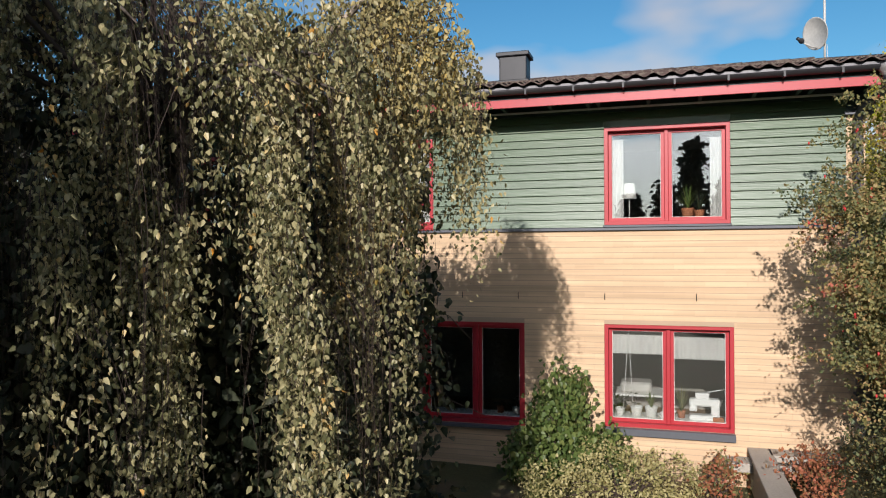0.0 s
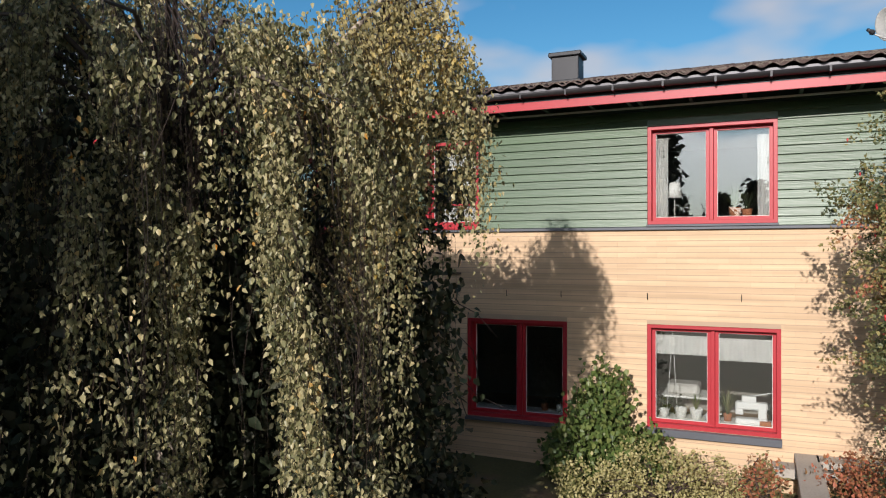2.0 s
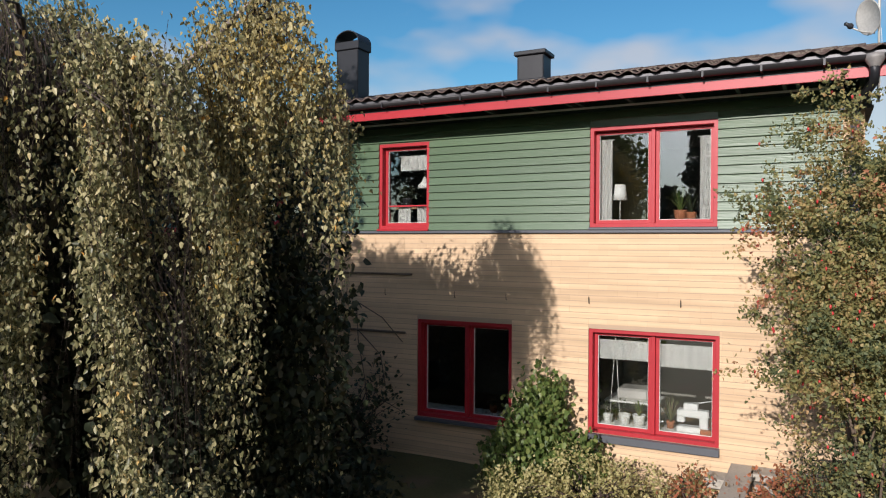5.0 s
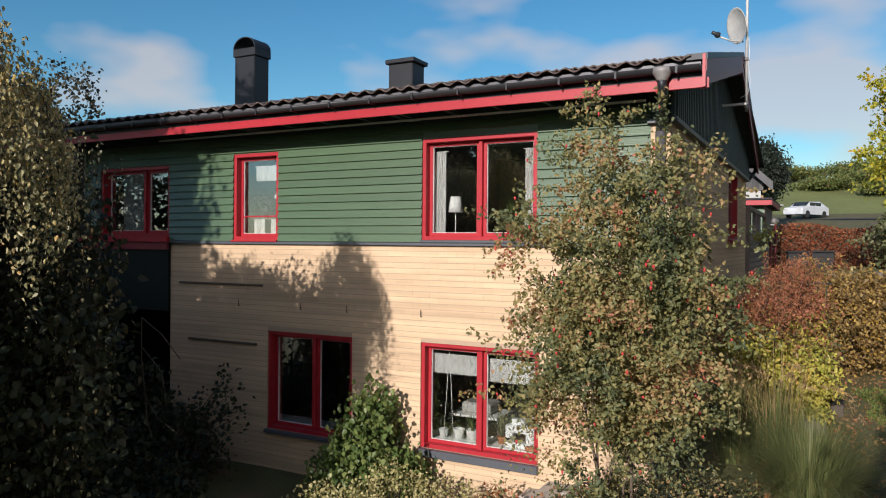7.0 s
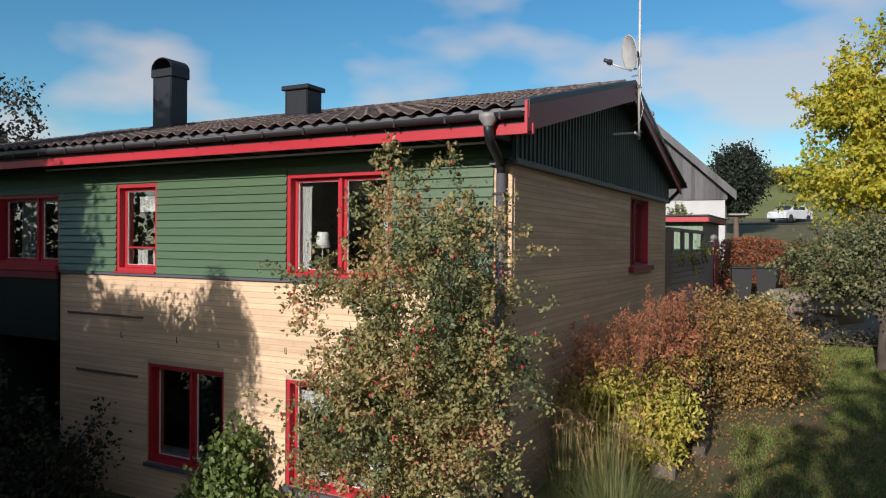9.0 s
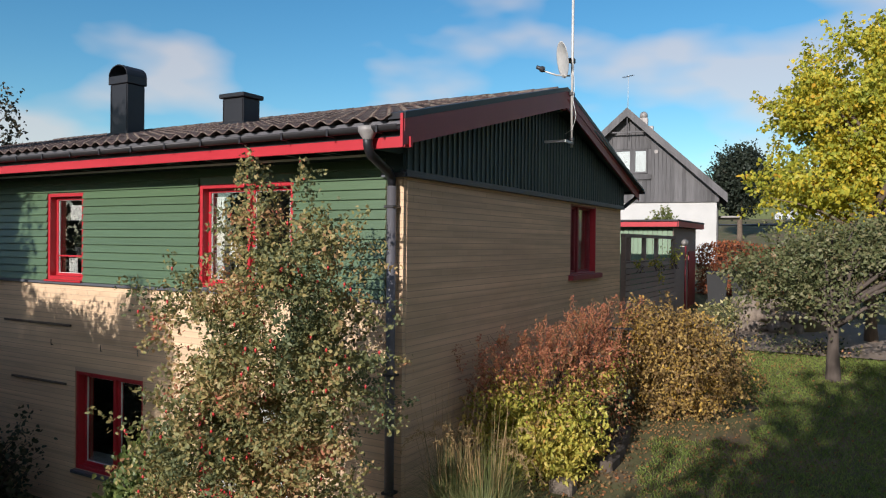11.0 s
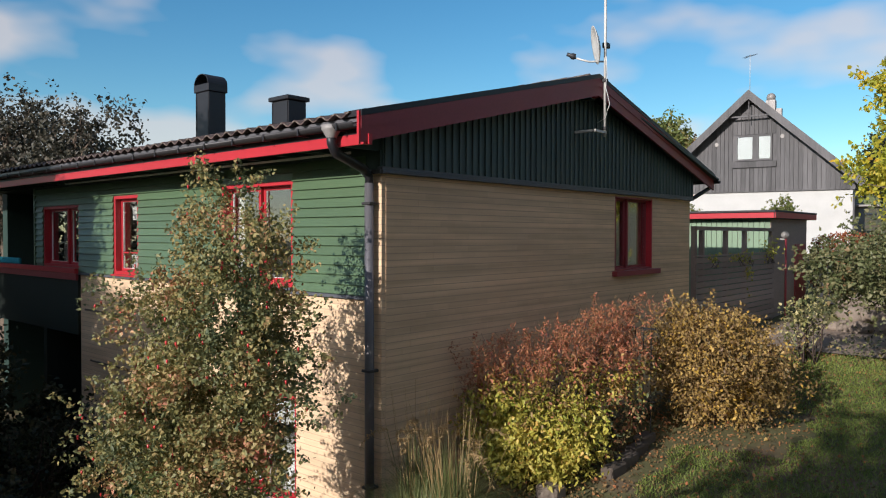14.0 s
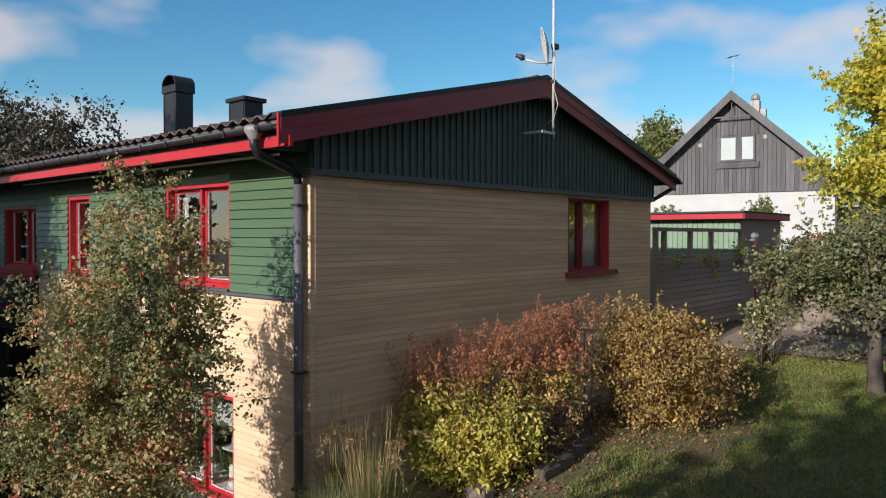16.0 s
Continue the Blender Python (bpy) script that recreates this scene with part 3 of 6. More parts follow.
part("left_gable", boxes((LEFT + 0.1, LEFT + 0.38, -0.63, D + 0.5, 5.052, 5.24), (LEFT + 0.1, LEFT + 0.38, 0.9, D - 0.9, 5.242, 5.58), (LEFT + 0.1, LEFT + 0.38, 2.4, D - 2.4, 5.582, 5.95)), DARKGREEN, house, "dark end wall under the roof")
roof = part("roof", slab(LEFT - 0.3, 0.30, EAVE_Y + 0.06, RIDGE_Y, -0.03, 0.035), DARKGREEN, house, "low-pitched gable roof with brown concrete tiles")
part("roof_deck", slab(LEFT - 0.3, 0.30, RIDGE_Y, BACK_Y, -0.03, 0.035), DARKGREEN, roof)
for k in range(22):
    x = -0.02 - 0.64 * k
    for dx in (0.0, 0.14) if k % 4 == 1 else (0.0,):
        part("rafter", boxes((x - dx - 0.045, x - dx, -0.643, 0.003, 5.045, 5.245)), DARKGREEN, house)
part("fascia", boxes((LEFT - 0.3, 0.46, -0.675, -0.645, 5.02, 5.128), bevel=0.003), RED, house, "long red painted fascia board")
part("eave_flashing", boxes((LEFT - 0.3, 0.42, -0.70, -0.640, 5.245, 5.290)), PIPE, house, "pale weathered metal edge under the tiles")
part("gutter_board", boxes((LEFT - 0.3, 0.44, -0.672, -0.648, 5.130, 5.244)), BLACKMETAL, house, "dark board behind the gutter")
# white strip stands in for the thin line of sunlight under the eave
part("eave_moulding", boxes((FX0, -0.225, -0.262, -0.25, 5.006, 5.032)), WHITE, house, "thin white strip in place of the sunlit line under the eave")

# gutter: a half pipe with brackets, hopper and downpipe
def half_pipe(x0, x1, y, z, r):
    bm = bmesh.new()
    ring = [[bm.verts.new((x, y + rr * math.cos(a), z + rr * math.sin(a))) for rr in (r, r - 0.008) for a in (math.pi + math.pi * k / 10 for k in range(11))] for x in (x0, x1)]
    order = list(range(11)) + list(range(21, 10, -1))
    for i in range(22):
        a, b = order[i], order[(i + 1) % 22]
        bm.faces.new((ring[0][a], ring[1][a], ring[1][b], ring[0][b]))
    for r_ in ring:
        for i in range(10):
            bm.faces.new((r_[i], r_[i + 1], r_[12 + i], r_[11 + i]))
    bmesh.ops.recalc_face_normals(bm, faces=bm.faces[:])
    return bm


gutter = part("gutter", half_pipe(LEFT - 0.3, 0.43, -0.755, 5.232, 0.062), GREYMETAL, house, "grey metal half-round gutter", smooth=True)
for k in range(22):
    x = 0.2 - 0.62 * k
    part("bracket", boxes((x - 0.012, x + 0.012, -0.826, -0.675, 5.159, 5.1675), (x - 0.012, x + 0.012, -0.826, -0.8195, 5.1675, 5.235)), BLACKMETAL, gutter)
pipe = hang("downpipe", tube_mesh("downpipe", [[((0.05, -0.755, 5.15), 0.055), ((0.05, -0.755, 5.05), 0.05), ((0.045, -0.70, 4.96), 0.05), ((-0.08, -0.20, 4.84), 0.05), ((-0.10, -0.10, 4.76), 0.05), ((-0.10, -0.095, 4.66), 0.05)]], BLACKMETAL, 12), house, "dark metal rainwater downpipe with swan neck")
hang("straight_pipe", tube_mesh("straight_pipe", [[((-0.10, -0.095, 4.69), 0.053), ((-0.10, -0.095, 0.55), 0.053)]], PIPE, 14), pipe, "grey straight rainwater pipe")
part("hopper", turned([(0.05, 0), (0.055, 0.02), (0.10, 0.09), (0.105, 0.14), (0.098, 0.14)], 14, (0.05, -0.755, 5.095)), ZINC, pipe, "pale corroded hopper", smooth=True)
for z in (4.45, 2.6, 1.3):
    part("clamp", boxes((-0.165, -0.035, -0.155, -0.012, z, z + 0.03), bevel=0.004), GREYMETAL, pipe)

# barge boards on the gable
def sloping(y0, y1, lift0, lift1, x0, x1):
    bm = bmesh.new()
    v = [bm.verts.new((x - 0.029 * (y - RIDGE_Y), y, roof_z(y) + l)) for x in (x0, x1) for y, l in ((y0, lift0), (y1, lift0), (y1, lift1), (y0, lift1))]
    for f in ((0, 1, 2, 3), (7, 6, 5, 4), (0, 4, 5, 1), (1, 5, 6, 2), (2, 6, 7, 3), (3, 7, 4, 0)):
        bm.faces.new([v[i] for i in f])
    bmesh.ops.recalc_face_normals(bm, faces=bm.faces[:])
    return bm


for y0, y1 in ((EAVE_Y - 0.02, RIDGE_Y), (RIDGE_Y, BACK_Y + 0.02)):
    part("barge_board", sloping(y0, y1, 0.0, -0.25, 0.302, 0.332), DARKRED, house, "brown-red barge board along the gable")
    part("barge_strip", sloping(y0, y1, 0.01, -0.11, 0.334, 0.342), DARKRED, house)
    part("verge_flashing", sloping(y0, y1, 0.075, 0.012, 0.14, 0.348), BLACKMETAL, house, "black sheet-metal verge flashing")
part("barge_end", boxes((0.444, 0.474, EAVE_Y - 0.045, EAVE_Y - 0.0215, 5.01, 5.34)), RED, house, "red painted end of the barge board")
part("fascia_return", boxes((0.40, 0.49, -0.643, -0.60, 5.02, 5.125)), RED, house)
part("barge_block", boxes((0.24, 0.30, RIDGE_Y - 0.06, RIDGE_Y + 0.06, RIDGE_Z - 0.28, RIDGE_Z - 0.14), bevel=0.006), DARKRED, house)
part("ridge_beam", boxes((LEFT, 0.24, RIDGE_Y - 0.06, RIDGE_Y + 0.06, RIDGE_Z - 0.30, RIDGE_Z - 0.16)), DARKGREEN, house)
part("back_gutter", half_pipe(LEFT, 0.3, BACK_Y + 0.03, 5.22, 0.06), BLACKMETAL, house, "dark gutter on the rear eave")
hang("back_downpipe", tube_mesh("back_downpipe", [[((0.12, BACK_Y + 0.03, 5.17), 0.04), ((0.12, BACK_Y - 0.02, 5.08), 0.04), ((0.05, D + 0.10, 4.86), 0.04), ((-0.12, D + 0.06, 4.78), 0.04)]], BLACKMETAL, 8), house)

# gable boarding
part("gable_trim", boxes((-0.02, 0.082, -0.06, D + 0.02, 4.795, 4.83), (-0.02, 0.066, -0.05, D + 0.015, 4.8301, 4.87), bevel=0.004), SLATE, house, "dark metal drip trim over the brick")
gable_cladding = part("gable_cladding", boxes((-0.05, 0.012, 0.0, D, 4.83, 5.0)), GABLEGREEN, house, "dark green vertical gable boards")
k = 0
y = 0.02
while y < D - 0.1:
    w = 0.128
    z0, za, zb = 4.845, roof_z(y) - 0.15, roof_z(y + w) - 0.15
    for a, b, x0, x1 in ((0.0, 0.105, 0.013, 0.034), (0.098, 0.135, 0.036, 0.058)):
        bm = bmesh.new()
        ya, yb = y + a, y + b
        lo = [bm.verts.new((x, yy, z0)) for x, yy in ((x0, ya), (x1, ya), (x1, yb), (x0, yb))]
        hi = [bm.verts.new((x, yy, roof_z(yy) - 0.15)) for x, yy in ((x0, ya), (x1, ya), (x1, yb), (x0, yb))]
        bm.faces.new(lo[::-1]), bm.faces.new(hi)
        for i in range(4):
            bm.faces.new((lo[i], lo[(i + 1) % 4], hi[(i + 1) % 4], hi[i]))
        part("board" if a == 0 else "batten", bm, GABLEGREEN, gable_cladding)
    y += w
gable_fill = bmesh.new()
gv = [gable_fill.verts.new(p) for p in ((-0.03, 0.0, 4.83), (-0.03, D, 4.83), (-0.03, D, roof_z(D) - 0.14), (-0.03, RIDGE_Y, RIDGE_Z - 0.14), (-0.03, 0.0, roof_z(0) - 0.14), (0.0125, 0.0, 4.83), (0.0125, D, 4.83), (0.0125, D, roof_z(D) - 0.14), (0.0125, RIDGE_Y, RIDGE_Z - 0.14), (0.0125, 0.0, roof_z(0) - 0.14))]
gable_fill.faces.new(gv[:5]), gable_fill.faces.new(gv[5:][::-1])
for i in range(5):
    gable_fill.faces.new((gv[i], gv[(i + 1) % 5], gv[5 + (i + 1) % 5], gv[5 + i]))
bmesh.ops.recalc_face_normals(gable_fill, faces=gable_fill.faces[:])
part("gable_backing", gable_fill, GABLEGREEN, house)
part("corner_cap", boxes((-0.25, 0.062, -0.085, -0.0605, 4.79, 4.84), bevel=0.004), SLATE, house, "dark cap over the brick corner")
part("corner_board", boxes((-0.224, 0.010, -0.034, -0.004, 4.842, 5.05)), DARKGREEN, house)


# windows
def ring(x0, x1, y0, y1, z0, z1, w, bevel=0.003):
    """A rectangular frame in one piece."""
    bm = pierced_body((x0, x1), (z0, z1), [dict(x0=x0 + w, x1=x1 - w, z0=z0 + w, z1=z1 - w)], y0, y1)
    sharp = [e for e in bm.edges if len(e.link_faces) == 2 and e.calc_face_angle() > 0.5]
    bmesh.ops.bevel(bm, geom=sharp, offset=bevel, segments=1, affect="EDGES")
    return bm


def window(parent, m, x0, x1, z0, z1, splits, paint, sill, sill_mat, label, inset=0.0, glass_bar=None, t=0.052, f=0.046):
    """A casement window in a wall: local x along the wall, y into it."""
    outer = ring(x0, x1, -0.042, 0.16, z0, z1, t)
    win = part("window", outer, paint, parent, label, m)
    edges = [x0 + t] + [x0 + (x1 - x0) * s for s in splits] + [x1 - t]
    for a, b in zip(edges, edges[1:]):
        a2 = a + (0.0 if a == edges[0] else 0.026)
        b2_ = b - (0.0 if b == edges[-1] else 0.026)
        sz0, sz1 = z0 + t, z1 - t
        part("sash", ring(a2, b2_, 0.060, 0.115, sz0, sz1, f, 0.004), paint, win)
        e = 0.005
        part("glazing_bead", ring(a2 + f, b2_ - f, 0.074, 0.100, sz0 + f, sz1 - f, e, 0.001), WHITE if paint is RED else paint, win, "pale glazing bead")
        pane = part("pane", boxes((a2 + f + 0.0075, b2_ - f - 0.0075, 0.086, 0.090, sz0 + f + 0.0075, sz1 - f - 0.0075)), GLASS, win, "clear window glass reflecting the sky")
        pane.visible_shadow = False
        if glass_bar:
            part("glazing_bar", boxes((a2 + f + 0.008, b2_ - f - 0.008, 0.070, 0.102, glass_bar, glass_bar + 0.022)), paint, win)
    for s in splits:
        c = x0 + (x1 - x0) * s
        part("mullion", boxes((c - 0.025, c + 0.025, 0.015, 0.15, z0 + t + 0.001, z1 - t - 0.001), bevel=0.004), paint, win)
    if sill:
        part("sill", boxes((x0 - 0.01, x1 + 0.01, -0.075 - inset, 0.02, z0 - sill, z0 - 0.002), bevel=0.006), sill_mat, win, "grey metal window sill")
    return win


FLAT = pose(0, 0, 0)
window(house, pose(0, 0.035, 0), inset=0.035, **UPPER, splits=(0.505,), paint=RED, sill=0.035, sill_mat=SLATE, label="red-framed double casement window, upper floor")
window(house, pose(0, 0.035, 0), inset=0.035, **SMALL, splits=(), paint=RED, sill=0.03, sill_mat=RED, label="narrow red-framed window with a glazing bar", glass_bar=3.80)
window(house, pose(0, 0.06, 0), inset=0.06, **LOWER, splits=(0.505,), paint=RED, sill=0.10, sill_mat=SLATE, label="red-framed double window, lower floor")
window(house, pose(0, 0.06, 0), inset=0.06, **TERRACE, splits=(0.53,), paint=RED, sill=0.05, sill_mat=SLATE, label="shaded red-framed lower window")
window(house, pose(0, 0, 0, 0, 0, 90) @ pose(0, 0.035, 0), **GABLE_W, splits=(0.4,), paint=DARKRED, sill=0.0, sill_mat=DARKRED, label="recessed dark red window in the gable", t=0.030, f=0.036)
part("gable_reveal", boxes((-0.11, 0.012, 6.625, 6.658, 3.532, 4.763)), RED, house, "red painted reveal board of the gable window")
part("gable_sill", boxes((-0.05, 0.09, 5.22, 6.86, 3.44, 3.528), bevel=0.006), DARKRED, house, "dark red gable window sill")
window(house, pose(0, 0.035, 0), **BALCONY_W, splits=(0.605,), paint=RED, sill=0.0, sill_mat=RED, label="red-framed balcony window in deep shade")
balcony = part("balcony_front", boxes((LEFT + 0.3, -7.94, -0.045, 0.0, 2.28, 3.40)), BALCONY, house, "balcony front with red handrail, shade put into near-black boards")
part("handrail", boxes((LEFT + 0.3, -7.90, -0.12, -0.052, 3.405, 3.50), bevel=0.006), RED, balcony)
part("lower_rail", boxes((LEFT + 0.3, -7.92, -0.09, -0.046, 3.28, 3.40), bevel=0.004), DARKRED, balcony)
part("balcony_mat", boxes((-12.0, -10.7, -0.12, -0.055, 3.504, 3.63), bevel=0.02), material("turquoise_cloth", (0.02, 0.26, 0.33), 0.8), balcony, "turquoise cloth over the rail")

# chimneys
def chimney(x0, x1, y0, y1, top, hood, label):
    base = min(roof_z(y0), roof_z(y1)) - 0.1
    ch = part("chimney", boxes((x0, x1, y0, y1, base, top - 0.08), bevel=0.008), BLACKMETAL, house, label)
    part("collar", boxes((x0 - 0.05, x1 + 0.05, y0 - 0.05, y1 + 0.05, base - 0.05, roof_z(y0) + 0.09), bevel=0.01), BLACKMETAL, ch)
    for x in (x0 + 0.02, x1 - 0.02):
        part("seam", boxes((x - 0.006, x + 0.006, y0 - 0.012, y0 - 0.0005, base + 0.2, top - 0.1)), BLACKMETAL, ch)
    if not hood:
        part("cap", boxes((x0 - 0.05, x1 + 0.05, y0 - 0.05, y1 + 0.05, top - 0.075, top), bevel=0.012), BLACKMETAL, ch)
        return ch
    part("cap", boxes((x0 - 0.035, x1 + 0.035, y0 - 0.035, y1 + 0.035, top - 0.075, top + 0.10), bevel=0.012), BLACKMETAL, ch)
    bm = bmesh.new()
    mid, half, rise = (x0 + x1) / 2, (x1 - x0) / 2 + 0.03, 0.24
    rows = []
    for y in (y0 - 0.03, y1 + 0.03):
        for grow in (0.0, -0.02):
            rows.append([bm.verts.new((mid - (half + grow) * math.cos(a), y, top + 0.101 + (rise + grow) * math.sin(a))) for a in (math.pi * k / 12 for k in range(13))])
    for a, b in ((0, 2), (3, 1), (1, 0), (2, 3)):
        for k in range(12):
            bm.faces.new((rows[a][k], rows[a][k + 1], rows[b][k + 1], rows[b][k]))
    bmesh.ops.recalc_face_normals(bm, faces=bm.faces[:])
    part("hood", bm, BLACKMETAL, ch, "arched metal rain hood")
    return ch


chimney(-9.86, -9.30, 3.42, 3.86, 7.50, True, "tall black sheet-metal chimney with arched hood")
chimney(-5.15, -4.67, 2.21, 2.60, 6.57, False, "short black sheet-metal chimney with flat cap")

# two weathered battens on the shaded brick
for x0, x1, z in ((-7.72, -5.95, 2.745), (-7.50, -6.06, 1.85)):
    part("batten", boxes((x0, x1, -0.028, -0.003, z, z + 0.034), bevel=0.006), BARK, house, "dark thin batten on the brick wall")

# ---- dish and mast on the gable ----
mast = thing("antenna_mast", (0.375, 4.27, 5.60), "thin grey steel mast bracketed to the gable", "antenna mast")
hang("pole", tube_mesh("pole", [[((0, 0, 0), 0.021), ((0, 0, 2.9), 0.021)]], PALEMETAL, 10), mast)
hang("pole_tip", tube_mesh("pole_tip", [[((0, 0, 2.9), 0.012), ((0, 0, 3.9), 0.010)]], PALEMETAL, 8), mast)
part("wall_arm", boxes((-0.33, 0.025, -0.32, -0.28, 0.05, 0.085), (-0.02, 0.02, -0.28, 0.03, 0.05, 0.085)), PALEMETAL, mast)
hang("cable", tube_mesh("cable", [[((0.03, -0.02, 1.2), 0.004), ((0.045, -0.02, 0.9), 0.004), ((0.025, -0.03, 0.75), 0.004), ((0.06, 0.03, 0.5), 0.004), ((0.02, -0.02, 0.28), 0.004), ((-0.08, -0.1, 0.2), 0.0028)]], WHITE, 5), mast)
for z in (0.10, 0.82):
    part("clamp", boxes((-0.035, 0.035, -0.04, 0.04, z, z + 0.05), bevel=0.005), GREYMETAL, mast)

dish = thing("satellite_dish", (0.315, 4.33, 7.01), "white satellite dish on an arm, fixed to the mast", "satellite dish")
bm = bmesh.new()
rings = []
for r in (0.0, 0.07, 0.14, 0.20, 0.25, 0.27):
    rings.append([bm.verts.new((r * math.cos(a), 0.16 * r * r / 0.09 * 0.5, 1.08 * r * math.sin(a))) for a in (2 * math.pi * k / 24 for k in range(24))] if r else [bm.verts.new((0, 0, 0))])
for k in range(24):
    bm.faces.new((rings[0][0], rings[1][k], rings[1][(k + 1) % 24]))
for a, b in zip(rings[1:], rings[2:]):
    for k in range(24):
        bm.faces.new((a[k], b[k], b[(k + 1) % 24], a[(k + 1) % 24]))
bmesh.ops.recalc_face_normals(bm, faces=bm.faces[:])
bmesh.ops.solidify(bm, geom=bm.faces[:], thickness=0.008)
DISH_TURN = pose(0, 0, 0, 0, 0, -52) @ pose(0, -0.06, 0.0, 10, 0, 0) @ pose(0, 0, 0, 180, 0, 0)
part("reflector", bm, PALEMETAL, dish, "white dish reflector", DISH_TURN, smooth=True)
ARM = pose(0, 0, 0, 0, 0, -52)
hang("arm", tube_mesh("arm", [[((0, 0.0, -0.26), 0.014), ((0, -0.22, -0.26), 0.014), ((0, -0.44, -0.20), 0.013)]], PALEMETAL, 8), dish, "", ARM)
part("feed_horn", turned([(0.02, 0), (0.045, 0.01), (0.05, 0.05), (0.03, 0.09), (0.03, 0.14)], 12), DARKPLASTIC, dish, "dark feed horn", ARM @ pose(0, -0.42, -0.19, 70, 0, 0), smooth=True)
part("mount", boxes((-0.03, 0.05, 0.0, 0.12, -0.05, 0.03), bevel=0.01), GREYMETAL, dish)

# ---- inside the windows ----
def curtain(place, wide, high, folds, label, deep=0.010):
    ob = thing("curtain", place, label, "curtain")
    bm = bmesh.new()
    cols = folds * 8
    for j, z in enumerate((0.0, high * 0.5, high)):
        for i in range(cols + 1):
            u = i / cols
            bm.verts.new((u * wide, deep * math.sin(u * folds * 2 * math.pi) * (1.1 - 0.2 * j), z))
    bm.verts.ensure_lookup_table()
    for j in range(2):
        for i in range(cols):
            a = j * (cols + 1) + i
            bm.faces.new([bm.verts[q] for q in (a, a + 1, a + cols + 2, a + cols + 1)])
    bmesh.ops.solidify(bm, geom=bm.faces[:], thickness=0.003)
    part("cloth", bm, CLOTH, ob)
    hang("rod", tube_mesh("rod", [[((-0.03, 0, high + 0.005), 0.006), ((wide + 0.03, 0, high + 0.005), 0.006)]], WHITE, 6), ob)
    return ob


curtain((-3.12, 0.19, 3.50), 0.17, 1.14, 3, "long white cotton curtain beside the window")
curtain((-1.82, 0.19, 3.50), 0.15, 1.12, 3, "long white cotton curtain beside the window")
curtain((-3.13, 0.20, 1.68), 0.69, 0.25, 6, "short gathered white cafe curtain across the pane")
curtain((-2.32, 0.20, 1.63), 0.69, 0.29, 6, "short gathered white cafe curtain across the pane")
curtain((-6.28, 0.19, 4.36), 0.50, 0.22, 5, "short white curtain across the pane")
curtain((-6.32, 0.19, 3.49), 0.22, 0.30, 3, "small white half curtain on a rod")
curtain((-5.98, 0.19, 3.49), 0.24, 0.30, 3, "small white half curtain on a rod")
curtain((-9.45, 0.30, 3.56), 0.50, 1.02, 5, "white net curtain in the balcony window")

gable_curtain = curtain((0, 0, 3.60), 0.42, 1.10, 5, "pale net curtain behind the gable window")
gable_curtain.matrix_basis = pose(-0.24, 6.12, 3.60, 0, 0, 90)

tagged(part("window_bench", boxes((-3.6, -1.2, 0.305, 0.62, 0.75, 0.79), (-3.21, -1.545, 0.142, 0.305, 0.75, 0.79), bevel=0.004), WHITE), "white window bench with pots and a sewing machine", "window bench", kind="structure")
tagged(part("window_bench", boxes((-3.6, -1.2, 0.305, 0.62, 3.51, 3.55), (-3.20, -1.58, 0.142, 0.305, 3.51, 3.55), bevel=0.004), WHITE), "white upper window bench with a lamp", "window bench", kind="structure")
tagged(part("window_bench", boxes((-6.7, -5.5, 0.305, 0.5, 3.48, 3.52), (-6.53, -5.65, 0.142, 0.305, 3.48, 3.52), bevel=0.004), WHITE), "white narrow window bench", "window bench", kind="structure")
tagged(part("window_bench", boxes((-6.1, -4.2, 0.305, 0.5, 0.68, 0.72), (-5.93, -4.34, 0.142, 0.305, 0.68, 0.72), bevel=0.004), WHITE), "white window bench in the shaded window", "window bench", kind="structure")

lamp = thing("table_lamp", (-2.88, 0.34, 3.55), "small table lamp with a white conical shade", "lamp")
part("base", turned([(0.06, 0), (0.06, 0.012), (0.01, 0.02)], 16), WHITE, lamp, smooth=True)
hang("stem", tube_mesh("stem", [[((0, 0, 0.015), 0.006), ((0, 0, 0.38), 0.006)]], WHITE, 8), lamp)
part("shade", turned([(0.10, 0.29), (0.07, 0.50), (0.065, 0.50), (0.095, 0.295)], 20), CLOTH, lamp, "white cloth shade", smooth=True)

pendant = thing("pendant_lamp", (-5.98, 0.42, 4.10), "white bell-shaped pendant lamp on a cord", "lamp")
part("shade", turned([(0.11, 0), (0.10, 0.05), (0.05, 0.10), (0.03, 0.15), (0.015, 0.18)], 18), CERAMIC, pendant, smooth=True)
hang("cord", tube_mesh("cord", [[((0, 0, 0.18), 0.004), ((0, 0, 0.95), 0.004)]], WHITE, 5), pendant)


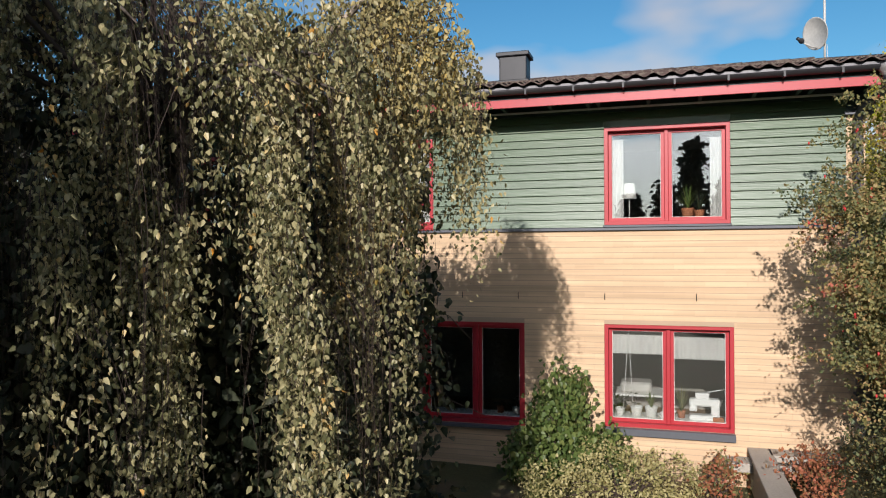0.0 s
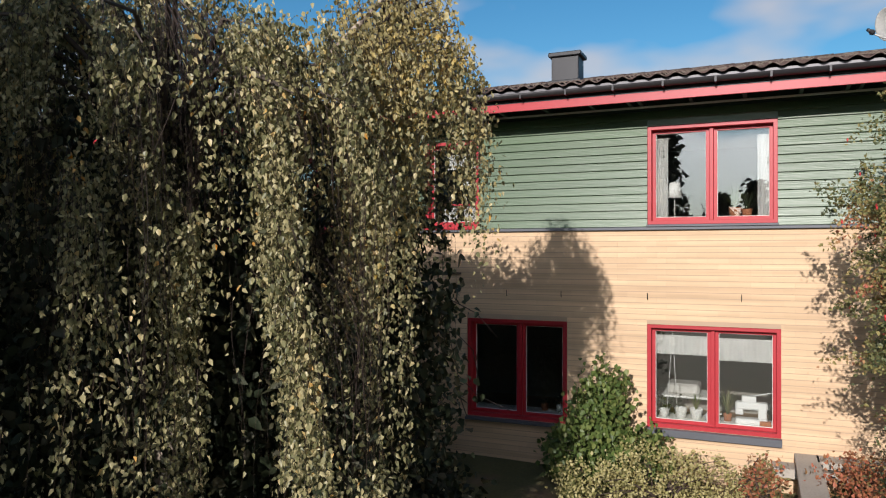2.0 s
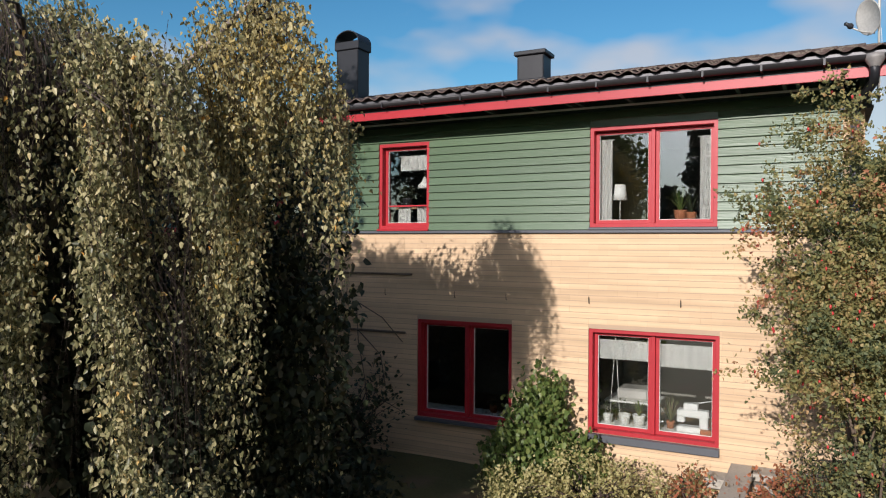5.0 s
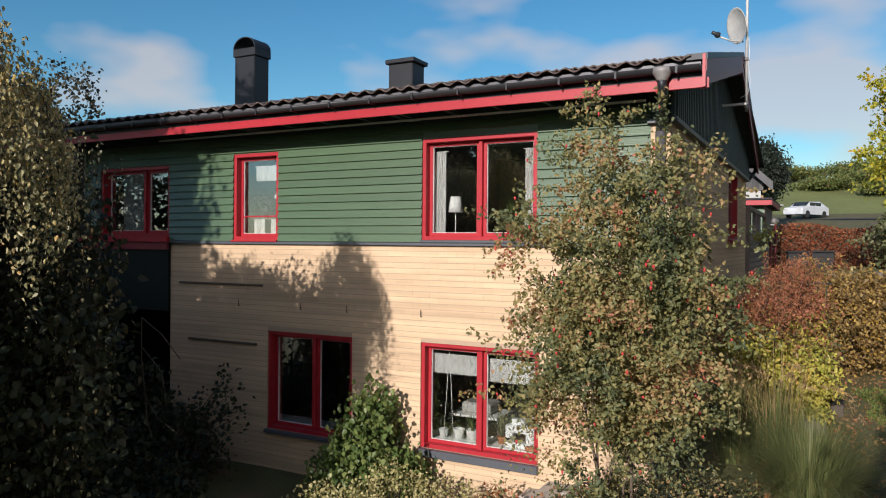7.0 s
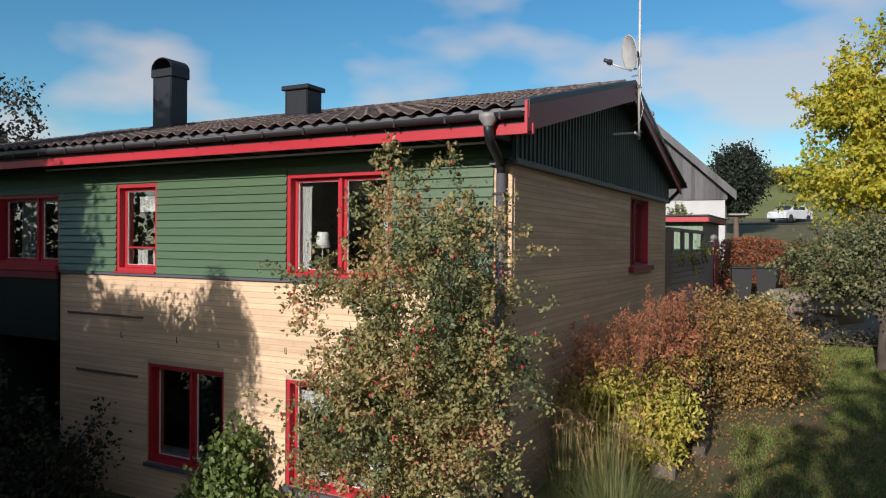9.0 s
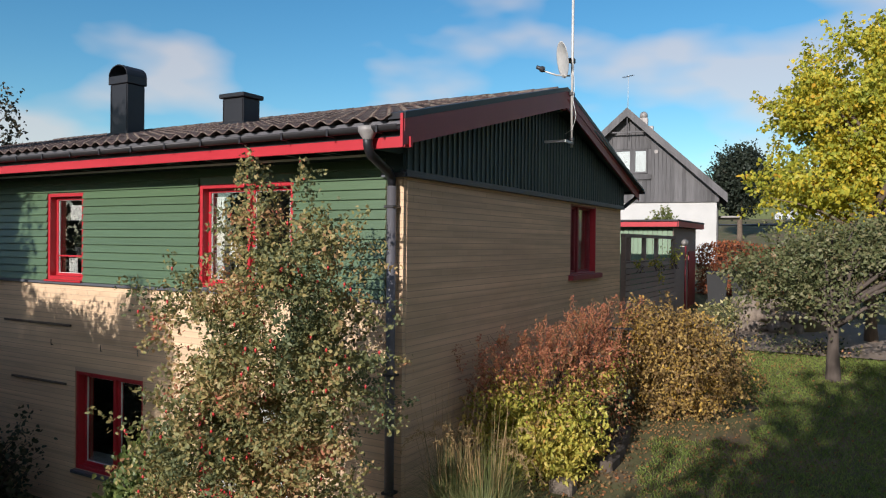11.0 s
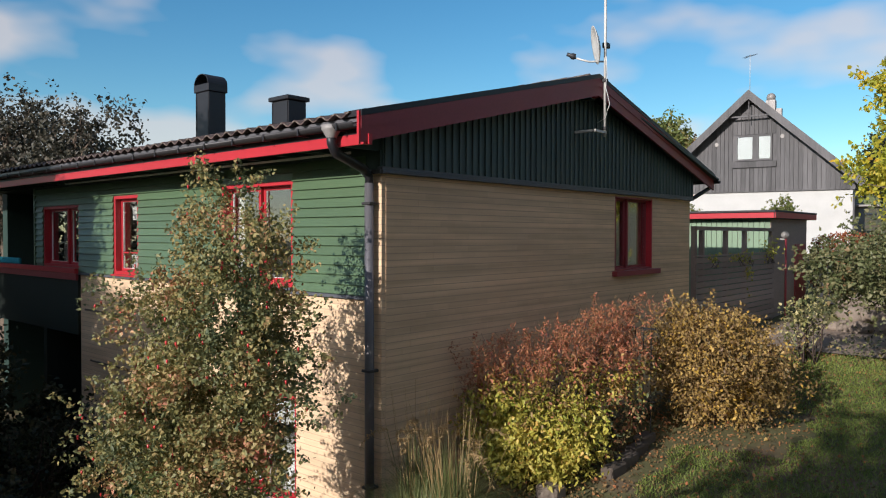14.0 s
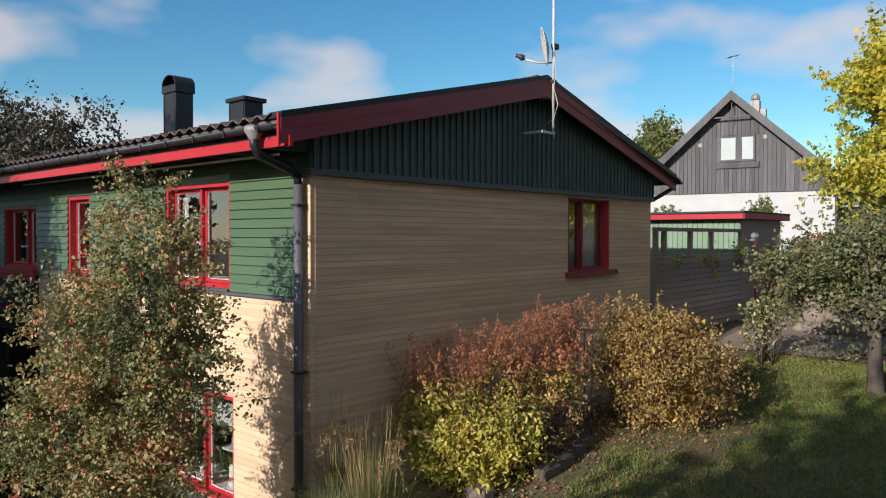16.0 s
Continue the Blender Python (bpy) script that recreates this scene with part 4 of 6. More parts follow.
def potted_plant(place, r, high, leaf, n, long_leaf, label, seed, pot=CERAMIC):
    rng = np.random.default_rng(seed)
    ob = thing("potted_plant", place, label, "plant")
    part("pot", turned([(0.75 * r, 0), (0.95 * r, 1.4 * r), (r, 1.5 * r), (r, 1.6 * r), (0.88 * r, 1.6 * r), (0.85 * r, 1.35 * r)], 16), pot, ob, smooth=True)
    if long_leaf:
        verts, faces = [], []
        for k in range(n):
            a, lean = rng.uniform(0, 2 * math.pi), rng.uniform(0.2, 0.9)
            w = Vector((-math.sin(a), math.cos(a), 0)) * 0.012
            base = Vector((0, 0, 1.4 * r))
            for t in range(5):
                s = t / 4
                p = base + Vector((math.cos(a) * lean, math.sin(a) * lean, 0)) * s * high * 0.8 + Vector((0, 0, high * (s - 0.5 * lean * s * s)))
                verts += [p - w * (1 - 0.9 * s), p + w * (1 - 0.9 * s)]
            q = len(verts) - 10
            faces += [(q + 2 * t, q + 2 * t + 1, q + 2 * t + 3, q + 2 * t + 2) for t in range(4)]
        hang("leaves", mesh_of("leaves", verts, faces, leaf), ob)
    else:
        pts = rng.normal(size=(n, 3)) * (0.45 * high, 0.3 * high, 0.28 * high) + (0, 0, 1.5 * r + 0.5 * high)
        hang("leaves", leaf_mesh("leaves", pts, 0.05, leaf, rng), ob)
    return ob


potted_plant((-3.02, 0.32, 0.79), 0.07, 0.22, DARK_LEAF, 60, False, "small bushy plant in a white pot", 1)
potted_plant((-2.80, 0.34, 0.79), 0.085, 0.16, DARK_LEAF, 20, False, "white pot with a low plant", 2)
potted_plant((-2.60, 0.34, 0.79), 0.09, 0.26, VINE_LEAF, 22, True, "aloe with spiky leaves in a white pot", 3)
potted_plant((-2.20, 0.40, 0.79), 0.06, 0.42, APPLE_LEAF, 40, True, "leafy plant in a pot behind the mullion", 4, TERRACOTTA)
potted_plant((-2.10, 0.45, 3.55), 0.09, 0.40, VINE_LEAF, 26, True, "broad-leaved green house plant", 5, TERRACOTTA)
potted_plant((-1.95, 0.36, 3.55), 0.07, 0.34, DARK_LEAF, 22, True, "dark green house plant on the bench", 6, TERRACOTTA)
potted_plant((-6.25, 0.36, 3.80), 0.09, 0.22, DARK_LEAF, 150, False, "dark bushy plant in the small window", 7, DARKPLASTIC)
tagged(part("plant_shelf", boxes((-6.50, -5.67, 0.28, 0.48, 3.77, 3.80), bevel=0.003), OAK), "narrow wooden shelf across the window", "shelf")
potted_plant((-4.75, 0.36, 0.72), 0.06, 0.10, DARK_LEAF, 20, False, "small terracotta pot on the window bench", 8, TERRACOTTA)
potted_plant((-4.52, 0.36, 0.72), 0.06, 0.14, DARK_LEAF, 30, False, "small grey pot on the window bench", 9)

can = thing("watering_can", (-2.42, 0.28, 0.79), "small white watering can", "watering can")
part("body", turned([(0.05, 0), (0.052, 0.09), (0.045, 0.10)], 14), PLASTIC, can, smooth=True)
hang("spout", tube_mesh("spout", [[((0.04, 0, 0.03), 0.012), ((0.11, 0, 0.09), 0.009), ((0.15, 0, 0.11), 0.012)]], PLASTIC, 8), can)
hang("handle", tube_mesh("handle", [[((-0.045, 0, 0.02), 0.006), ((-0.09, 0, 0.05), 0.006), ((-0.045, 0, 0.09), 0.006)]], PLASTIC, 6), can)

sewing = thing("sewing_machine", (-1.90, 0.34, 0.79), "white electric sewing machine on the bench", "sewing machine")
part("bed", boxes((-0.20, 0.20, -0.08, 0.08, 0.0, 0.07), bevel=0.012), PLASTIC, sewing)
part("column", boxes((0.08, 0.19, -0.07, 0.07, 0.068, 0.22), bevel=0.015), PLASTIC, sewing)
part("arm", boxes((-0.20, 0.20, -0.075, 0.075, 0.19, 0.29), bevel=0.02), PLASTIC, sewing)
part("head", boxes((-0.20, -0.10, -0.07, 0.07, 0.12, 0.20), bevel=0.012), PLASTIC, sewing)
part("hand_wheel", turned([(0.055, 0), (0.055, 0.03), (0.03, 0.035)], 16), DARKPLASTIC, sewing, "", pose(0.20, 0, 0.24, 0, 90, 0), smooth=True)
part("spool_box", boxes((-0.12, 0.06, -0.05, 0.05, 0.289, 0.37), bevel=0.008), PLASTIC, sewing)
tagged(part("sewing_box", boxes((-1.80, -1.66, 0.20, 0.30, 0.79, 0.85), bevel=0.01), TERRACOTTA), "small brown box beside the sewing machine", "box")

desk = thing("work_table", (-2.85, 1.1, 0.05), "white work table with a printer", "table")
part("top", boxes((-0.35, 0.45, -0.3, 0.3, 0.92, 0.95), bevel=0.004), WHITE, desk)
for dx, dy in ((-0.32, -0.27), (0.42, -0.27), (-0.32, 0.27), (0.42, 0.27)):
    part("leg", boxes((dx - 0.02, dx + 0.02, dy - 0.02, dy + 0.02, 0.0, 0.92)), WHITE, desk)
tagged(part("printer", boxes((-3.05, -2.60, 0.9, 1.3, 1.001, 1.16), bevel=0.03), PALEMETAL), "grey desktop printer on the work table", "printer")

arm_lamp = thing("desk_lamp", (-1.62, 0.42, 0.79), "white jointed desk lamp behind the glass", "lamp")
part("foot", turned([(0.07, 0), (0.07, 0.02), (0.02, 0.03)], 14), PLASTIC, arm_lamp, smooth=True)
hang("arm", tube_mesh("arm", [[((0, 0, 0.02), 0.009), ((0.02, 0, 0.42), 0.009), ((-0.26, -0.02, 0.36), 0.009)]], PLASTIC, 8), arm_lamp)
part("head", turned([(0.015, 0), (0.03, 0.03), (0.05, 0.07)], 14), PLASTIC, arm_lamp, "", pose(-0.26, -0.02, 0.37, 180, 25, 0), smooth=True)
cords = thing("blind_cord", (-2.98, 0.24, 0.81), "thin white blind cords in the lower window", "cord")
for dx in (0.0, 0.09):
    hang("cord", tube_mesh("cord", [[((dx * 1.6, 0, 0), 0.004), ((0.08, 0, 1.2), 0.004)]], WHITE, 5), cords)

# iron hooks in the brick
for x in (-6.42, -5.22, -4.40, -3.20, -2.01):
    h = thing("wall_hook", (x, 0, 2.44), "small rusty iron hook in the brick wall", "hook", "iron hooks in the wall")
    hang("hook", tube_mesh("hook", [[((0, 0.02, 0.0), 0.006), ((0, -0.03, 0.0), 0.006), ((0, -0.035, 0.05), 0.0055), ((0.0, -0.032, 0.09), 0.004)]], RAIL, 6), h)

# ---- planter, stones and front bed ----
planter = thing("planter_wall", (0, 0, 0), "low concrete retaining wall with a pale capping", "retaining wall")
part("wall", boxes((-1.36, -1.16, -3.6, -0.02, -0.3, 0.50), bevel=0.01), CONCRETE, planter)
part("capping", boxes((-1.40, -1.12, -3.62, -0.02, 0.501, 0.545), bevel=0.008), CONCRETE, planter)
tagged(part("stone_ledge", boxes((-1.66, -0.30, -0.36, -0.012, 0.30, 0.42), (-1.16, -0.30, -0.36, -0.012, 0.46, 0.545), bevel=0.01), CONCRETE), "pale stone ledge along the wall foot", "ledge")


def boulder(place, size, label, seed, group="", name="stone", mat=None):
    bm = bmesh.new()
    bmesh.ops.create_icosphere(bm, subdivisions=3, radius=1.0)
    for v in bm.verts:
        v.co *= 1 + 0.28 * noise.noise(v.co * 1.1 + Vector((seed * 3.7, seed, 0)))
        v.co = Vector((v.co.x * size[0], v.co.y * size[1], v.co.z * size[2]))
    ob = part(name, bm, mat or STONE, smooth=True)
    ob.matrix_basis = pose(*place, 0, 0, 40 * seed)
    return tagged(ob, label, "stone", group)


tagged(part("stone_block", boxes((1.30, 1.58, 1.08, 1.30, 1.05, 1.37), bevel=0.025), STONE), "grey-brown cut stone block beside the yellow bush", "stone")
bank = bmesh.new()
bmesh.ops.create_icosphere(bank, subdivisions=3, radius=1.0)
for v in bank.verts:
    v.co = Vector((v.co.x * 1.3, v.co.y * 0.8, v.co.z * 0.95)) * (1 + 0.12 * noise.noise(v.co * 1.7))
bank = tagged(part("soil_bank", bank, SOIL, smooth=True), "bare earth bank behind the field stones", "bank")
bank.matrix_basis = pose(2.6, 12.9, 1.95)
for k in range(22):
    row = k // 8
    x, y = 1.75 + 0.19 * (k % 8) + 0.09 * (row % 2), 12.0 + 0.16 * row + 0.05 * ((k * 5) % 3)
    r = 0.13 + 0.035 * ((k * 7) % 4)
    boulder((x, y, 2.12 + 0.27 * row + 0.04 * ((k * 3) % 3)), (r * 1.25, r, r * 0.85), "rounded pale field stone in a rock bank", k + 1, "rock bank")



# ---- plants ----
def shrub(name, place, label, category, stems, leaf_sets, seed, twig_mat=TWIG, stem_r=0.016, sides=5):
    """A bush: stems from the base to given tips, and one mesh of leaves per set (points, size, material, droop, up)."""
    rng = np.random.default_rng(seed)
    ob = thing(name, place, label, category)
    base = Vector(place)
    lines = []
    for tip in stems:
        tip = Vector(tip) - base
        foot = Vector((rng.uniform(-0.14, 0.14), rng.uniform(-0.14, 0.14), -0.05))
        mids = []
        for s in (0.0, 0.25, 0.5, 0.75, 1.0):
            p = foot.lerp(tip, s) + Vector((rng.normal() * 0.04, rng.normal() * 0.04, 0.22 * math.sin(math.pi * s) * 0.6))
            mids.append((p, stem_r * (1.05 - 0.85 * s)))
        lines.append(mids)
    for line in lines:
        hang("stem", tube_mesh("stem", [line], twig_mat, sides), ob)
    for pts, size, mat, droop, up, broad in leaf_sets:
        hang("leaves", leaf_mesh("leaves", np.asarray(pts) - np.array(place), size, mat, rng, droop, None, broad, up), ob)
    return ob


rng = np.random.default_rng(11)

# the tall berry shrub before the front wall
SB = [(-0.10, -2.15, 2.35, 0.90, 0.85, 0.82), (-0.08, -1.98, 3.15, 0.86, 0.78, 0.75), (-0.22, -1.85, 3.95, 0.46, 0.42, 0.52), (0.30, -1.85, 3.75, 0.46, 0.42, 0.50), (-0.47, -1.90, 4.50, 0.13, 0.13, 0.28), (-0.72, -2.25, 3.40, 0.40, 0.42, 0.40), (-0.25, -1.80, 4.40, 0.13, 0.13, 0.28), (-0.45, -2.45, 2.35, 0.55, 0.55, 0.58), (0.44, -1.78, 3.0, 0.50, 0.50, 0.56), (-0.25, -2.25, 1.40, 0.50, 0.50, 0.50), (0.34, -2.15, 2.05, 0.48, 0.50, 0.52), (0.36, -1.85, 4.25, 0.12, 0.12, 0.25)]
tw, lv = sprays(rng, SB, 800, 0.52, 72, 0.05)
tw2, lv2 = clumps(rng, SB, 300, 20, 0.07, 0.1)
lv = np.concatenate([lv, lv2])
# openings in the crown, through which the wall shows
gap = np.array([noise.noise(Vector(p) * 2.3) for p in lv])
lv = lv[(rng.uniform(size=len(lv)) < np.where((lv[:, 2] < 1.95) & (lv[:, 0] < -0.3), 0.3, 1.0)) & (gap < np.where(lv[:, 0] > -0.7, 0.36, 0.24)) & ((lv[:, 2] > 1.55) | (lv[:, 0] < 0.1))]
berries = lv[rng.choice(len(lv), 290, replace=False)]
rowan = shrub("berry_shrub", (-0.08, -2.15, ground_z(-0.08, -2.15)), "tall autumn shrub, green and russet leaves, red hips", "shrub", list(tw[::180]), [(lv[rng.permutation(len(lv))[:int(0.95 * len(lv))]], 0.041, SHRUB_LEAF, 0.15, 0.1, 0.36)], 21, BARK, 0.017)
HIP = mesh_of("hip", *tubes([[((0, 0, 0.014), 0.003), ((0, 0, 0.008), 0.009), ((0, 0, -0.004), 0.0110), ((0, 0, -0.015), 0.006), ((0, 0, -0.024), 0.002)]], 7), BERRY)
for f in HIP.polygons:
    f.use_smooth = True
for p in berries:
    hang("hip", HIP, rowan, "", Matrix.Translation(Vector(p) + Vector(rng.normal(size=3) * 0.02) - rowan.location))

tw, lv = clumps(rng, [(0.05, -1.75, 0.85, 0.8, 0.7, 0.52), (0.75, -1.7, 0.95, 0.55, 0.55, 0.42), (0.45, -2.1, 1.25, 0.5, 0.45, 0.4)], 420, 18, 0.07, 0.3)
shrub("dark_juniper", (0.3, -1.7, ground_z(0.3, -1.7)), "low dark green juniper below the berry shrub", "shrub", list(tw[::10]), [(lv, 0.04, DARK_LEAF, 0.0, 0.2, 0.2), (lv[::2] + 0.02, 0.04, SHRUB_LEAF, 0.0, 0.2, 0.3)], 20)

# climbing vine at the wall
VB = [(-3.78, -0.42, 0.7, 0.46, 0.38, 0.7), (-3.72, -0.32, 1.25, 0.28, 0.24, 0.42), (-3.35, -0.45, 0.40, 0.5, 0.42, 0.40), (-4.1, -0.5, 0.4, 0.45, 0.42, 0.4)]
tw, lv = clumps(rng, VB, 420, 9, 0.08, 0.45)
tw2, lv2 = sprays(rng, VB, 90, 0.35, 14, 0.06, 0.2)
lv = np.concatenate([lv, lv2])
lv[:, 1] = np.minimum(lv[:, 1], -0.06)
shrub("climbing_vine", (-3.75, -0.40, 0.0), "leafy bright green vine climbing against the brick", "vine", list(tw[::9]), [(lv, 0.075, VINE_LEAF, 0.8, 0.0, 0.46)], 22)

# low plants in the front bed
tw, lv = clumps(rng, [(-3.0, -0.95, 0.35, 0.65, 0.5, 0.38), (-2.4, -0.7, 0.25, 0.55, 0.4, 0.32), (-3.6, -1.3, 0.25, 0.6, 0.45, 0.3)], 330, 14, 0.05, 0.5)
shrub("variegated_shrub", (-2.95, -0.95, 0.02), "low pale yellow variegated shrub under the window", "shrub", list(tw[::14]), [(lv, 0.042, PALE_LEAF, 0.0, 0.2, 0.38)], 23)
tw, lv = clumps(rng, [(-1.80, -0.75, 0.30, 0.28, 0.25, 0.34)], 60, 9, 0.05, 0.3)
shrub("dark_rose", (-1.80, -0.75, 0.02), "small dark red-leaved rose bush in the bed", "shrub", list(tw[::6]), [(lv, 0.05, RED_LEAF, 0.0, 0.1, 0.36), (lv[::2] + 0.03, 0.05, SHRUB_LEAF, 0.0, 0.1, 0.36)], 24)
tw, lv = clumps(rng, [(-0.85, -1.2, 0.55, 0.35, 0.7, 0.22), (-0.7, -0.7, 0.6, 0.3, 0.3, 0.2)], 90, 10, 0.05, 0.3)
shrub("red_groundcover", (-0.85, -1.1, ground_z(-0.85, -1.1)), "dark red low plants behind the planter wall", "shrub", list(tw[::8]), [(lv, 0.05, RED_LEAF, 0.0, 0.3, 0.36)], 25)
# the birch's shade is put into this shrub's near-black leaves
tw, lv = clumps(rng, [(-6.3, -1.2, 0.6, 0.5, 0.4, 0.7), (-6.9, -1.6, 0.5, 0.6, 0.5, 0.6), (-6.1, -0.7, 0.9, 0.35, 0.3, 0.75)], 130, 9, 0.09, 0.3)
shrub("shaded_shrub", (-6.5, -1.3, 0.02), "sparse shrub by the birch, shade put into its near-black leaves", "shrub", list(tw[::3]), [(lv, 0.075, DARK_LEAF, 0.1, 0.0, 0.38)], 26)

# shrubs added to darken the corner before the terrace and block sky light
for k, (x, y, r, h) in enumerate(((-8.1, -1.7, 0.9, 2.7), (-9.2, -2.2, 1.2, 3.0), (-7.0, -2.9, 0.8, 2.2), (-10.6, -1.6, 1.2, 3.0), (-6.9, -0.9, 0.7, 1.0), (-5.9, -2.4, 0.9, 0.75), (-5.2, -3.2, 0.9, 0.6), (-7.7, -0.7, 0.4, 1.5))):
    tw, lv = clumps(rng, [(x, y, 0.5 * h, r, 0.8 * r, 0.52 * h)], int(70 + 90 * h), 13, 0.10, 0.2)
    shrub("undergrowth", (x, y, 0.02), "added shrub before the terrace, deep shade put into near-black leaves", "shrub", list(tw[::10]), [(lv, 0.095, DARK_LEAF, 0.1, 0.1, 0.38)], 300 + k)

# the yellow and red bush and the orange bush along the gable
YB = [(0.96, 1.55, 1.72, 0.68, 0.62, 0.62), (1.25, 1.95, 1.75, 0.50, 0.60, 0.55), (0.55, 1.35, 1.85, 0.46, 0.45, 0.52), (1.10, 1.35, 1.62, 0.56, 0.45, 0.48)]
RB = [(0.62, 1.50, 2.25, 0.38, 0.40, 0.34), (0.92, 2.20, 2.30, 0.52, 0.60, 0.44), (1.22, 3.10, 2.42, 0.48, 0.58, 0.44), (1.20, 2.85, 1.95, 0.50, 0.62, 0.50)]
tw, lv = clumps(rng, YB, 560, 11, 0.06, 0.62)
tw2, lv2 = sprays(rng, YB, 210, 0.42, 15, 0.045, 0.55)
tw3, lv3 = clumps(rng, RB, 330, 12, 0.07, 0.5)
tw4, lv4 = sprays(rng, RB, 120, 0.40, 14, 0.05, 0.8)
lv = np.concatenate([lv, lv2, lv3, lv4])
plumes, spikes = [], []
for k in range(120):
    v = rng.uniform(0, 1)
    x, y = 0.46 + 0.84 * v + rng.normal() * 0.20, 1.20 + 2.40 * v + rng.normal() * 0.25
    top = 2.80 + 0.46 * v + rng.uniform(-0.34, 0.14)
    lean = np.array([rng.normal() * 0.10, rng.normal() * 0.10, 0.62])
    stalk = np.array([x, y, top - 0.62])
    for side in range(7):
        s = np.linspace(0, 1, 13)[:, None]
        out = np.array([rng.normal() * 0.10, rng.normal() * 0.10, 0.16])
        plumes.append(stalk + (0.30 + 0.09 * side) * lean + s * out * (1.15 - 0.12 * side) + rng.normal(size=(13, 3)) * 0.012)
    spikes.append((x, y, top))
redness = lv[:, 2] - 0.16 * (lv[:, 1] - 1.2) * 0.6 + rng.normal(size=len(lv)) * 0.13 + 0.10 * np.sin(lv[:, 0] * 6.0) + 0.22 * np.clip(lv[:, 1] - 2.3, 0, 1)
red, mixed = redness > 2.40, (redness > 2.12) & (redness <= 2.40)
low_back = ~red & ~mixed & (lv[:, 1] > 2.15 + 0.15 * rng.normal(size=len(lv)))
shrub("autumn_bush", (0.95, 1.9, ground_z(0.95, 1.9)), "yellow-green bush turning rust-red in feathery plumes", "bush", spikes[::2] + list(tw[::16]), [(lv[~red & ~mixed & ~low_back], 0.066, YELLOWGREEN_LEAF, 0.4, 0.0, 0.29), (lv[low_back][::2], 0.060, SHRUB_LEAF, 0.3, 0.0, 0.28), (lv[low_back][1::3], 0.060, RED_LEAF, 0.3, 0.0, 0.28), (lv[red], 0.056, RED_LEAF, 0.3, 0.0, 0.26), (lv[mixed][::2], 0.060, ORANGE_LEAF, 0.3, 0.0, 0.26), (lv[mixed][1::2], 0.060, YELLOWGREEN_LEAF, 0.3, 0.0, 0.26), (np.concatenate(plumes), 0.032, RED_LEAF, 0.0, 0.5, 0.24)], 28, TWIG, 0.008)
tw, lv = clumps(rng, [(1.95, 4.6, 2.3, 1.02, 0.95, 0.84), (1.65, 4.8, 2.5, 0.75, 0.7, 0.70), (2.25, 4.7, 2.1, 0.8, 0.8, 0.68)], 560, 22, 0.07, 0.40)
tw2, lv2 = sprays(rng, [(1.95, 4.6, 2.3, 1.02, 0.95, 0.84), (1.65, 4.8, 2.5, 0.75, 0.7, 0.70), (2.25, 4.7, 2.1, 0.8, 0.8, 0.68)], 420, 0.55, 26, 0.05)
lv = np.concatenate([lv, lv2])
shrub("orange_bush", (1.95, 4.65, ground_z(1.95, 4.65)), "dense rounded bush with bronze and orange leaves", "bush", list(tw[::40]), [(lv[rng.permutation(len(lv))[:int(0.95 * len(lv))]], 0.052, ORANGE_LEAF, 0.35, 0.0, 0.34)], 29)
tw, lv = clumps(rng, [(2.05, 8.8, 2.72, 0.48, 0.45, 0.22), (1.9, 8.9, 2.35, 0.35, 0.35, 0.4)], 90, 9, 0.08, 0.5)
shrub("pale_shrub", (2.0, 8.9, ground_z(2.0, 8.9)), "pale green shrub beside the slatted fence", "shrub", list(tw[::6]), [(lv[::2], 0.07, PALE_LEAF, 0.0, 0.1, 0.36), (lv[1::2], 0.07, APPLE_LEAF, 0.0, 0.1, 0.36)], 30)
tw, lv = clumps(rng, [(2.9, 9.6, 2.05, 0.7, 0.35, 0.30), (3.7, 9.9, 1.95, 0.7, 0.4, 0.28)], 90, 9, 0.08, 0.4)
shrub("low_border_plants", (3.6, 9.8, ground_z(3.6, 9.8)), "low brown and green border plants at the lawn edge", "shrub", list(tw[::8]), [(lv[::2], 0.06, SHRUB_LEAF, 0.0, 0.2, 0.36), (lv[1::2], 0.06, DARK_LEAF, 0.0, 0.2, 0.36)], 31)


# edging stones of the bed by the gable
for x, y in ((1.70, 2.14), (1.66, 2.53), (1.60, 2.92), (1.52, 3.30)):
    z = ground_z(x, y)
    tagged(part("edging_stone", boxes((x - 0.08, x + 0.08, y - 0.185, y + 0.185, z - 0.08, z + 0.13), bevel=0.02), EDGING), "edging stone along the bed, bush shade put into its brown", "stone", "edging stones of the bed")

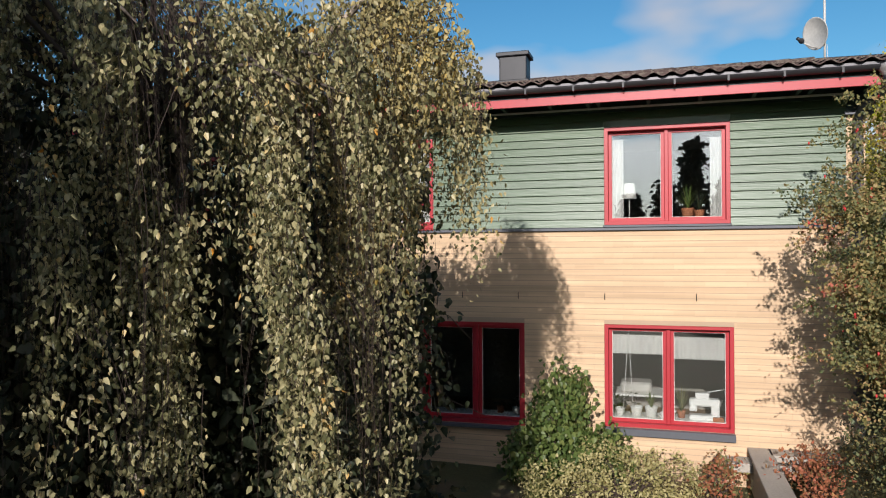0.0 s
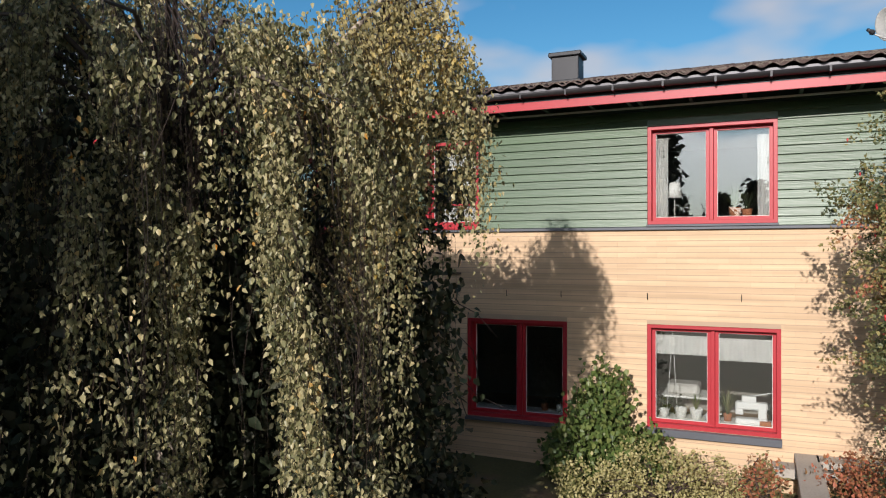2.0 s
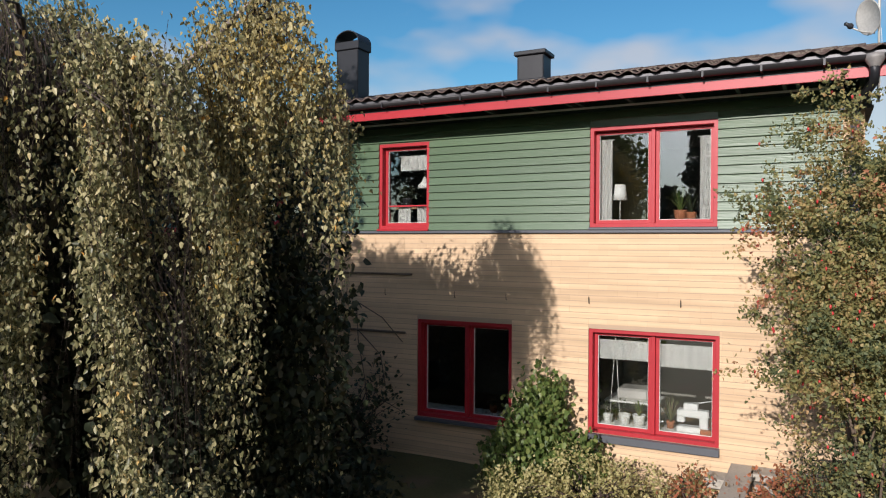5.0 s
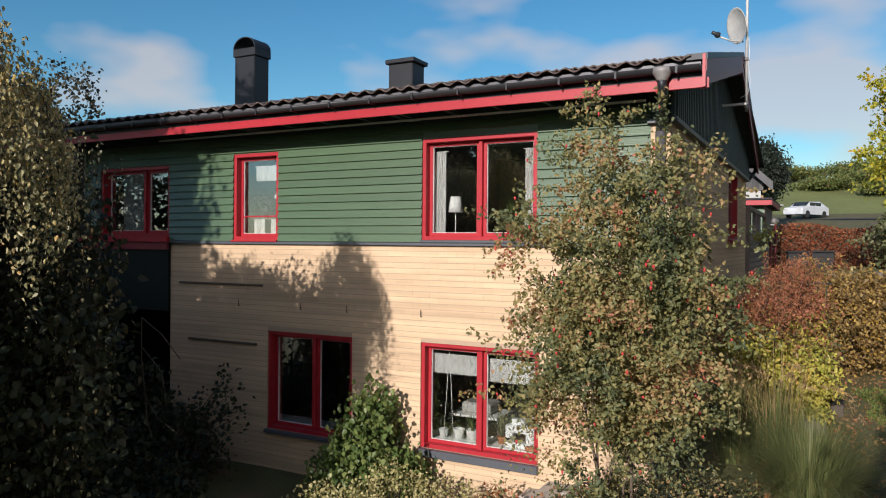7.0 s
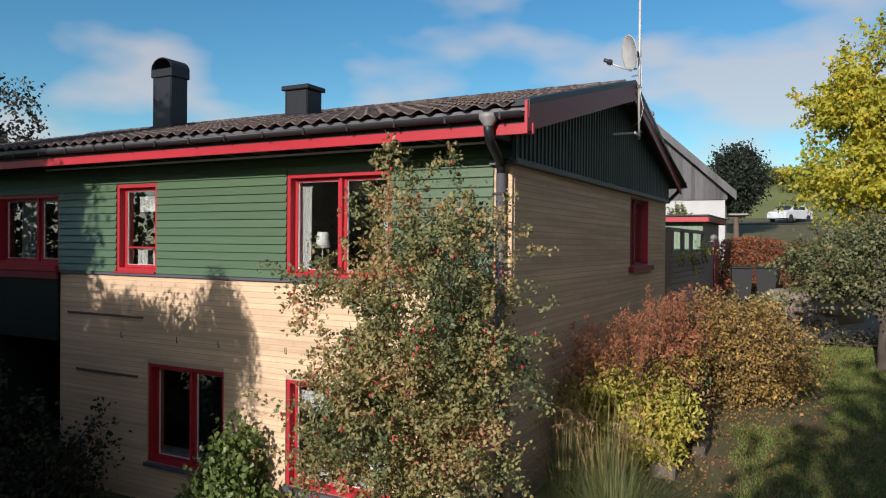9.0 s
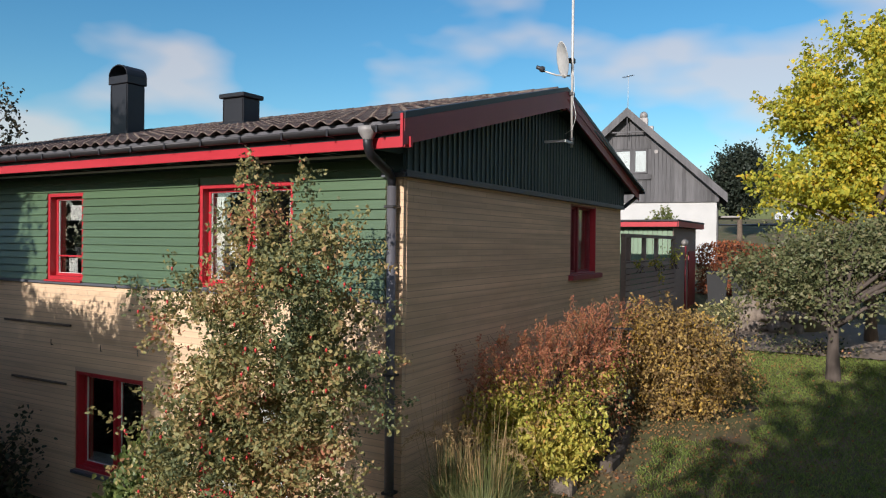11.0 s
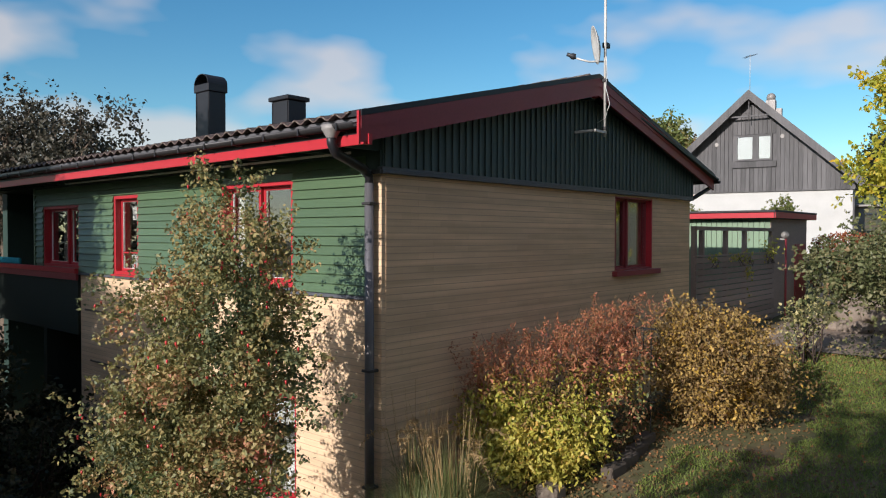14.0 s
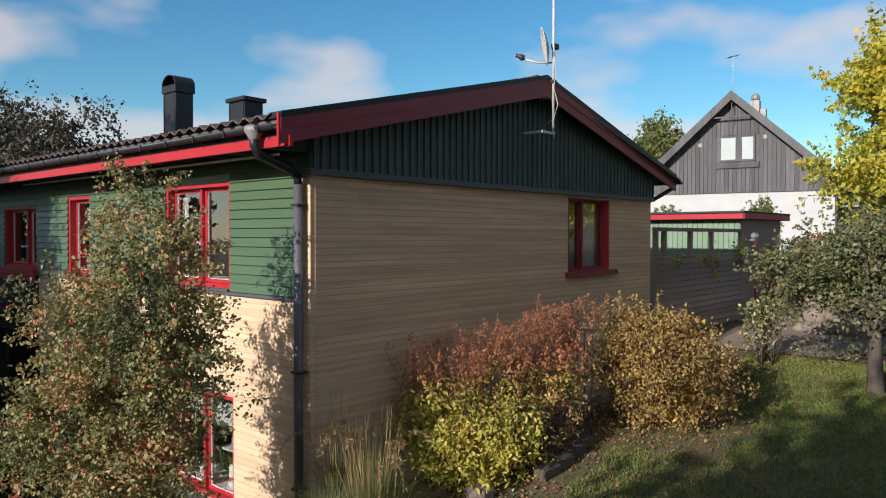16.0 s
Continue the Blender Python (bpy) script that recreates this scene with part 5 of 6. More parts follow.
# ornamental grass
def grass_tuft(name, place, label, n, high, wide, mat, plume, seed):
    rng_ = np.random.default_rng(seed)
    ob = thing(name, place, label, "grass")
    verts, faces, heads = [], [], []
    for k in range(n):
        a, lean = rng_.uniform(0, 2 * math.pi), rng_.uniform(0.05, 1.0) ** 1.2
        foot = Vector((math.cos(a) * 0.25 * rng_.uniform(0, 1) * wide, math.sin(a) * 0.25 * wide * rng_.uniform(0, 1), -0.05))
        h = high * rng_.uniform(0.40, 1.0)
        side = Vector((-math.sin(a), math.cos(a), 0)) * 0.0034
        for t in range(6):
            s = t / 5
            p = foot + Vector((math.cos(a), math.sin(a), 0)) * lean * wide * 0.95 * s * s + Vector((0, 0, h * (s - 0.55 * lean * s ** 3)))
            verts += [p - side * (1 - 0.85 * s), p + side * (1 - 0.85 * s)]
        q = len(verts) - 12
        faces += [(q + 2 * t, q + 2 * t + 1, q + 2 * t + 3, q + 2 * t + 2) for t in range(5)]
        if plume and k % 85 == 0:
            way = Vector((math.cos(a), math.sin(a), 0))
            tip = foot + way * lean * wide * 0.6 + Vector((0, 0, high * rng_.uniform(0.75, 1.0)))
            for s in np.linspace(0, 1, 60):
                heads.append(np.array(tip + way * 0.26 * s * (0.5 + lean) + Vector((0, 0, 0.10 * s - 0.26 * s * s * (0.4 + lean)))) + rng_.normal(size=3) * 0.006)
            seg = [(foot, 0.003), (foot.lerp(tip, 0.5) + Vector((0, 0, 0.08)), 0.0025), (tip, 0.002)]
            v2, f2 = tubes([seg], 4)
            o = len(verts)
            verts += v2
            faces += [tuple(i + o for i in f) for f in f2]
    hang("blades", mesh_of("blades", verts, faces, mat), ob)
    if plume:
        stalks = []
        for k in range(n // 20):
            a, lean = rng_.uniform(0, 2 * math.pi), rng_.uniform(0.0, 0.5)
            foot = Vector((math.cos(a) * 0.3 * wide * rng_.uniform(0, 1), math.sin(a) * 0.3 * wide * rng_.uniform(0, 1), -0.05))
            tip = foot + Vector((math.cos(a) * lean * wide, math.sin(a) * lean * wide, high * rng_.uniform(0.8, 1.3)))
            stalks.append([(foot, 0.0035), (foot.lerp(tip, 0.55) + Vector((0, 0, 0.06)), 0.003), (tip, 0.0012)])
        hang("stalks", tube_mesh("stalks", stalks, STRAW, 3, False), ob, "thin dry straw stalks")
    if heads:
        hang("plumes", leaf_mesh("plumes", heads, 0.045, STRAW, rng_, 0.25, None, 0.10, 0.0), ob, "straw-coloured seed plumes")
    return ob


grass_tuft("ornamental_grass", (1.12, -0.10, ground_z(1.12, -0.10)), "tall ornamental grass with arching straw plumes", 900, 1.10, 0.85, REED, True, 41)
grass_tuft("ornamental_grass", (0.72, -0.15, ground_z(0.72, -0.15)), "tall ornamental grass with arching straw plumes", 620, 1.15, 0.70, REED, True, 43)
grass_tuft("ornamental_grass", (1.45, -0.95, ground_z(1.45, -0.95)), "wide arching clump of green ornamental grass", 2400, 1.0, 1.3, REED, False, 42)
grass_tuft("ornamental_grass", (-3.95, -1.35, 0.02), "low tuft of pale green grass in the bed", 260, 0.55, 0.5, REED, False, 44)


# trees
def tree(name, place, label, trunk, limbs, leaf_sets, seed, bark=BARK, lean=(0, 0)):
    """trunk: (radius, height); limbs: tips in the world; leaf_sets as for shrub()."""
    rng_ = np.random.default_rng(seed)
    ob = thing(name, place, label, "tree")
    r, h = trunk
    line = [(Vector((lean[0] * s * h + rng_.normal() * 0.03 * (s > 0), lean[1] * s * h, s * h - 0.1)), r * (1.25 if s == 0 else 1.0 - 0.55 * s)) for s in (0, 0.08, 0.3, 0.55, 0.8, 1.0)]
    hang("trunk", tube_mesh("trunk", [line], bark, 10), ob)
    lines = []
    for tip in limbs:
        tip = Vector(tip) - Vector(place)
        f = min(0.95, max(0.35, tip.z / h * 0.75))
        root = Vector((lean[0] * f * h, lean[1] * f * h, f * h - 0.1))
        lines.append([(root.lerp(tip, s) + Vector((rng_.normal() * 0.06 * (s > 0), rng_.normal() * 0.06 * (s > 0), 0.25 * math.sin(math.pi * s) * 0.5)), r * 0.42 * (1.08 - s)) for s in (0, 0.25, 0.5, 0.75, 1)])
    for line_ in lines:
        hang("limb", tube_mesh("limb", [line_], bark, 6), ob)
    for pts, size, mat, droop, up, broad in leaf_sets:
        hang("crown", leaf_mesh("crown", np.asarray(pts) - np.array(place), size, mat, rng_, droop, None, broad, up), ob)
    return ob


tw, lv = clumps(rng, [(4.2, 11.6, 6.3, 1.6, 1.5, 1.9), (3.4, 11.2, 5.4, 1.1, 1.1, 1.0), (4.5, 11.8, 7.6, 1.2, 1.2, 1.5), (5.2, 11.4, 5.4, 1.5, 1.3, 1.3), (3.5, 11.3, 7.0, 0.9, 0.9, 1.0)], 1300, 13, 0.15, 0.35)
tw2, lv2 = sprays(rng, [(4.2, 11.6, 6.3, 1.6, 1.5, 1.9), (3.4, 11.2, 5.4, 1.1, 1.1, 1.0), (4.5, 11.8, 7.6, 1.2, 1.2, 1.5), (5.2, 11.4, 5.4, 1.5, 1.3, 1.3), (3.5, 11.3, 7.0, 0.9, 0.9, 1.0)], 560, 1.1, 80, 0.11, 0.5)
lv = np.concatenate([lv, lv2])
lv = lv[np.array([noise.noise(Vector(p) * 1.1) for p in lv]) < 0.12]
tree("yellow_tree", (4.6, 11.6, ground_z(4.6, 11.6)), "bright yellow autumn tree behind the apple tree", (0.13, 5.4), list(tw[::26]), [(lv[rng.permutation(len(lv))[:int(0.8 * len(lv))]], 0.095, MAPLE_LEAF, 0.3, 0.0, 0.44)], 51)
tw, lv = clumps(rng, [(4.3, 9.0, 3.9, 1.3, 1.2, 0.75), (3.4, 8.1, 3.6, 0.85, 0.85, 0.62), (2.9, 7.5, 3.45, 0.62, 0.7, 0.5), (5.4, 8.8, 3.9, 1.2, 1.2, 0.8), (4.1, 8.4, 3.3, 0.8, 0.7, 0.4), (3.2, 9.2, 3.5, 0.7, 0.7, 0.5), (2.52, 7.6, 3.7, 0.40, 0.45, 0.42), (3.5, 7.55, 3.05, 0.65, 0.5, 0.33), (4.3, 7.5, 3.0, 0.7, 0.5, 0.36)], 760, 16, 0.11, 0.3)
tw2, lv2 = sprays(rng, [(4.3, 9.0, 3.9, 1.3, 1.2, 0.75), (3.4, 8.1, 3.6, 0.85, 0.85, 0.62), (2.9, 7.5, 3.45, 0.62, 0.7, 0.5), (5.4, 8.8, 3.9, 1.2, 1.2, 0.8)], 340, 0.7, 44, 0.07, 0.3)
lv = np.concatenate([lv, lv2])
tree("apple_tree", (3.97, 7.85, ground_z(3.97, 7.85)), "old spreading apple tree with grey-green leaves on the lawn", (0.135, 1.35), list(tw[::24]), [(lv[rng.permutation(len(lv))[:int(0.9 * len(lv))]], 0.072, APPLE_LEAF, 0.1, 0.0, 0.38)], 52, OLDBARK)


# the weeping birch: ribs of hanging strands round a core of near-black leaves
def weeping_birch():
    rng_ = np.random.default_rng(77)
    cx, cy = -6.45, -6.15
    ob = thing("weeping_birch", (cx, cy, 0.0), "large weeping birch with hanging strands of yellowing leaves", "tree")
    lx, ly = -4.28 - cx, -5.12 - cy
    hang("trunk", tube_mesh("trunk", [[((0.6, 0.1, -0.1), 0.17), ((0.65, 0.1, 1.5), 0.14), ((0.6, 0.15, 3.2), 0.12), ((1.0, 0.2, 4.2), 0.09), ((lx - 0.55, ly - 0.55, 4.42), 0.040), ((lx - 0.34, ly - 0.38, 4.72), 0.027), ((lx - 0.14, ly - 0.2, 5.02), 0.020), ((lx, ly, 5.3), 0.012)]], BIRCHBARK, 10), ob)
    limbs, strands, green, yellow = [], [], [], []

    def strand(x, y, top, long, sway, leaves, dense, k, arch=0.0, hollow=False):
        """A twig that arches out over its limb and hangs; hollow ones leave dark gaps in the curtain."""
        steps = int(long / 0.13) + 1
        line = []
        out = math.hypot(x, y) + 1e-6
        for i in range(steps + 1):
            s = i / steps
            bend = max(0.0, 1.0 - s * long / 0.45)
            p = np.array((x - arch * bend ** 1.5 * x / out + sway[0] * s + 0.025 * math.sin(7 * s + k), y - arch * bend ** 1.5 * y / out + sway[1] * s + 0.025 * math.cos(6 * s + k), top - long * s + 0.10 * arch * bend))
            line.append((Vector(p), 0.0017 * (1.15 - s)))
            if hollow and noise.noise((p[0] * 1.9 + 3.1, p[1] * 1.9, p[2] * 0.5)) > -0.03 + 0.45 * max(0.0, p[2] - 3.8) - 0.05 * max(0.0, 3.0 - p[2]):
                continue
            for _ in range(rng_.poisson(dense * (1.28 - 0.45 * s))):
                leaves(p).append(p + rng_.normal(size=3) * (0.034, 0.034, 0.05))
        strands.append(line)

    ribs = 19
    for k in range(200):
        rib = k % ribs
        a = 2 * math.pi * rib / ribs + rng_.normal() * 0.04
        deep = (1.05, 0.76, 0.99, 0.70)[rib % 4]
        r = (rng_.uniform(0.82, 1.0) if k < 140 else math.sqrt(rng_.uniform(0.05, 0.5))) * deep
        x, y = 2.4 * r * math.cos(a), 1.28 * r * math.sin(a)
        top = 5.22 - 0.20 * abs(math.sin(a)) - 0.42 * r ** 3 - 0.46 * max(0.0, x + cx + 5.7) + 0.08 * math.sin(6 * a) + rng_.normal() * 0.06
        if k < 140 and k >= 75:
            top -= rng_.uniform(0.6, 2.2)
        long = min(top - 0.25, rng_.choice((1.0, 1.7, 2.6, 3.8)) * rng_.uniform(0.8, 1.15))
        if k < 75 and k % 2 == 0:
            limbs.append([((0.6, 0.15, 3.9), 0.03), ((0.3 + 0.5 * x, 0.5 * y, top + 0.10), 0.018), ((0.85 * x, 0.85 * y, top + 0.05), 0.010), ((x, y, top - 0.1), 0.005)])
        sway = rng_.normal(size=2) * 0.12
        thick = rng_.uniform(3.8, 7.6)
        for q in range(rng_.integers(6, 9)):
            d = rng_.normal(size=2) * 0.06
            strand(x + d[0], y + d[1], top + rng_.normal() * 0.06, long * rng_.uniform(0.45, 1.1), sway + rng_.normal(size=2) * 0.05, lambda p: green, thick, k, 0.28, True)
    # shoulder between the crown and the leader
    for k in range(30):
        a, r = rng_.uniform(0, 2 * math.pi), 0.66 * math.sqrt(rng_.uniform(0, 1))
        x, y = -4.85 - cx + 1.25 * r * math.cos(a), -6.3 - cy + 0.8 * r * math.sin(a)
        top = 4.58 - 0.5 * r * r + rng_.normal() * 0.06
        sway = rng_.normal(size=2) * 0.10
        for q in range(7):
            d = rng_.normal(size=2) * 0.07
            strand(x + d[0], y + d[1], top + rng_.normal() * 0.06, rng_.choice((0.9, 1.6, 2.8)) * rng_.uniform(0.6, 1.1), sway, lambda p: green, 5.2, k, 0.2, True)
    for k in range(9):
        x, y = -4.42 - cx + rng_.normal() * 0.16, -5.8 - cy + rng_.normal() * 0.15
        sway = rng_.normal(size=2) * 0.08
        for q in range(6):
            d = rng_.normal(size=2) * 0.06
            strand(x + d[0], y + d[1], 4.55 + rng_.normal() * 0.07, rng_.uniform(0.7, 1.9), sway, lambda p: yellow if p[2] > 3.4 + 0.5 * rng_.normal() else green, 3.0, k, 0.1)
    # single trailing strands in front
    for k in range(70):
        a = rng_.uniform(math.pi, 2 * math.pi)
        strand(2.45 * math.cos(a), 1.32 * math.sin(a), rng_.uniform(2.2, 4.4), rng_.uniform(0.8, 1.9), rng_.normal(size=2) * 0.15, lambda p: green, 1.6, k)
    # the shaded side towards the wall, thinned so the near-black core shows
    for k in range(14):
        a, r = rng_.uniform(0, 2 * math.pi), math.sqrt(rng_.uniform(0, 1))
        x, y = -5.55 - cx + 1.15 * r * math.cos(a), -4.1 - cy + 0.95 * r * math.sin(a)
        top = 4.52 - 0.35 * r * r + rng_.normal() * 0.06
        sway = rng_.normal(size=2) * 0.10
        for q in range(6):
            d = rng_.normal(size=2) * 0.09
            strand(x + d[0], y + d[1], top + rng_.normal() * 0.05, (top - 0.2) * rng_.uniform(0.4, 1.0), sway, lambda p: green, 1.0, k)
    # the leader's yellow cascade, in tiers
    for k in range(64):
        a, r = rng_.uniform(0, 2 * math.pi), math.sqrt(rng_.uniform(0, 1))
        x, y = lx + 0.60 * r * math.cos(a), ly + 0.60 * r * math.sin(a)
        top = 5.26 - 0.85 * r ** 1.8 + rng_.normal() * 0.07
        # long strands on the side of the crown, short ones towards the wall
        inner = -0.75 * math.cos(a) - 0.65 * math.sin(a)
        long = rng_.uniform(2.0, 3.9) if r * inner > 0.22 else min(rng_.uniform(0.7, 2.0), top - 3.15 + rng_.normal() * 0.12)
        if k % 3 == 0:
            limbs.append([((lx - 0.3, ly, 4.9), 0.016), ((0.5 * (lx - 0.2 + x), 0.5 * (ly + y), top + 0.02), 0.010), ((x, y, top), 0.004)])
        sway = rng_.normal(size=2) * 0.06 + 0.10 * r * np.array((math.cos(a), math.sin(a)))
        for q in range(4):
            d = rng_.normal(size=2) * 0.045
            strand(x + d[0], y + d[1], top + rng_.normal() * 0.06, long * rng_.uniform(0.6, 1.1), sway, lambda p: yellow if p[2] > 3.9 + 0.6 * rng_.normal() else green, 4.8, k, 0.12)
    # bare twigs trailing towards the wall
    ox, oy = -4.7 - cx, -3.2 - cy
    for pts in ([(-0.16, 0.1, 2.6), (-0.10, 0.05, 2.2), (0.02, 0.0, 1.80), (0.25, -0.05, 1.62), (0.62, -0.1, 1.50)], [(0.02, 0.0, 1.80), (0.05, 0.0, 1.55), (0.12, 0.02, 1.35)], [(-0.10, 0.05, 2.3), (0.15, 0.1, 2.05), (0.22, 0.1, 1.7)], [(-0.16, 0.1, 2.6), (0.2, 0.05, 2.45), (0.42, 0.1, 2.2)]):
        limbs.append([((p[0] + ox, p[1] + oy, p[2]), 0.006 - 0.0006 * i) for i, p in enumerate(pts)])
    for line in limbs:
        hang("limb", tube_mesh("limb", [line], OLDBARK, 5), ob)
    tagged(hang("hanging_twig", tube_mesh("hanging_twig", strands, TWIG, 3, False), ob, "thin hanging brown twigs"), kind="stuff")
    # inner shade of the crown, put into the colour of a dark leaf mass
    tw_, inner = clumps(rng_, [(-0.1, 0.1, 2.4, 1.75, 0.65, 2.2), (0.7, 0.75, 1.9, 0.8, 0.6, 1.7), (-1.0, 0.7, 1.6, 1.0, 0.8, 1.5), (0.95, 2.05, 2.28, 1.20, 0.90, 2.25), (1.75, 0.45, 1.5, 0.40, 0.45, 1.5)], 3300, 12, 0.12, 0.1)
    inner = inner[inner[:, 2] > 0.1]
    hang("inner_crown", leaf_mesh("inner_crown", inner, 0.10, DARK_LEAF, rng_, 0.5, None, 0.36), ob, "near-black leaves that stand in for the crown's inner shade")
    hang("crown", leaf_mesh("crown", green, 0.042, BIRCH_LEAF, rng_, 0.9, None, 0.34), ob, "hanging curtain of dull green leaves")
    hang("yellow_crown", leaf_mesh("yellow_crown", yellow, 0.041, BIRCH_YELLOW, rng_, 0.8, None, 0.34), ob, "yellowed leaves round the leader")
    return ob


weeping_birch()

# ---- beyond the gable: fence, shed, bins, hedge, far house ----
fence = thing("slatted_fence", (0.02, 8.45, 2.10), "dark stained slatted fence with an open frame above", "fence")
for k, yy in enumerate((0.05, 0.43, 1.72, 2.88, 4.75)):
    part("post", boxes((-0.045, 0.045, yy - 0.045, yy + 0.045, -0.4, 2.12)), FENCE, fence)
part("top_rail", boxes((-0.05, 0.05, 0.0, 4.8, 2.121, 2.20)), FENCE, fence)
for row in range(13):
    z = 0.0 + row * 0.122
    part("slat", boxes((0.046, 0.066, 0.0, 4.8, z, z + 0.105), bevel=0.003), FENCE, fence)
part("fence_cap", boxes((0.0, 0.08, 0.0, 4.8, 1.59, 1.619)), FENCE, fence)

shed = thing("garden_shed", (0, 13.13, 2.09), "flat-roofed garden shed with pale green boards and red fascia", "shed")
part("body", boxes((-5.0, 0.02, 0.06, 3.1, -0.3, 2.45)), FENCE, shed, "dark brown shed walls")
for k in range(38):
    x = -5.0 + k * 0.132
    part("board", boxes((x, x + 0.122, 0.03, 0.058, 0.0, 2.45)), PALEGREEN, shed)
part("roof", boxes((-5.3, 0.20, -0.25, 3.3, 2.452, 2.60), bevel=0.006), DARKROOF, shed, "dark flat roof with brown edge")
part("fascia", boxes((-5.3, 0.19, -0.275, -0.252, 2.46, 2.585)), RED, shed, "red painted fascia")
part("roof_edge", boxes((-5.32, 0.225, -0.30, 3.32, 2.602, 2.65), bevel=0.005), DARKROOF, shed)
part("side_fascia", boxes((0.202, 0.222, -0.25, 3.3, 2.46, 2.60)), RED, shed)
part("side_door", boxes((0.022, 0.05, 2.0, 2.9, -0.2, 1.8)), DARKRED, shed, "dark red shed door")
glamp = thing("garden_lantern", (0.26, 13.5, 4.13), "smoked globe lamp on a red post by the shed", "lamp")
part("globe", turned([(0.03, -0.09), (0.085, -0.05), (0.10, 0.0), (0.085, 0.05), (0.03, 0.09)], 16), ZINC, glamp, smooth=True)
hang("post", tube_mesh("post", [[((0.02, 0, -2.15), 0.028), ((0.02, 0, -0.08), 0.024)]], DARKRED, 8), glamp, "red lamp post")
hang("arm", tube_mesh("arm", [[((0.0, 0, -0.1), 0.015), ((-0.12, -0.02, -0.1), 0.015)]], PALEMETAL, 6), glamp)
# climbers over the fence
for x, y, z, n, spread in ((0.12, 11.3, 3.42, 40, (0.05, 0.06, 0.20)), (0.14, 12.75, 3.80, 60, (0.10, 0.16, 0.13)), (0.12, 10.7, 3.66, 24, (0.05, 0.22, 0.05)), (0.12, 9.2, 3.66, 14, (0.05, 0.14, 0.05))):
    pts = np.random.default_rng(int(y * 10)).normal(size=(n * 2, 3)) * spread + (x, y, z)
    shrub("fence_climber", (x, y, 3.5), "yellow-green climber hanging over the fence top", "climber", [tuple(p) for p in pts[::12]], [(pts, 0.07, YELLOWGREEN_LEAF, 0.4, 0.0, 0.36)], int(y * 7), TWIG, 0.006)


def wheelie_bin(x, y, turn, mat, label):
    z = ground_z(x, y)
    ob = thing("waste_bin", (x, y, z), label, "bin", "", "", turn)
    bm = bmesh.new()
    lo = [bm.verts.new((sx * 0.23, sy * 0.25, 0.06)) for sx, sy in ((-1, -1), (1, -1), (1, 1), (-1, 1))]
    hi = [bm.verts.new((sx * 0.29, sy * 0.34, 0.98)) for sx, sy in ((-1, -1), (1, -1), (1, 1), (-1, 1))]
    bm.faces.new(lo[::-1]), bm.faces.new(hi)
    for i in range(4):
        bm.faces.new((lo[i], lo[(i + 1) % 4], hi[(i + 1) % 4], hi[i]))
    bmesh.ops.bevel(bm, geom=bm.edges[:], offset=0.02, segments=2, affect="EDGES")
    part("body", bm, BIN, ob)
    part("lid", boxes((-0.31, 0.31, -0.38, 0.36, 0.981, 1.04), bevel=0.02), mat, ob)
    part("handle", boxes((-0.25, 0.25, 0.36, 0.40, 0.93, 0.97), bevel=0.01), mat, ob)
    for sx in (-0.27, 0.27):
        part("wheel", turned([(0.09, -0.025), (0.10, -0.015), (0.10, 0.015), (0.09, 0.025)], 14), RUBBER, ob, "", pose(sx, 0.25, 0.10, 0, 90, 0))
    return ob


wheelie_bin(0.75, 15.6, 10, BIN, "dark grey waste bin beside the fence")
wheelie_bin(1.45, 15.8, -5, BIN, "dark waste bin beside the path")

for k, (x, y, h) in enumerate(((-2.2, 21.5, 2.9), (-5.4, 21.0, 2.7))):
    tw, lv = sprays(rng, [(x, y, ground_z(x, y) + 0.62 * h, 0.65, 0.6, 0.4 * h)], 150, 0.45, 26, 0.07)
    shrub("yard_shrub", (x, y, ground_z(x, y)), "yellow-green shrub before the white wall", "shrub", list(tw[::8]), [(lv, 0.09, FARGREEN, 0.0, 0.1, 0.38)], 320 + k)

# hedge of red leaves
HX = -0.25
hedge_pts = np.random.default_rng(5).uniform((HX, 17.6, 2.3), (HX + 5.0, 18.5, 4.12), (16000, 3))
hedge_pts[:, 2] += 0.10 * np.sin(hedge_pts[:, 0] * 2.1)
shrub("red_hedge", (3.0, 18.05, ground_z(3.0, 18.05)), "clipped red-leaved autumn hedge along the road", "hedge", [tuple(p) for p in hedge_pts[::350]], [(hedge_pts, 0.075, HEDGE_LEAF, 0.1, 0.1, 0.4)], 61)

# road behind the hedge
def strip(name, x0, x1, y0, y1, lift, mat, label, category):
    xs, ys = np.linspace(x0, x1, 40), np.linspace(y0, y1, 6)
    verts = [(x, y, ground_z(x, y) + lift) for y in ys for x in xs]
    faces = [(j * 40 + i, j * 40 + i + 1, (j + 1) * 40 + i + 1, (j + 1) * 40 + i) for j in range(5) for i in range(39)]
    return tagged(new(name, mesh_of(name, verts, faces, mat)), label, category, kind="structure")


strip("road", -60, 60, 58.5, 64.0, 0.05, material("asphalt", (0.055, 0.055, 0.058), 0.9, vary=0.25, grain=60, bump=0.3), "grey asphalt road beyond the hedge", "road")
strip("pavement", 0.6, 5.0, 9.6, 14.0, 0.05, GRAVEL, "pale gravel drive behind the lawn", "path")
strip("meadow", -40, 90, 66.0, 130.0, 0.06, MEADOW, "sunny green hillside beyond the road", "meadow")


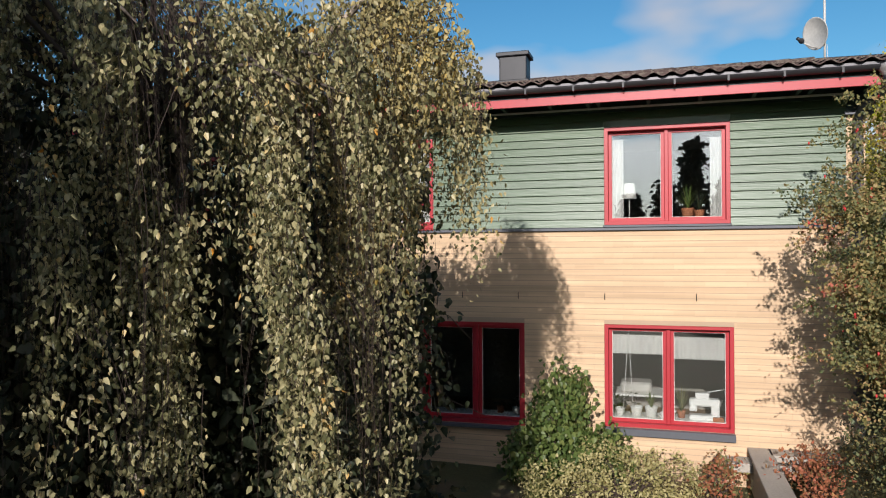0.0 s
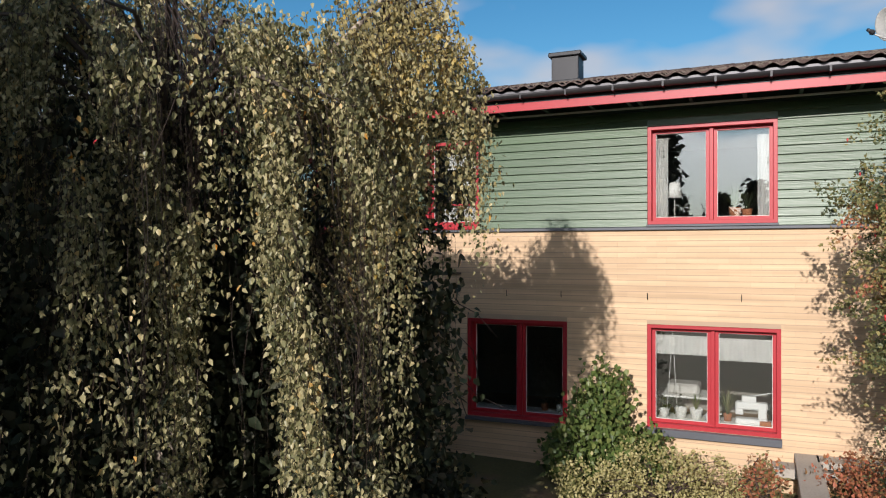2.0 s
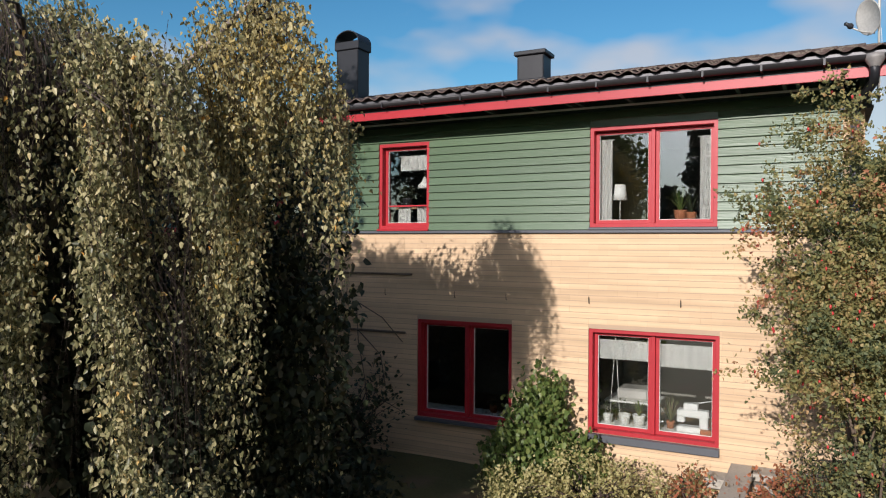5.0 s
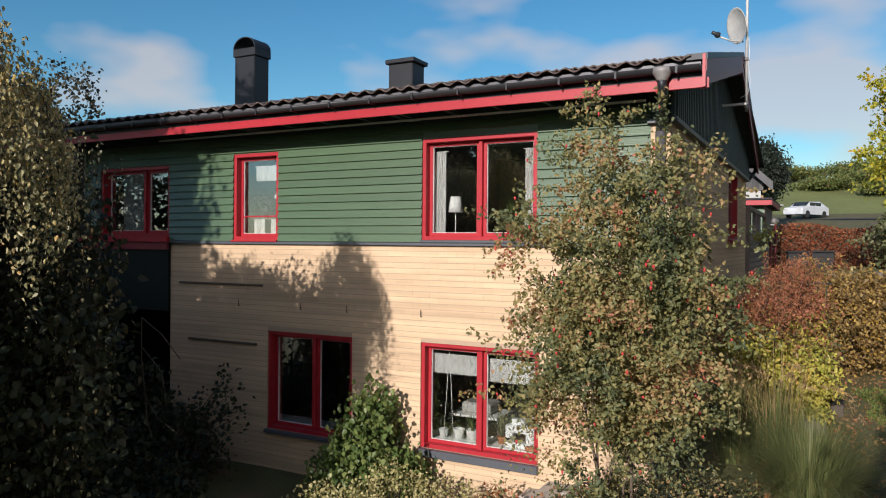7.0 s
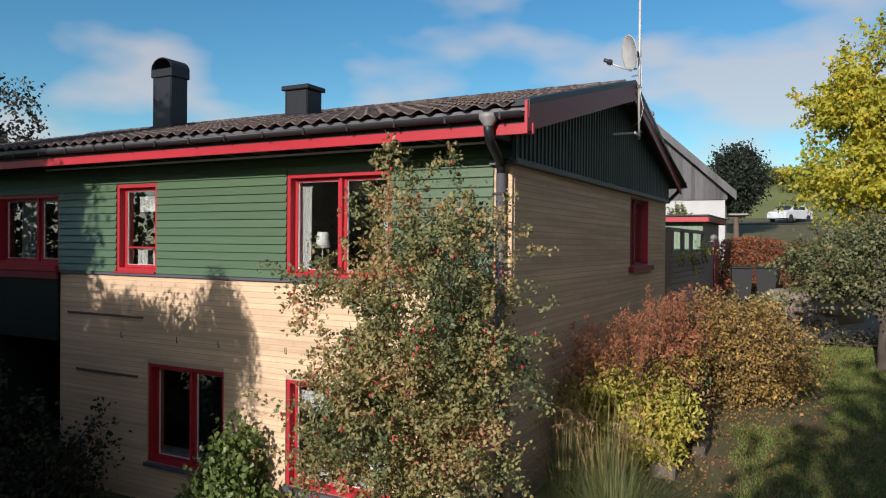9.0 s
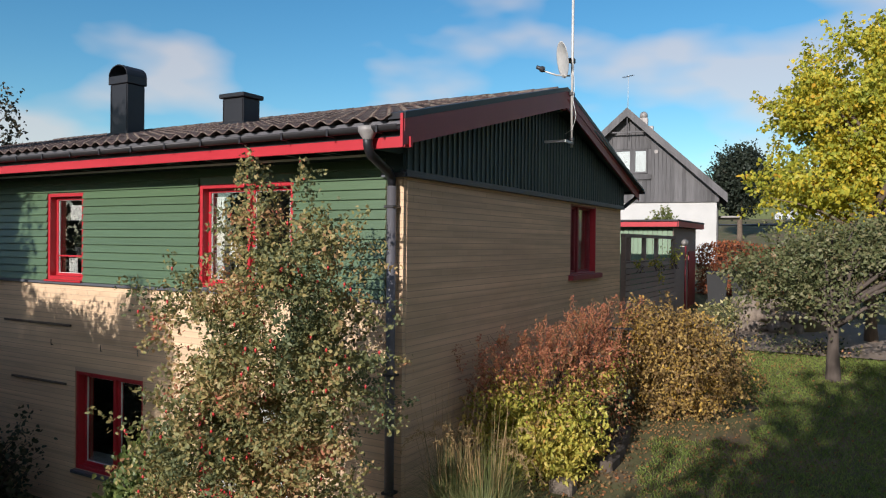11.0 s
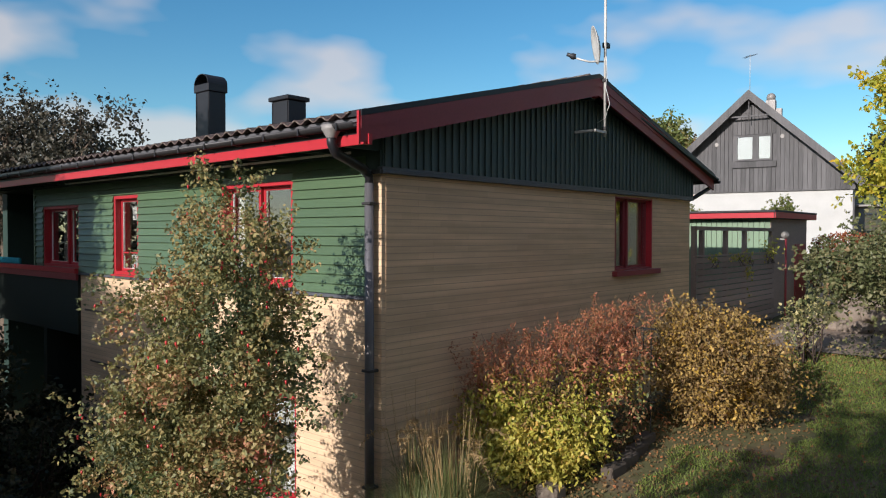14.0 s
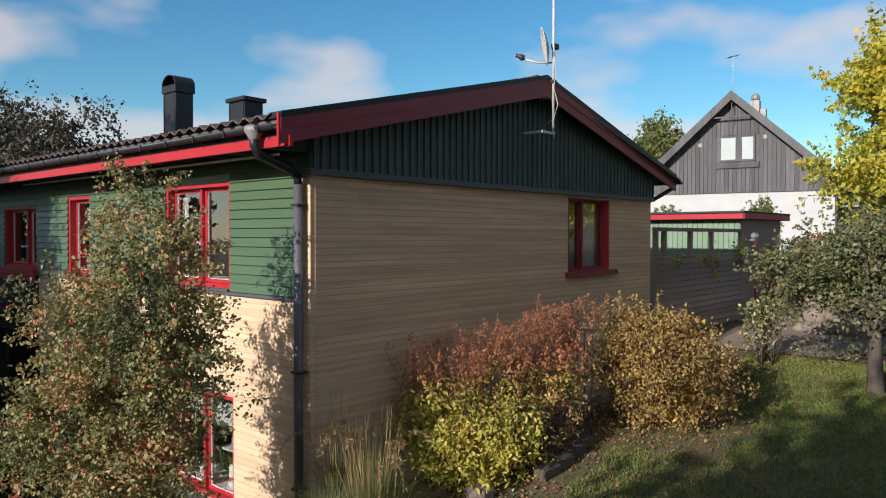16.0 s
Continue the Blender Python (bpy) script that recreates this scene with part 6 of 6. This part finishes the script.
def car(x, y, turn, paint, label):
    z = ground_z(x, y) + 0.06
    ob = thing("car", (x, y, z), label, "car", "", "", turn)
    side = [(-2.1, 0.30), (-2.15, 0.62), (-1.95, 0.86), (-1.15, 0.98), (-0.55, 1.38), (0.9, 1.44), (1.75, 1.05), (2.1, 0.95), (2.15, 0.5), (2.1, 0.30)]
    bm = bmesh.new()
    rows = []
    for yy, sx in ((-0.86, 0.96), (-0.80, 1.0), (0.80, 1.0), (0.86, 0.96)):
        rows.append([bm.verts.new((px * sx, yy * (0.80 if pz > 1.2 else 1.0), pz if abs(yy) < 0.85 else 0.3 + (pz - 0.3) * 0.92)) for px, pz in side])
    for a, b in zip(rows, rows[1:]):
        for i in range(len(side)):
            bm.faces.new((a[i], a[(i + 1) % len(side)], b[(i + 1) % len(side)], b[i]))
    bm.faces.new(rows[0][::-1]), bm.faces.new(rows[-1])
    bmesh.ops.recalc_face_normals(bm, faces=bm.faces[:])
    body = part("body", bm, paint, ob)
    for sy in (-1, 1):
        for a, b in ((-0.85, -0.02), (0.05, 0.85)):
            part("side_window", boxes((a, b, sy * 0.80 - 0.03, sy * 0.80 + 0.03, 1.02, 1.32), bevel=0.02), CARGLASS, body)
        for px in (-1.3, 1.3):
            wheel = part("wheel", turned([(0.25, -0.10), (0.32, -0.08), (0.32, 0.08), (0.25, 0.10)], 18), RUBBER, ob, "", pose(px, sy * 0.80, 0.32, 90, 0, 0))
            part("rim", turned([(0.02, -0.105), (0.20, -0.103), (0.20, 0.103), (0.02, 0.105)], 14), GREYMETAL, wheel)
    part("windscreen", boxes((-0.02, 0.02, -0.62, 0.62, -0.27, 0.27)), CARGLASS, body, "", pose(-0.88, 0, 1.20, 0, 52, 0))
    part("rear_window", boxes((-0.02, 0.02, -0.60, 0.60, -0.22, 0.22)), CARGLASS, body, "", pose(1.36, 0, 1.27, 0, -62, 0))
    for sy in (-0.6, 0.6):
        part("headlight", boxes((-2.16, -2.08, sy - 0.16, sy + 0.16, 0.62, 0.76), bevel=0.02), PALEMETAL, ob)
    return ob


car(-0.2, 61.5, 62, CAR, "white parked car on the road")

# the neighbouring house
def far_house():
    ob = thing("neighbour_house", (-4.9, 26.2, 0), "neighbouring house, black boards over white brick, steep roof", "house", turn=9)
    hw, eave, top, deep, base = 3.95, 6.42, 10.05, 9.0, 2.6
    def gable(y0, y1, z0, inset):
        bm = bmesh.new()
        w = hw - inset
        out = [(-w, z0), (w, z0), (w, eave + 0.01), (0, top - 0.02), (-w, eave + 0.01)]
        a = [bm.verts.new((x, y0, z)) for x, z in out]
        b = [bm.verts.new((x, y1, z)) for x, z in out]
        bm.faces.new(a[::-1]), bm.faces.new(b)
        for i in range(5):
            bm.faces.new((a[i], a[(i + 1) % 5], b[(i + 1) % 5], b[i]))
        bmesh.ops.recalc_face_normals(bm, faces=bm.faces[:])
        return bm
    part("wall", gable(0.10, deep, 6.0, 0.02), BLACKWOOD, ob, "weathered black wall")
    part("ground_floor", boxes((-hw + 0.12, hw - 0.12, 0.14, deep - 0.05, base, 5.999)), WHITEBRICK, ob, "white painted ground floor")
    part("side_wall", boxes((hw - 0.118, hw - 0.06, 0.2, deep - 0.05, base, 5.70)), BLACKWOOD, ob, "dark boarded side wall")
    part("porch_roof", boxes((hw - 0.06, hw + 0.9, 1.0, 3.6, 5.30, 5.38), bevel=0.01), ZINC, ob, "pale porch roof")
    # upright boards of the gable
    n = 46
    for k in range(n):
        x0 = -hw + 0.03 + k * (2 * hw - 0.06) / n
        x1 = x0 + (2 * hw - 0.06) / n - 0.014
        def lid(x):
            return eave - 0.01 + (top - eave) * (1 - abs(x) / hw)
        spans = [(5.96, None)]
        if x1 > -0.62 and x0 < 0.98:
            spans = [(5.96, 7.25), (8.4, None)]
        for z0, z1 in spans:
            bm = bmesh.new()
            za, zb = (z1, z1) if z1 else (lid(x0), lid(x1))
            v = [bm.verts.new(p) for p in ((x0, 0.06, z0), (x1, 0.06, z0), (x1, 0.06, zb), (x0, 0.06, za), (x0, 0.098, z0), (x1, 0.098, z0), (x1, 0.098, zb), (x0, 0.098, za))]
            for f in ((0, 1, 2, 3), (7, 6, 5, 4), (0, 4, 5, 1), (1, 5, 6, 2), (2, 6, 7, 3), (3, 7, 4, 0)):
                bm.faces.new([v[i] for i in f])
            part("board", bm, BLACKWOOD, ob)
    over = 0.42
    for s in (-1, 1):
        run, rise = hw + 0.32, (top - eave) * (hw + 0.32) / hw
        bm = bmesh.new()
        v = [bm.verts.new((x, y, z + t)) for t in (0, 0.16) for y in (-over, deep + 0.3) for x, z in ((0, top), (s * run, top - rise))]
        for f in ((0, 1, 3, 2), (4, 6, 7, 5), (0, 4, 5, 1), (2, 3, 7, 6), (0, 2, 6, 4), (1, 5, 7, 3)):
            bm.faces.new([v[i] for i in f])
        bmesh.ops.recalc_face_normals(bm, faces=bm.faces[:])
        part("roof", bm, DARKROOF, ob, "dark steep roof slope")
        bm = bmesh.new()
        v = [bm.verts.new((x, y, z)) for y in (-over - 0.03, -over - 0.003) for x, z in ((0, top + 0.17), (s * run, top - rise + 0.17), (s * run, top - rise - 0.22), (0, top - 0.22))]
        for f in ((0, 1, 2, 3), (7, 6, 5, 4), (0, 4, 5, 1), (1, 5, 6, 2), (2, 6, 7, 3), (3, 7, 4, 0)):
            bm.faces.new([v[i] for i in f])
        bmesh.ops.recalc_face_normals(bm, faces=bm.faces[:])
        part("barge_board", bm, BLACKWOOD, ob)
    win = part("window", boxes((-0.58, -0.50, 0.02, 0.12, 7.28, 8.38), (0.80, 0.88, 0.02, 0.12, 7.28, 8.38), (-0.50, 0.80, 0.02, 0.12, 8.30, 8.38), (-0.50, 0.80, 0.02, 0.12, 7.28, 7.36), (0.10, 0.34, 0.02, 0.12, 7.36, 8.30)), BLACKWOOD, ob, "pair of small attic windows with white blinds")
    for a, b in ((-0.50, 0.10), (0.34, 0.80)):
        part("blind", boxes((a, b, 0.085, 0.095, 7.36, 8.30)), CURTAIN_GREY, win, "white blind")
        part("pane", boxes((a, b, 0.06, 0.065, 7.36, 8.30)), GLASS, win).visible_shadow = False
    part("window_ledge", boxes((-0.68, 1.04, -0.03, 0.058, 7.0, 7.25)), BLACKWOOD, ob)
    part("tie_beam", boxes((-0.85, 0.85, -0.30, -0.25, 9.10, 9.16)), BLACKWOOD, ob)
    hang("finial", tube_mesh("finial", [[((0, -0.3, 8.9), 0.02), ((0, -0.3, 9.75), 0.02)]], BLACKWOOD, 6), ob)
    for x, z in ((-1.35, 8.05), (1.25, 8.25)):
        part("vent", turned([(0.085, 0), (0.085, 0.02)], 14), ZINC, ob, "round grey vent", pose(x, 0.055, z, 90, 0, 0))
    ch = part("chimney", boxes((0.24, 0.64, 2.4, 2.8, 9.0, 10.20), bevel=0.01), ZINC, ob, "grey chimney with a metal cowl")
    part("cowl", turned([(0.17, 10.20), (0.20, 10.34), (0.15, 10.46), (0.05, 10.52)], 14, (0.44, 2.6, 0)), ZINC, ch, smooth=True)
    part("side_flue", boxes((0.66, 0.90, 2.45, 2.75, 8.9, 9.80), bevel=0.01), ZINC, ch)
    antenna = hang("antenna", tube_mesh("antenna", [[((0, -0.1, 10.1), 0.014), ((0, -0.1, 11.75), 0.010)]], PALEMETAL, 5), ob, "thin television antenna")
    hang("boom", tube_mesh("boom", [[((-0.22, -0.1, 11.62), 0.010), ((0.22, -0.1, 11.72), 0.010)]], GREYMETAL, 5), antenna)
    for x in (-0.2, -0.12, -0.04, 0.05, 0.13, 0.2):
        hang("element", tube_mesh("element", [[((x - 0.05, -0.35, 11.60 + 0.1 * x), 0.007), ((x + 0.05, 0.15, 11.78 + 0.1 * x), 0.007)]], GREYMETAL, 5), antenna)
    return ob


far_house()


def far_tree(name, x, y, high, wide, mat, label, seed, size=0.35, n=300, conifer=False, base=None):
    rng_ = np.random.default_rng(seed)
    z = ground_z(x, y) if base is None else base
    if conifer:
        t = rng_.uniform(0.06, 1.0, n) ** 0.8
        a, r = rng_.uniform(0, 2 * math.pi, n), wide * (1.03 - t) * rng_.uniform(0.45, 1.1, n)
        c = np.stack([x + r * np.cos(a), y + r * np.sin(a), z + t * high - 0.15 * r], 1)
        pts = np.repeat(c, 9, 0) + rng_.normal(size=(9 * n, 3)) * (0.3, 0.3, 0.12)
        tips = c[::30]
    else:
        blobs = [(x, y, z + 0.62 * high, wide, wide, 0.36 * high)] + [(x + rng_.normal() * 0.5 * wide, y + rng_.normal() * 0.4 * wide, z + high * rng_.uniform(0.4, 0.85), 0.55 * wide, 0.55 * wide, 0.2 * high) for _ in range(4)]
        tips, pts = clumps(rng_, blobs, n, 9, size * 0.9, 0.4)
        tips = tips[::30]
    return tree(name, (x, y, z), label, (0.03 * high, high * 0.8), [tuple(p) for p in tips], [(pts, size, mat, 0.1, 0.0, 0.4)], seed)


far_tree("conifer_tree", -2.9, 47.0, 6.7, 2.1, NEEDLE, "dark dense conifer behind the neighbouring house", 71, 0.18, 2200)
far_tree("deciduous_tree", -17.0, 45.0, 9.0, 1.9, FARGREEN, "yellow-green tree behind the neighbouring roof", 72, 0.24, 1100)
far_tree("deciduous_tree", -15.6, 46.0, 7.0, 1.7, ORANGE_LEAF, "russet autumn tree behind the neighbouring roof", 73, 0.24, 800)
far_tree("garden_tree", -19.0, 4.2, 8.6, 1.8, DULL_LEAF, "dark leafy tree behind the house roof", 74, 0.13, 1300, base=0.0)
far_tree("garden_tree", -23.0, 3.6, 9.6, 2.6, DULL_LEAF, "dark leafy tree behind the house roof", 75, 0.13, 1500, base=0.0)
for k, (x, y, h, w) in enumerate(((8, 96, 1.6, 2), (13, 104, 2.6, 3), (20, 100, 2.4, 4), (28, 100, 2.8, 5), (-2, 106, 2.2, 4), (36, 108, 3.0, 6), (4, 103, 2.4, 4), (15, 90, 1.8, 4), (1, 84, 1.3, 2.5), (7, 80, 1.4, 3), (11, 72, 1.5, 2.5), (-4, 92, 1.8, 4), (22, 84, 1.8, 4), (5, 90, 1.2, 3))):
    far_tree("hill_shrub", x, y, h, w, FARGREEN, "low green bushes on the hillside", 180 + k, 0.26, 420)

# a grey-roofed house on the hill crest
hill_house = thing("hill_house", (7.5, 106.0, ground_z(7.5, 106.0) - 1.6), "low grey-roofed house on the hill crest", "house")
part("wall", boxes((-5.0, 5.0, 0.0, 6.0, -0.5, 2.2)), FENCE, hill_house, "dark brown boarded wall")
bm = bmesh.new()
v = [bm.verts.new(p) for p in ((-5.4, -0.5, 2.1), (5.4, -0.5, 2.1), (5.4, 3.0, 4.3), (-5.4, 3.0, 4.3), (5.4, 6.5, 2.1), (-5.4, 6.5, 2.1))]
for f in ((0, 1, 2, 3), (3, 2, 4, 5), (0, 3, 5), (1, 4, 2), (0, 5, 4, 1)):
    bm.faces.new([v[i] for i in f])
bmesh.ops.recalc_face_normals(bm, faces=bm.faces[:])
part("roof", bm, DARKROOF, hill_house, "grey pitched roof")
part("chimney", boxes((0.6, 1.3, 2.6, 3.3, 3.8, 5.1), bevel=0.03), CONCRETE, hill_house)

# trees behind the walk: spruces seen in glass, unseen garden trees placed for shade
for k, (x, y, h, w) in enumerate(((-0.3, -46, 10.7, 1.9), (-8.3, -46, 12.0, 2.6), (-5.0, -53, 7.6, 3.2), (-2.2, -50, 8.4, 2.2), (2.6, -52, 8.0, 3.0), (7.5, -56, 7.4, 3.2), (-12.0, -54, 8.0, 3.4), (-17.5, -54, 8.4, 3.4), (16, -52, 8.0, 3.2))):
    far_tree("spruce_tree", x, y, h, w, NEEDLE, "dark pointed spruce behind the garden", 100 + k, 0.45, 260, True)
far_tree("garden_tree", 5.3, -14.5, 9.4, 2.8, APPLE_LEAF, "leafy garden tree that shades the lawn", 110, 0.22, 1500)
far_tree("garden_tree", 9.4, -12.0, 8.4, 3.0, APPLE_LEAF, "leafy garden tree that shades the lawn", 113, 0.22, 1500)
tw, lv = clumps(rng, [(-9.6, -9.4, 7.0, 2.5, 2.2, 4.0), (-9.3, -9.5, 3.0, 2.55, 1.8, 3.1)], 9500, 9, 0.16, 0.15)
tree("garden_tree", (-9.6, -9.4, 0.0), "tall dark leafy garden tree that shades the birch", (0.3, 7.5), list(tw[::160]), [(lv, 0.17, DARK_LEAF, 0.1, 0.0, 0.4)], 111)
# unseen tree, its crown shaped to shade the birch and the lower wall
tw, lv = clumps(rng, [(-7.3, -12.3, 5.1, 2.2, 1.1, 2.0), (-7.3, -12.3, 2.2, 2.25, 1.1, 2.2), (-6.4, -12.3, 5.4, 1.3, 1.0, 1.6), (-5.7, -12.4, 2.0, 1.75, 0.9, 2.0), (-10.0, -12.3, 3.0, 2.2, 1.2, 3.0)], 5200, 9, 0.14, 0.1)
tree("garden_tree", (-8.2, -12.3, 0.0), "unseen low broad tree that shades the birch and lower wall", (0.2, 4.0), list(tw[::100]), [(lv, 0.16, FARGREEN, 0.1, 0.0, 0.4)], 112)
# trees added out of view: block sky and bounce warm light onto the gable
for k, (x, y, h, w) in enumerate(((11.5, -2.0, 8.0, 2.6), (12.0, 4.5, 8.5, 2.8), (13.0, 11.0, 8.0, 2.8))):
    far_tree("garden_tree", x, y, h, w, ORANGE_LEAF, "unseen orange tree added to dim and warm the gable's light", 120 + k, 0.3, 330)
# hedge added to cut the sky light at the left of the house
hedge2 = np.random.default_rng(6).uniform((-15.2, -7.0, 0.0), (-13.8, 0.0, 5.2), (7000, 3))
shrub("shade_hedge", (-14.5, -3.5, 0.0), "added tall dark hedge that keeps sky light off the terrace", "hedge", [tuple(p) for p in hedge2[::250]], [(hedge2, 0.2, DARK_LEAF, 0.1, 0.1, 0.4)], 62)

# iron railing between the bushes
rail = thing("iron_railing", (0.32, 3.40, 1.80), "low black iron railing between the bushes", "railing")
part("top_bar", boxes((0.67, 1.30, -0.012, 0.012, 1.08, 1.10)), RAIL, rail)
part("low_bar", boxes((0.67, 1.30, -0.010, 0.010, 0.12, 0.138)), RAIL, rail)
for k in range(6, 12):
    part("upright", boxes((k * 0.112, 0.010 + k * 0.112, -0.005, 0.005, -0.5 if k in (6, 11) else 0.12, 1.08)), RAIL, rail)

# lawn: short blades near the walk, and fallen leaves
def lawn():
    rng_ = np.random.default_rng(9)
    n = 150000
    xs, ys = rng_.uniform(1.6, 8.0, n), rng_.uniform(-2.0, 12.0, n)
    keep = (xs > 2.2 - 0.13 * (ys - 1.3) + 0.07 * np.sin(ys * 5.3)) & ~((np.hypot(xs - 1.95, ys - 4.6) < 1.22 + 0.14 * np.sin(ys * 7.0) + 0.10 * np.sin(xs * 11.0))) & (ys < 9.8)
    xs, ys = xs[keep], ys[keep]
    zs = np.array([ground_z(a, b) for a, b in zip(xs, ys)]) - 0.005
    me = leaf_mesh("lawn", np.stack([xs, ys, zs], 1), 0.055, TURF, rng_, 0.0, None, 0.10, 0.5)
    tagged(new("lawn", me), "short green lawn with brown patches", "grass", kind="stuff")
    m = 9000
    xs, ys = 0.7 + rng_.gamma(2.0, 0.75, m), rng_.uniform(-1.5, 10.0, m)
    zs = np.array([ground_z(a, b) for a, b in zip(xs, ys)]) + 0.015
    tagged(new("fallen_leaves", leaf_mesh("fallen_leaves", np.stack([xs, ys, zs], 1), 0.042, FALLEN, rng_, 0.0, None, 0.38)), "scattered yellow and brown fallen leaves", "leaves", kind="stuff")


lawn()

# ---- pieces: roof tiles and bricks ----
def tile_verts(x, row, jitter=0.0):
    """One S-shaped tile; courses climb the slope."""
    n, pitch, course = 7, 0.22, 0.325
    y0 = EAVE_Y - 0.05 + row * course
    y1 = y0 + course + 0.03
    out = []
    for y, lift in ((y0, 0.052), (y1, 0.018)):
        for t in (0.0, -0.016):
            for i in range(n + 1):
                u = i / n
                out.append((x + u * pitch, y, EAVE_Z + SLOPE * (y - EAVE_Y) + lift + 0.024 * math.cos(2 * math.pi * u) + t + jitter))
    return out


def tile_faces():
    n = 7
    f = []
    w = n + 1
    for i in range(n):
        f.append((i, i + 1, 2 * w + i + 1, 2 * w + i))
        f.append((w + i + 1, w + i, 3 * w + i, 3 * w + i + 1))
        f.append((i + 1, i, w + i, w + i + 1))
    f += [(0, 2 * w, 3 * w, w), (n, w + n, 3 * w + n, 2 * w + n)]
    return f


ONE_TILE = mesh_of("tile", tile_verts(0.0, 0), tile_faces(), TILE)
rest_v, rest_f = [], []
rt = random.Random(4)
for row in range(15):
    for col in range(63):
        x = 0.11 - 0.22 * col
        j = rt.uniform(-0.004, 0.004)
        if row < 8 and col < 37:
            hang("tile", ONE_TILE, roof, "", Matrix.Translation((x, row * 0.325, row * 0.325 * SLOPE + j)))
        else:
            o = len(rest_v)
            rest_v += tile_verts(x, row, j)
            rest_f += [tuple(i + o for i in f) for f in tile_faces()]
tagged(hang("roof_tiles", mesh_of("roof_tiles", rest_v, rest_f, TILE), roof), "rows of brown concrete roof tiles", kind="stuff")
hang("ridge_tiles", tube_mesh("ridge_tiles", [[((0.18 - 0.4 * k, RIDGE_Y, RIDGE_Z + 0.0), 0.10), ((-0.24 - 0.4 * k, RIDGE_Y, RIDGE_Z + 0.0), 0.09)] for k in range(33)], TILE, 10), roof, "rounded ridge tiles")

BH, BL = 0.077, 0.262
SHARED = {}


def brick_box(w):
    key = round(w, 3)
    if key not in SHARED:
        bm = boxes((0.0007, w - 0.0007, -0.002, 0.06, 0.005, BH - 0.005))
        me = bpy.data.meshes.new("brick")
        bm.to_mesh(me)
        bm.free()
        me.materials.append(BRICK)
        SHARED[key] = me
    return SHARED[key]


def brickwork(name, u0, u1, z0, z1, holes, near, m, label):
    """Courses in local x (along the wall) and z; bricks inside near() are parts, the rest one mesh."""
    verts, faces, singles = [], [], []
    row = 0
    while z0 + row * BH < z1 - 0.02:
        z = z0 + row * BH
        u = u0 - (row % 2) * BL / 2
        while u < u1 - 0.01:
            a, b = max(u, u0), min(u + BL, u1)
            cuts = [(a, b)]
            for h in holes:
                if z + BH > h["z0"] + 0.01 and z < h["z1"] - 0.01:
                    cuts = [c for p, q in cuts for c in ((p, min(q, h["x0"])), (max(p, h["x1"]), q)) if c[1] - c[0] > 0.03]
            for p, q in cuts:
                if q - p < 0.03:
                    continue
                if near(p, z) and len(singles) < 300:
                    singles.append((p, z, q - p))
                else:
                    o = len(verts)
                    verts += [(x, y, zz) for zz in (z + 0.005, z + BH - 0.005) for x, y in ((p + 0.0007, -0.002), (q - 0.0007, -0.002), (q - 0.0007, 0.06), (p + 0.0007, 0.06))]
                    faces += [tuple(o + i for i in f) for f in ((0, 1, 2, 3), (7, 6, 5, 4), (0, 4, 5, 1), (1, 5, 6, 2), (2, 6, 7, 3), (3, 7, 4, 0))]
            u += BL
        row += 1
    me = mesh_of(name, verts, [f[::-1] for f in faces], BRICK)
    host = tagged(hang(name, me, house, label, m), kind="stuff")
    for p, z, w in singles:
        hang("brick", brick_box(w), host, "", Matrix.Translation((p, 0, z)))
    return host


front_holes = [LOWER, TERRACE, UPPER, SMALL, dict(x0=FX0 - 1, x1=-0.222, z0=3.385, z1=9)]
brickwork("front_bricks", FX0, -0.002, 0.0, 4.80, front_holes, lambda x, z: -1.6 < x and z > 0.5, FLAT, "courses of sand-coloured facing brick")
brickwork("gable_bricks", 0.062, D, 0.6, 4.80, [GABLE_W], lambda x, z: x < 2.2 and z > 2.0, pose(0, 0, 0, 0, 0, 90), "courses of sand-coloured facing brick in shade")
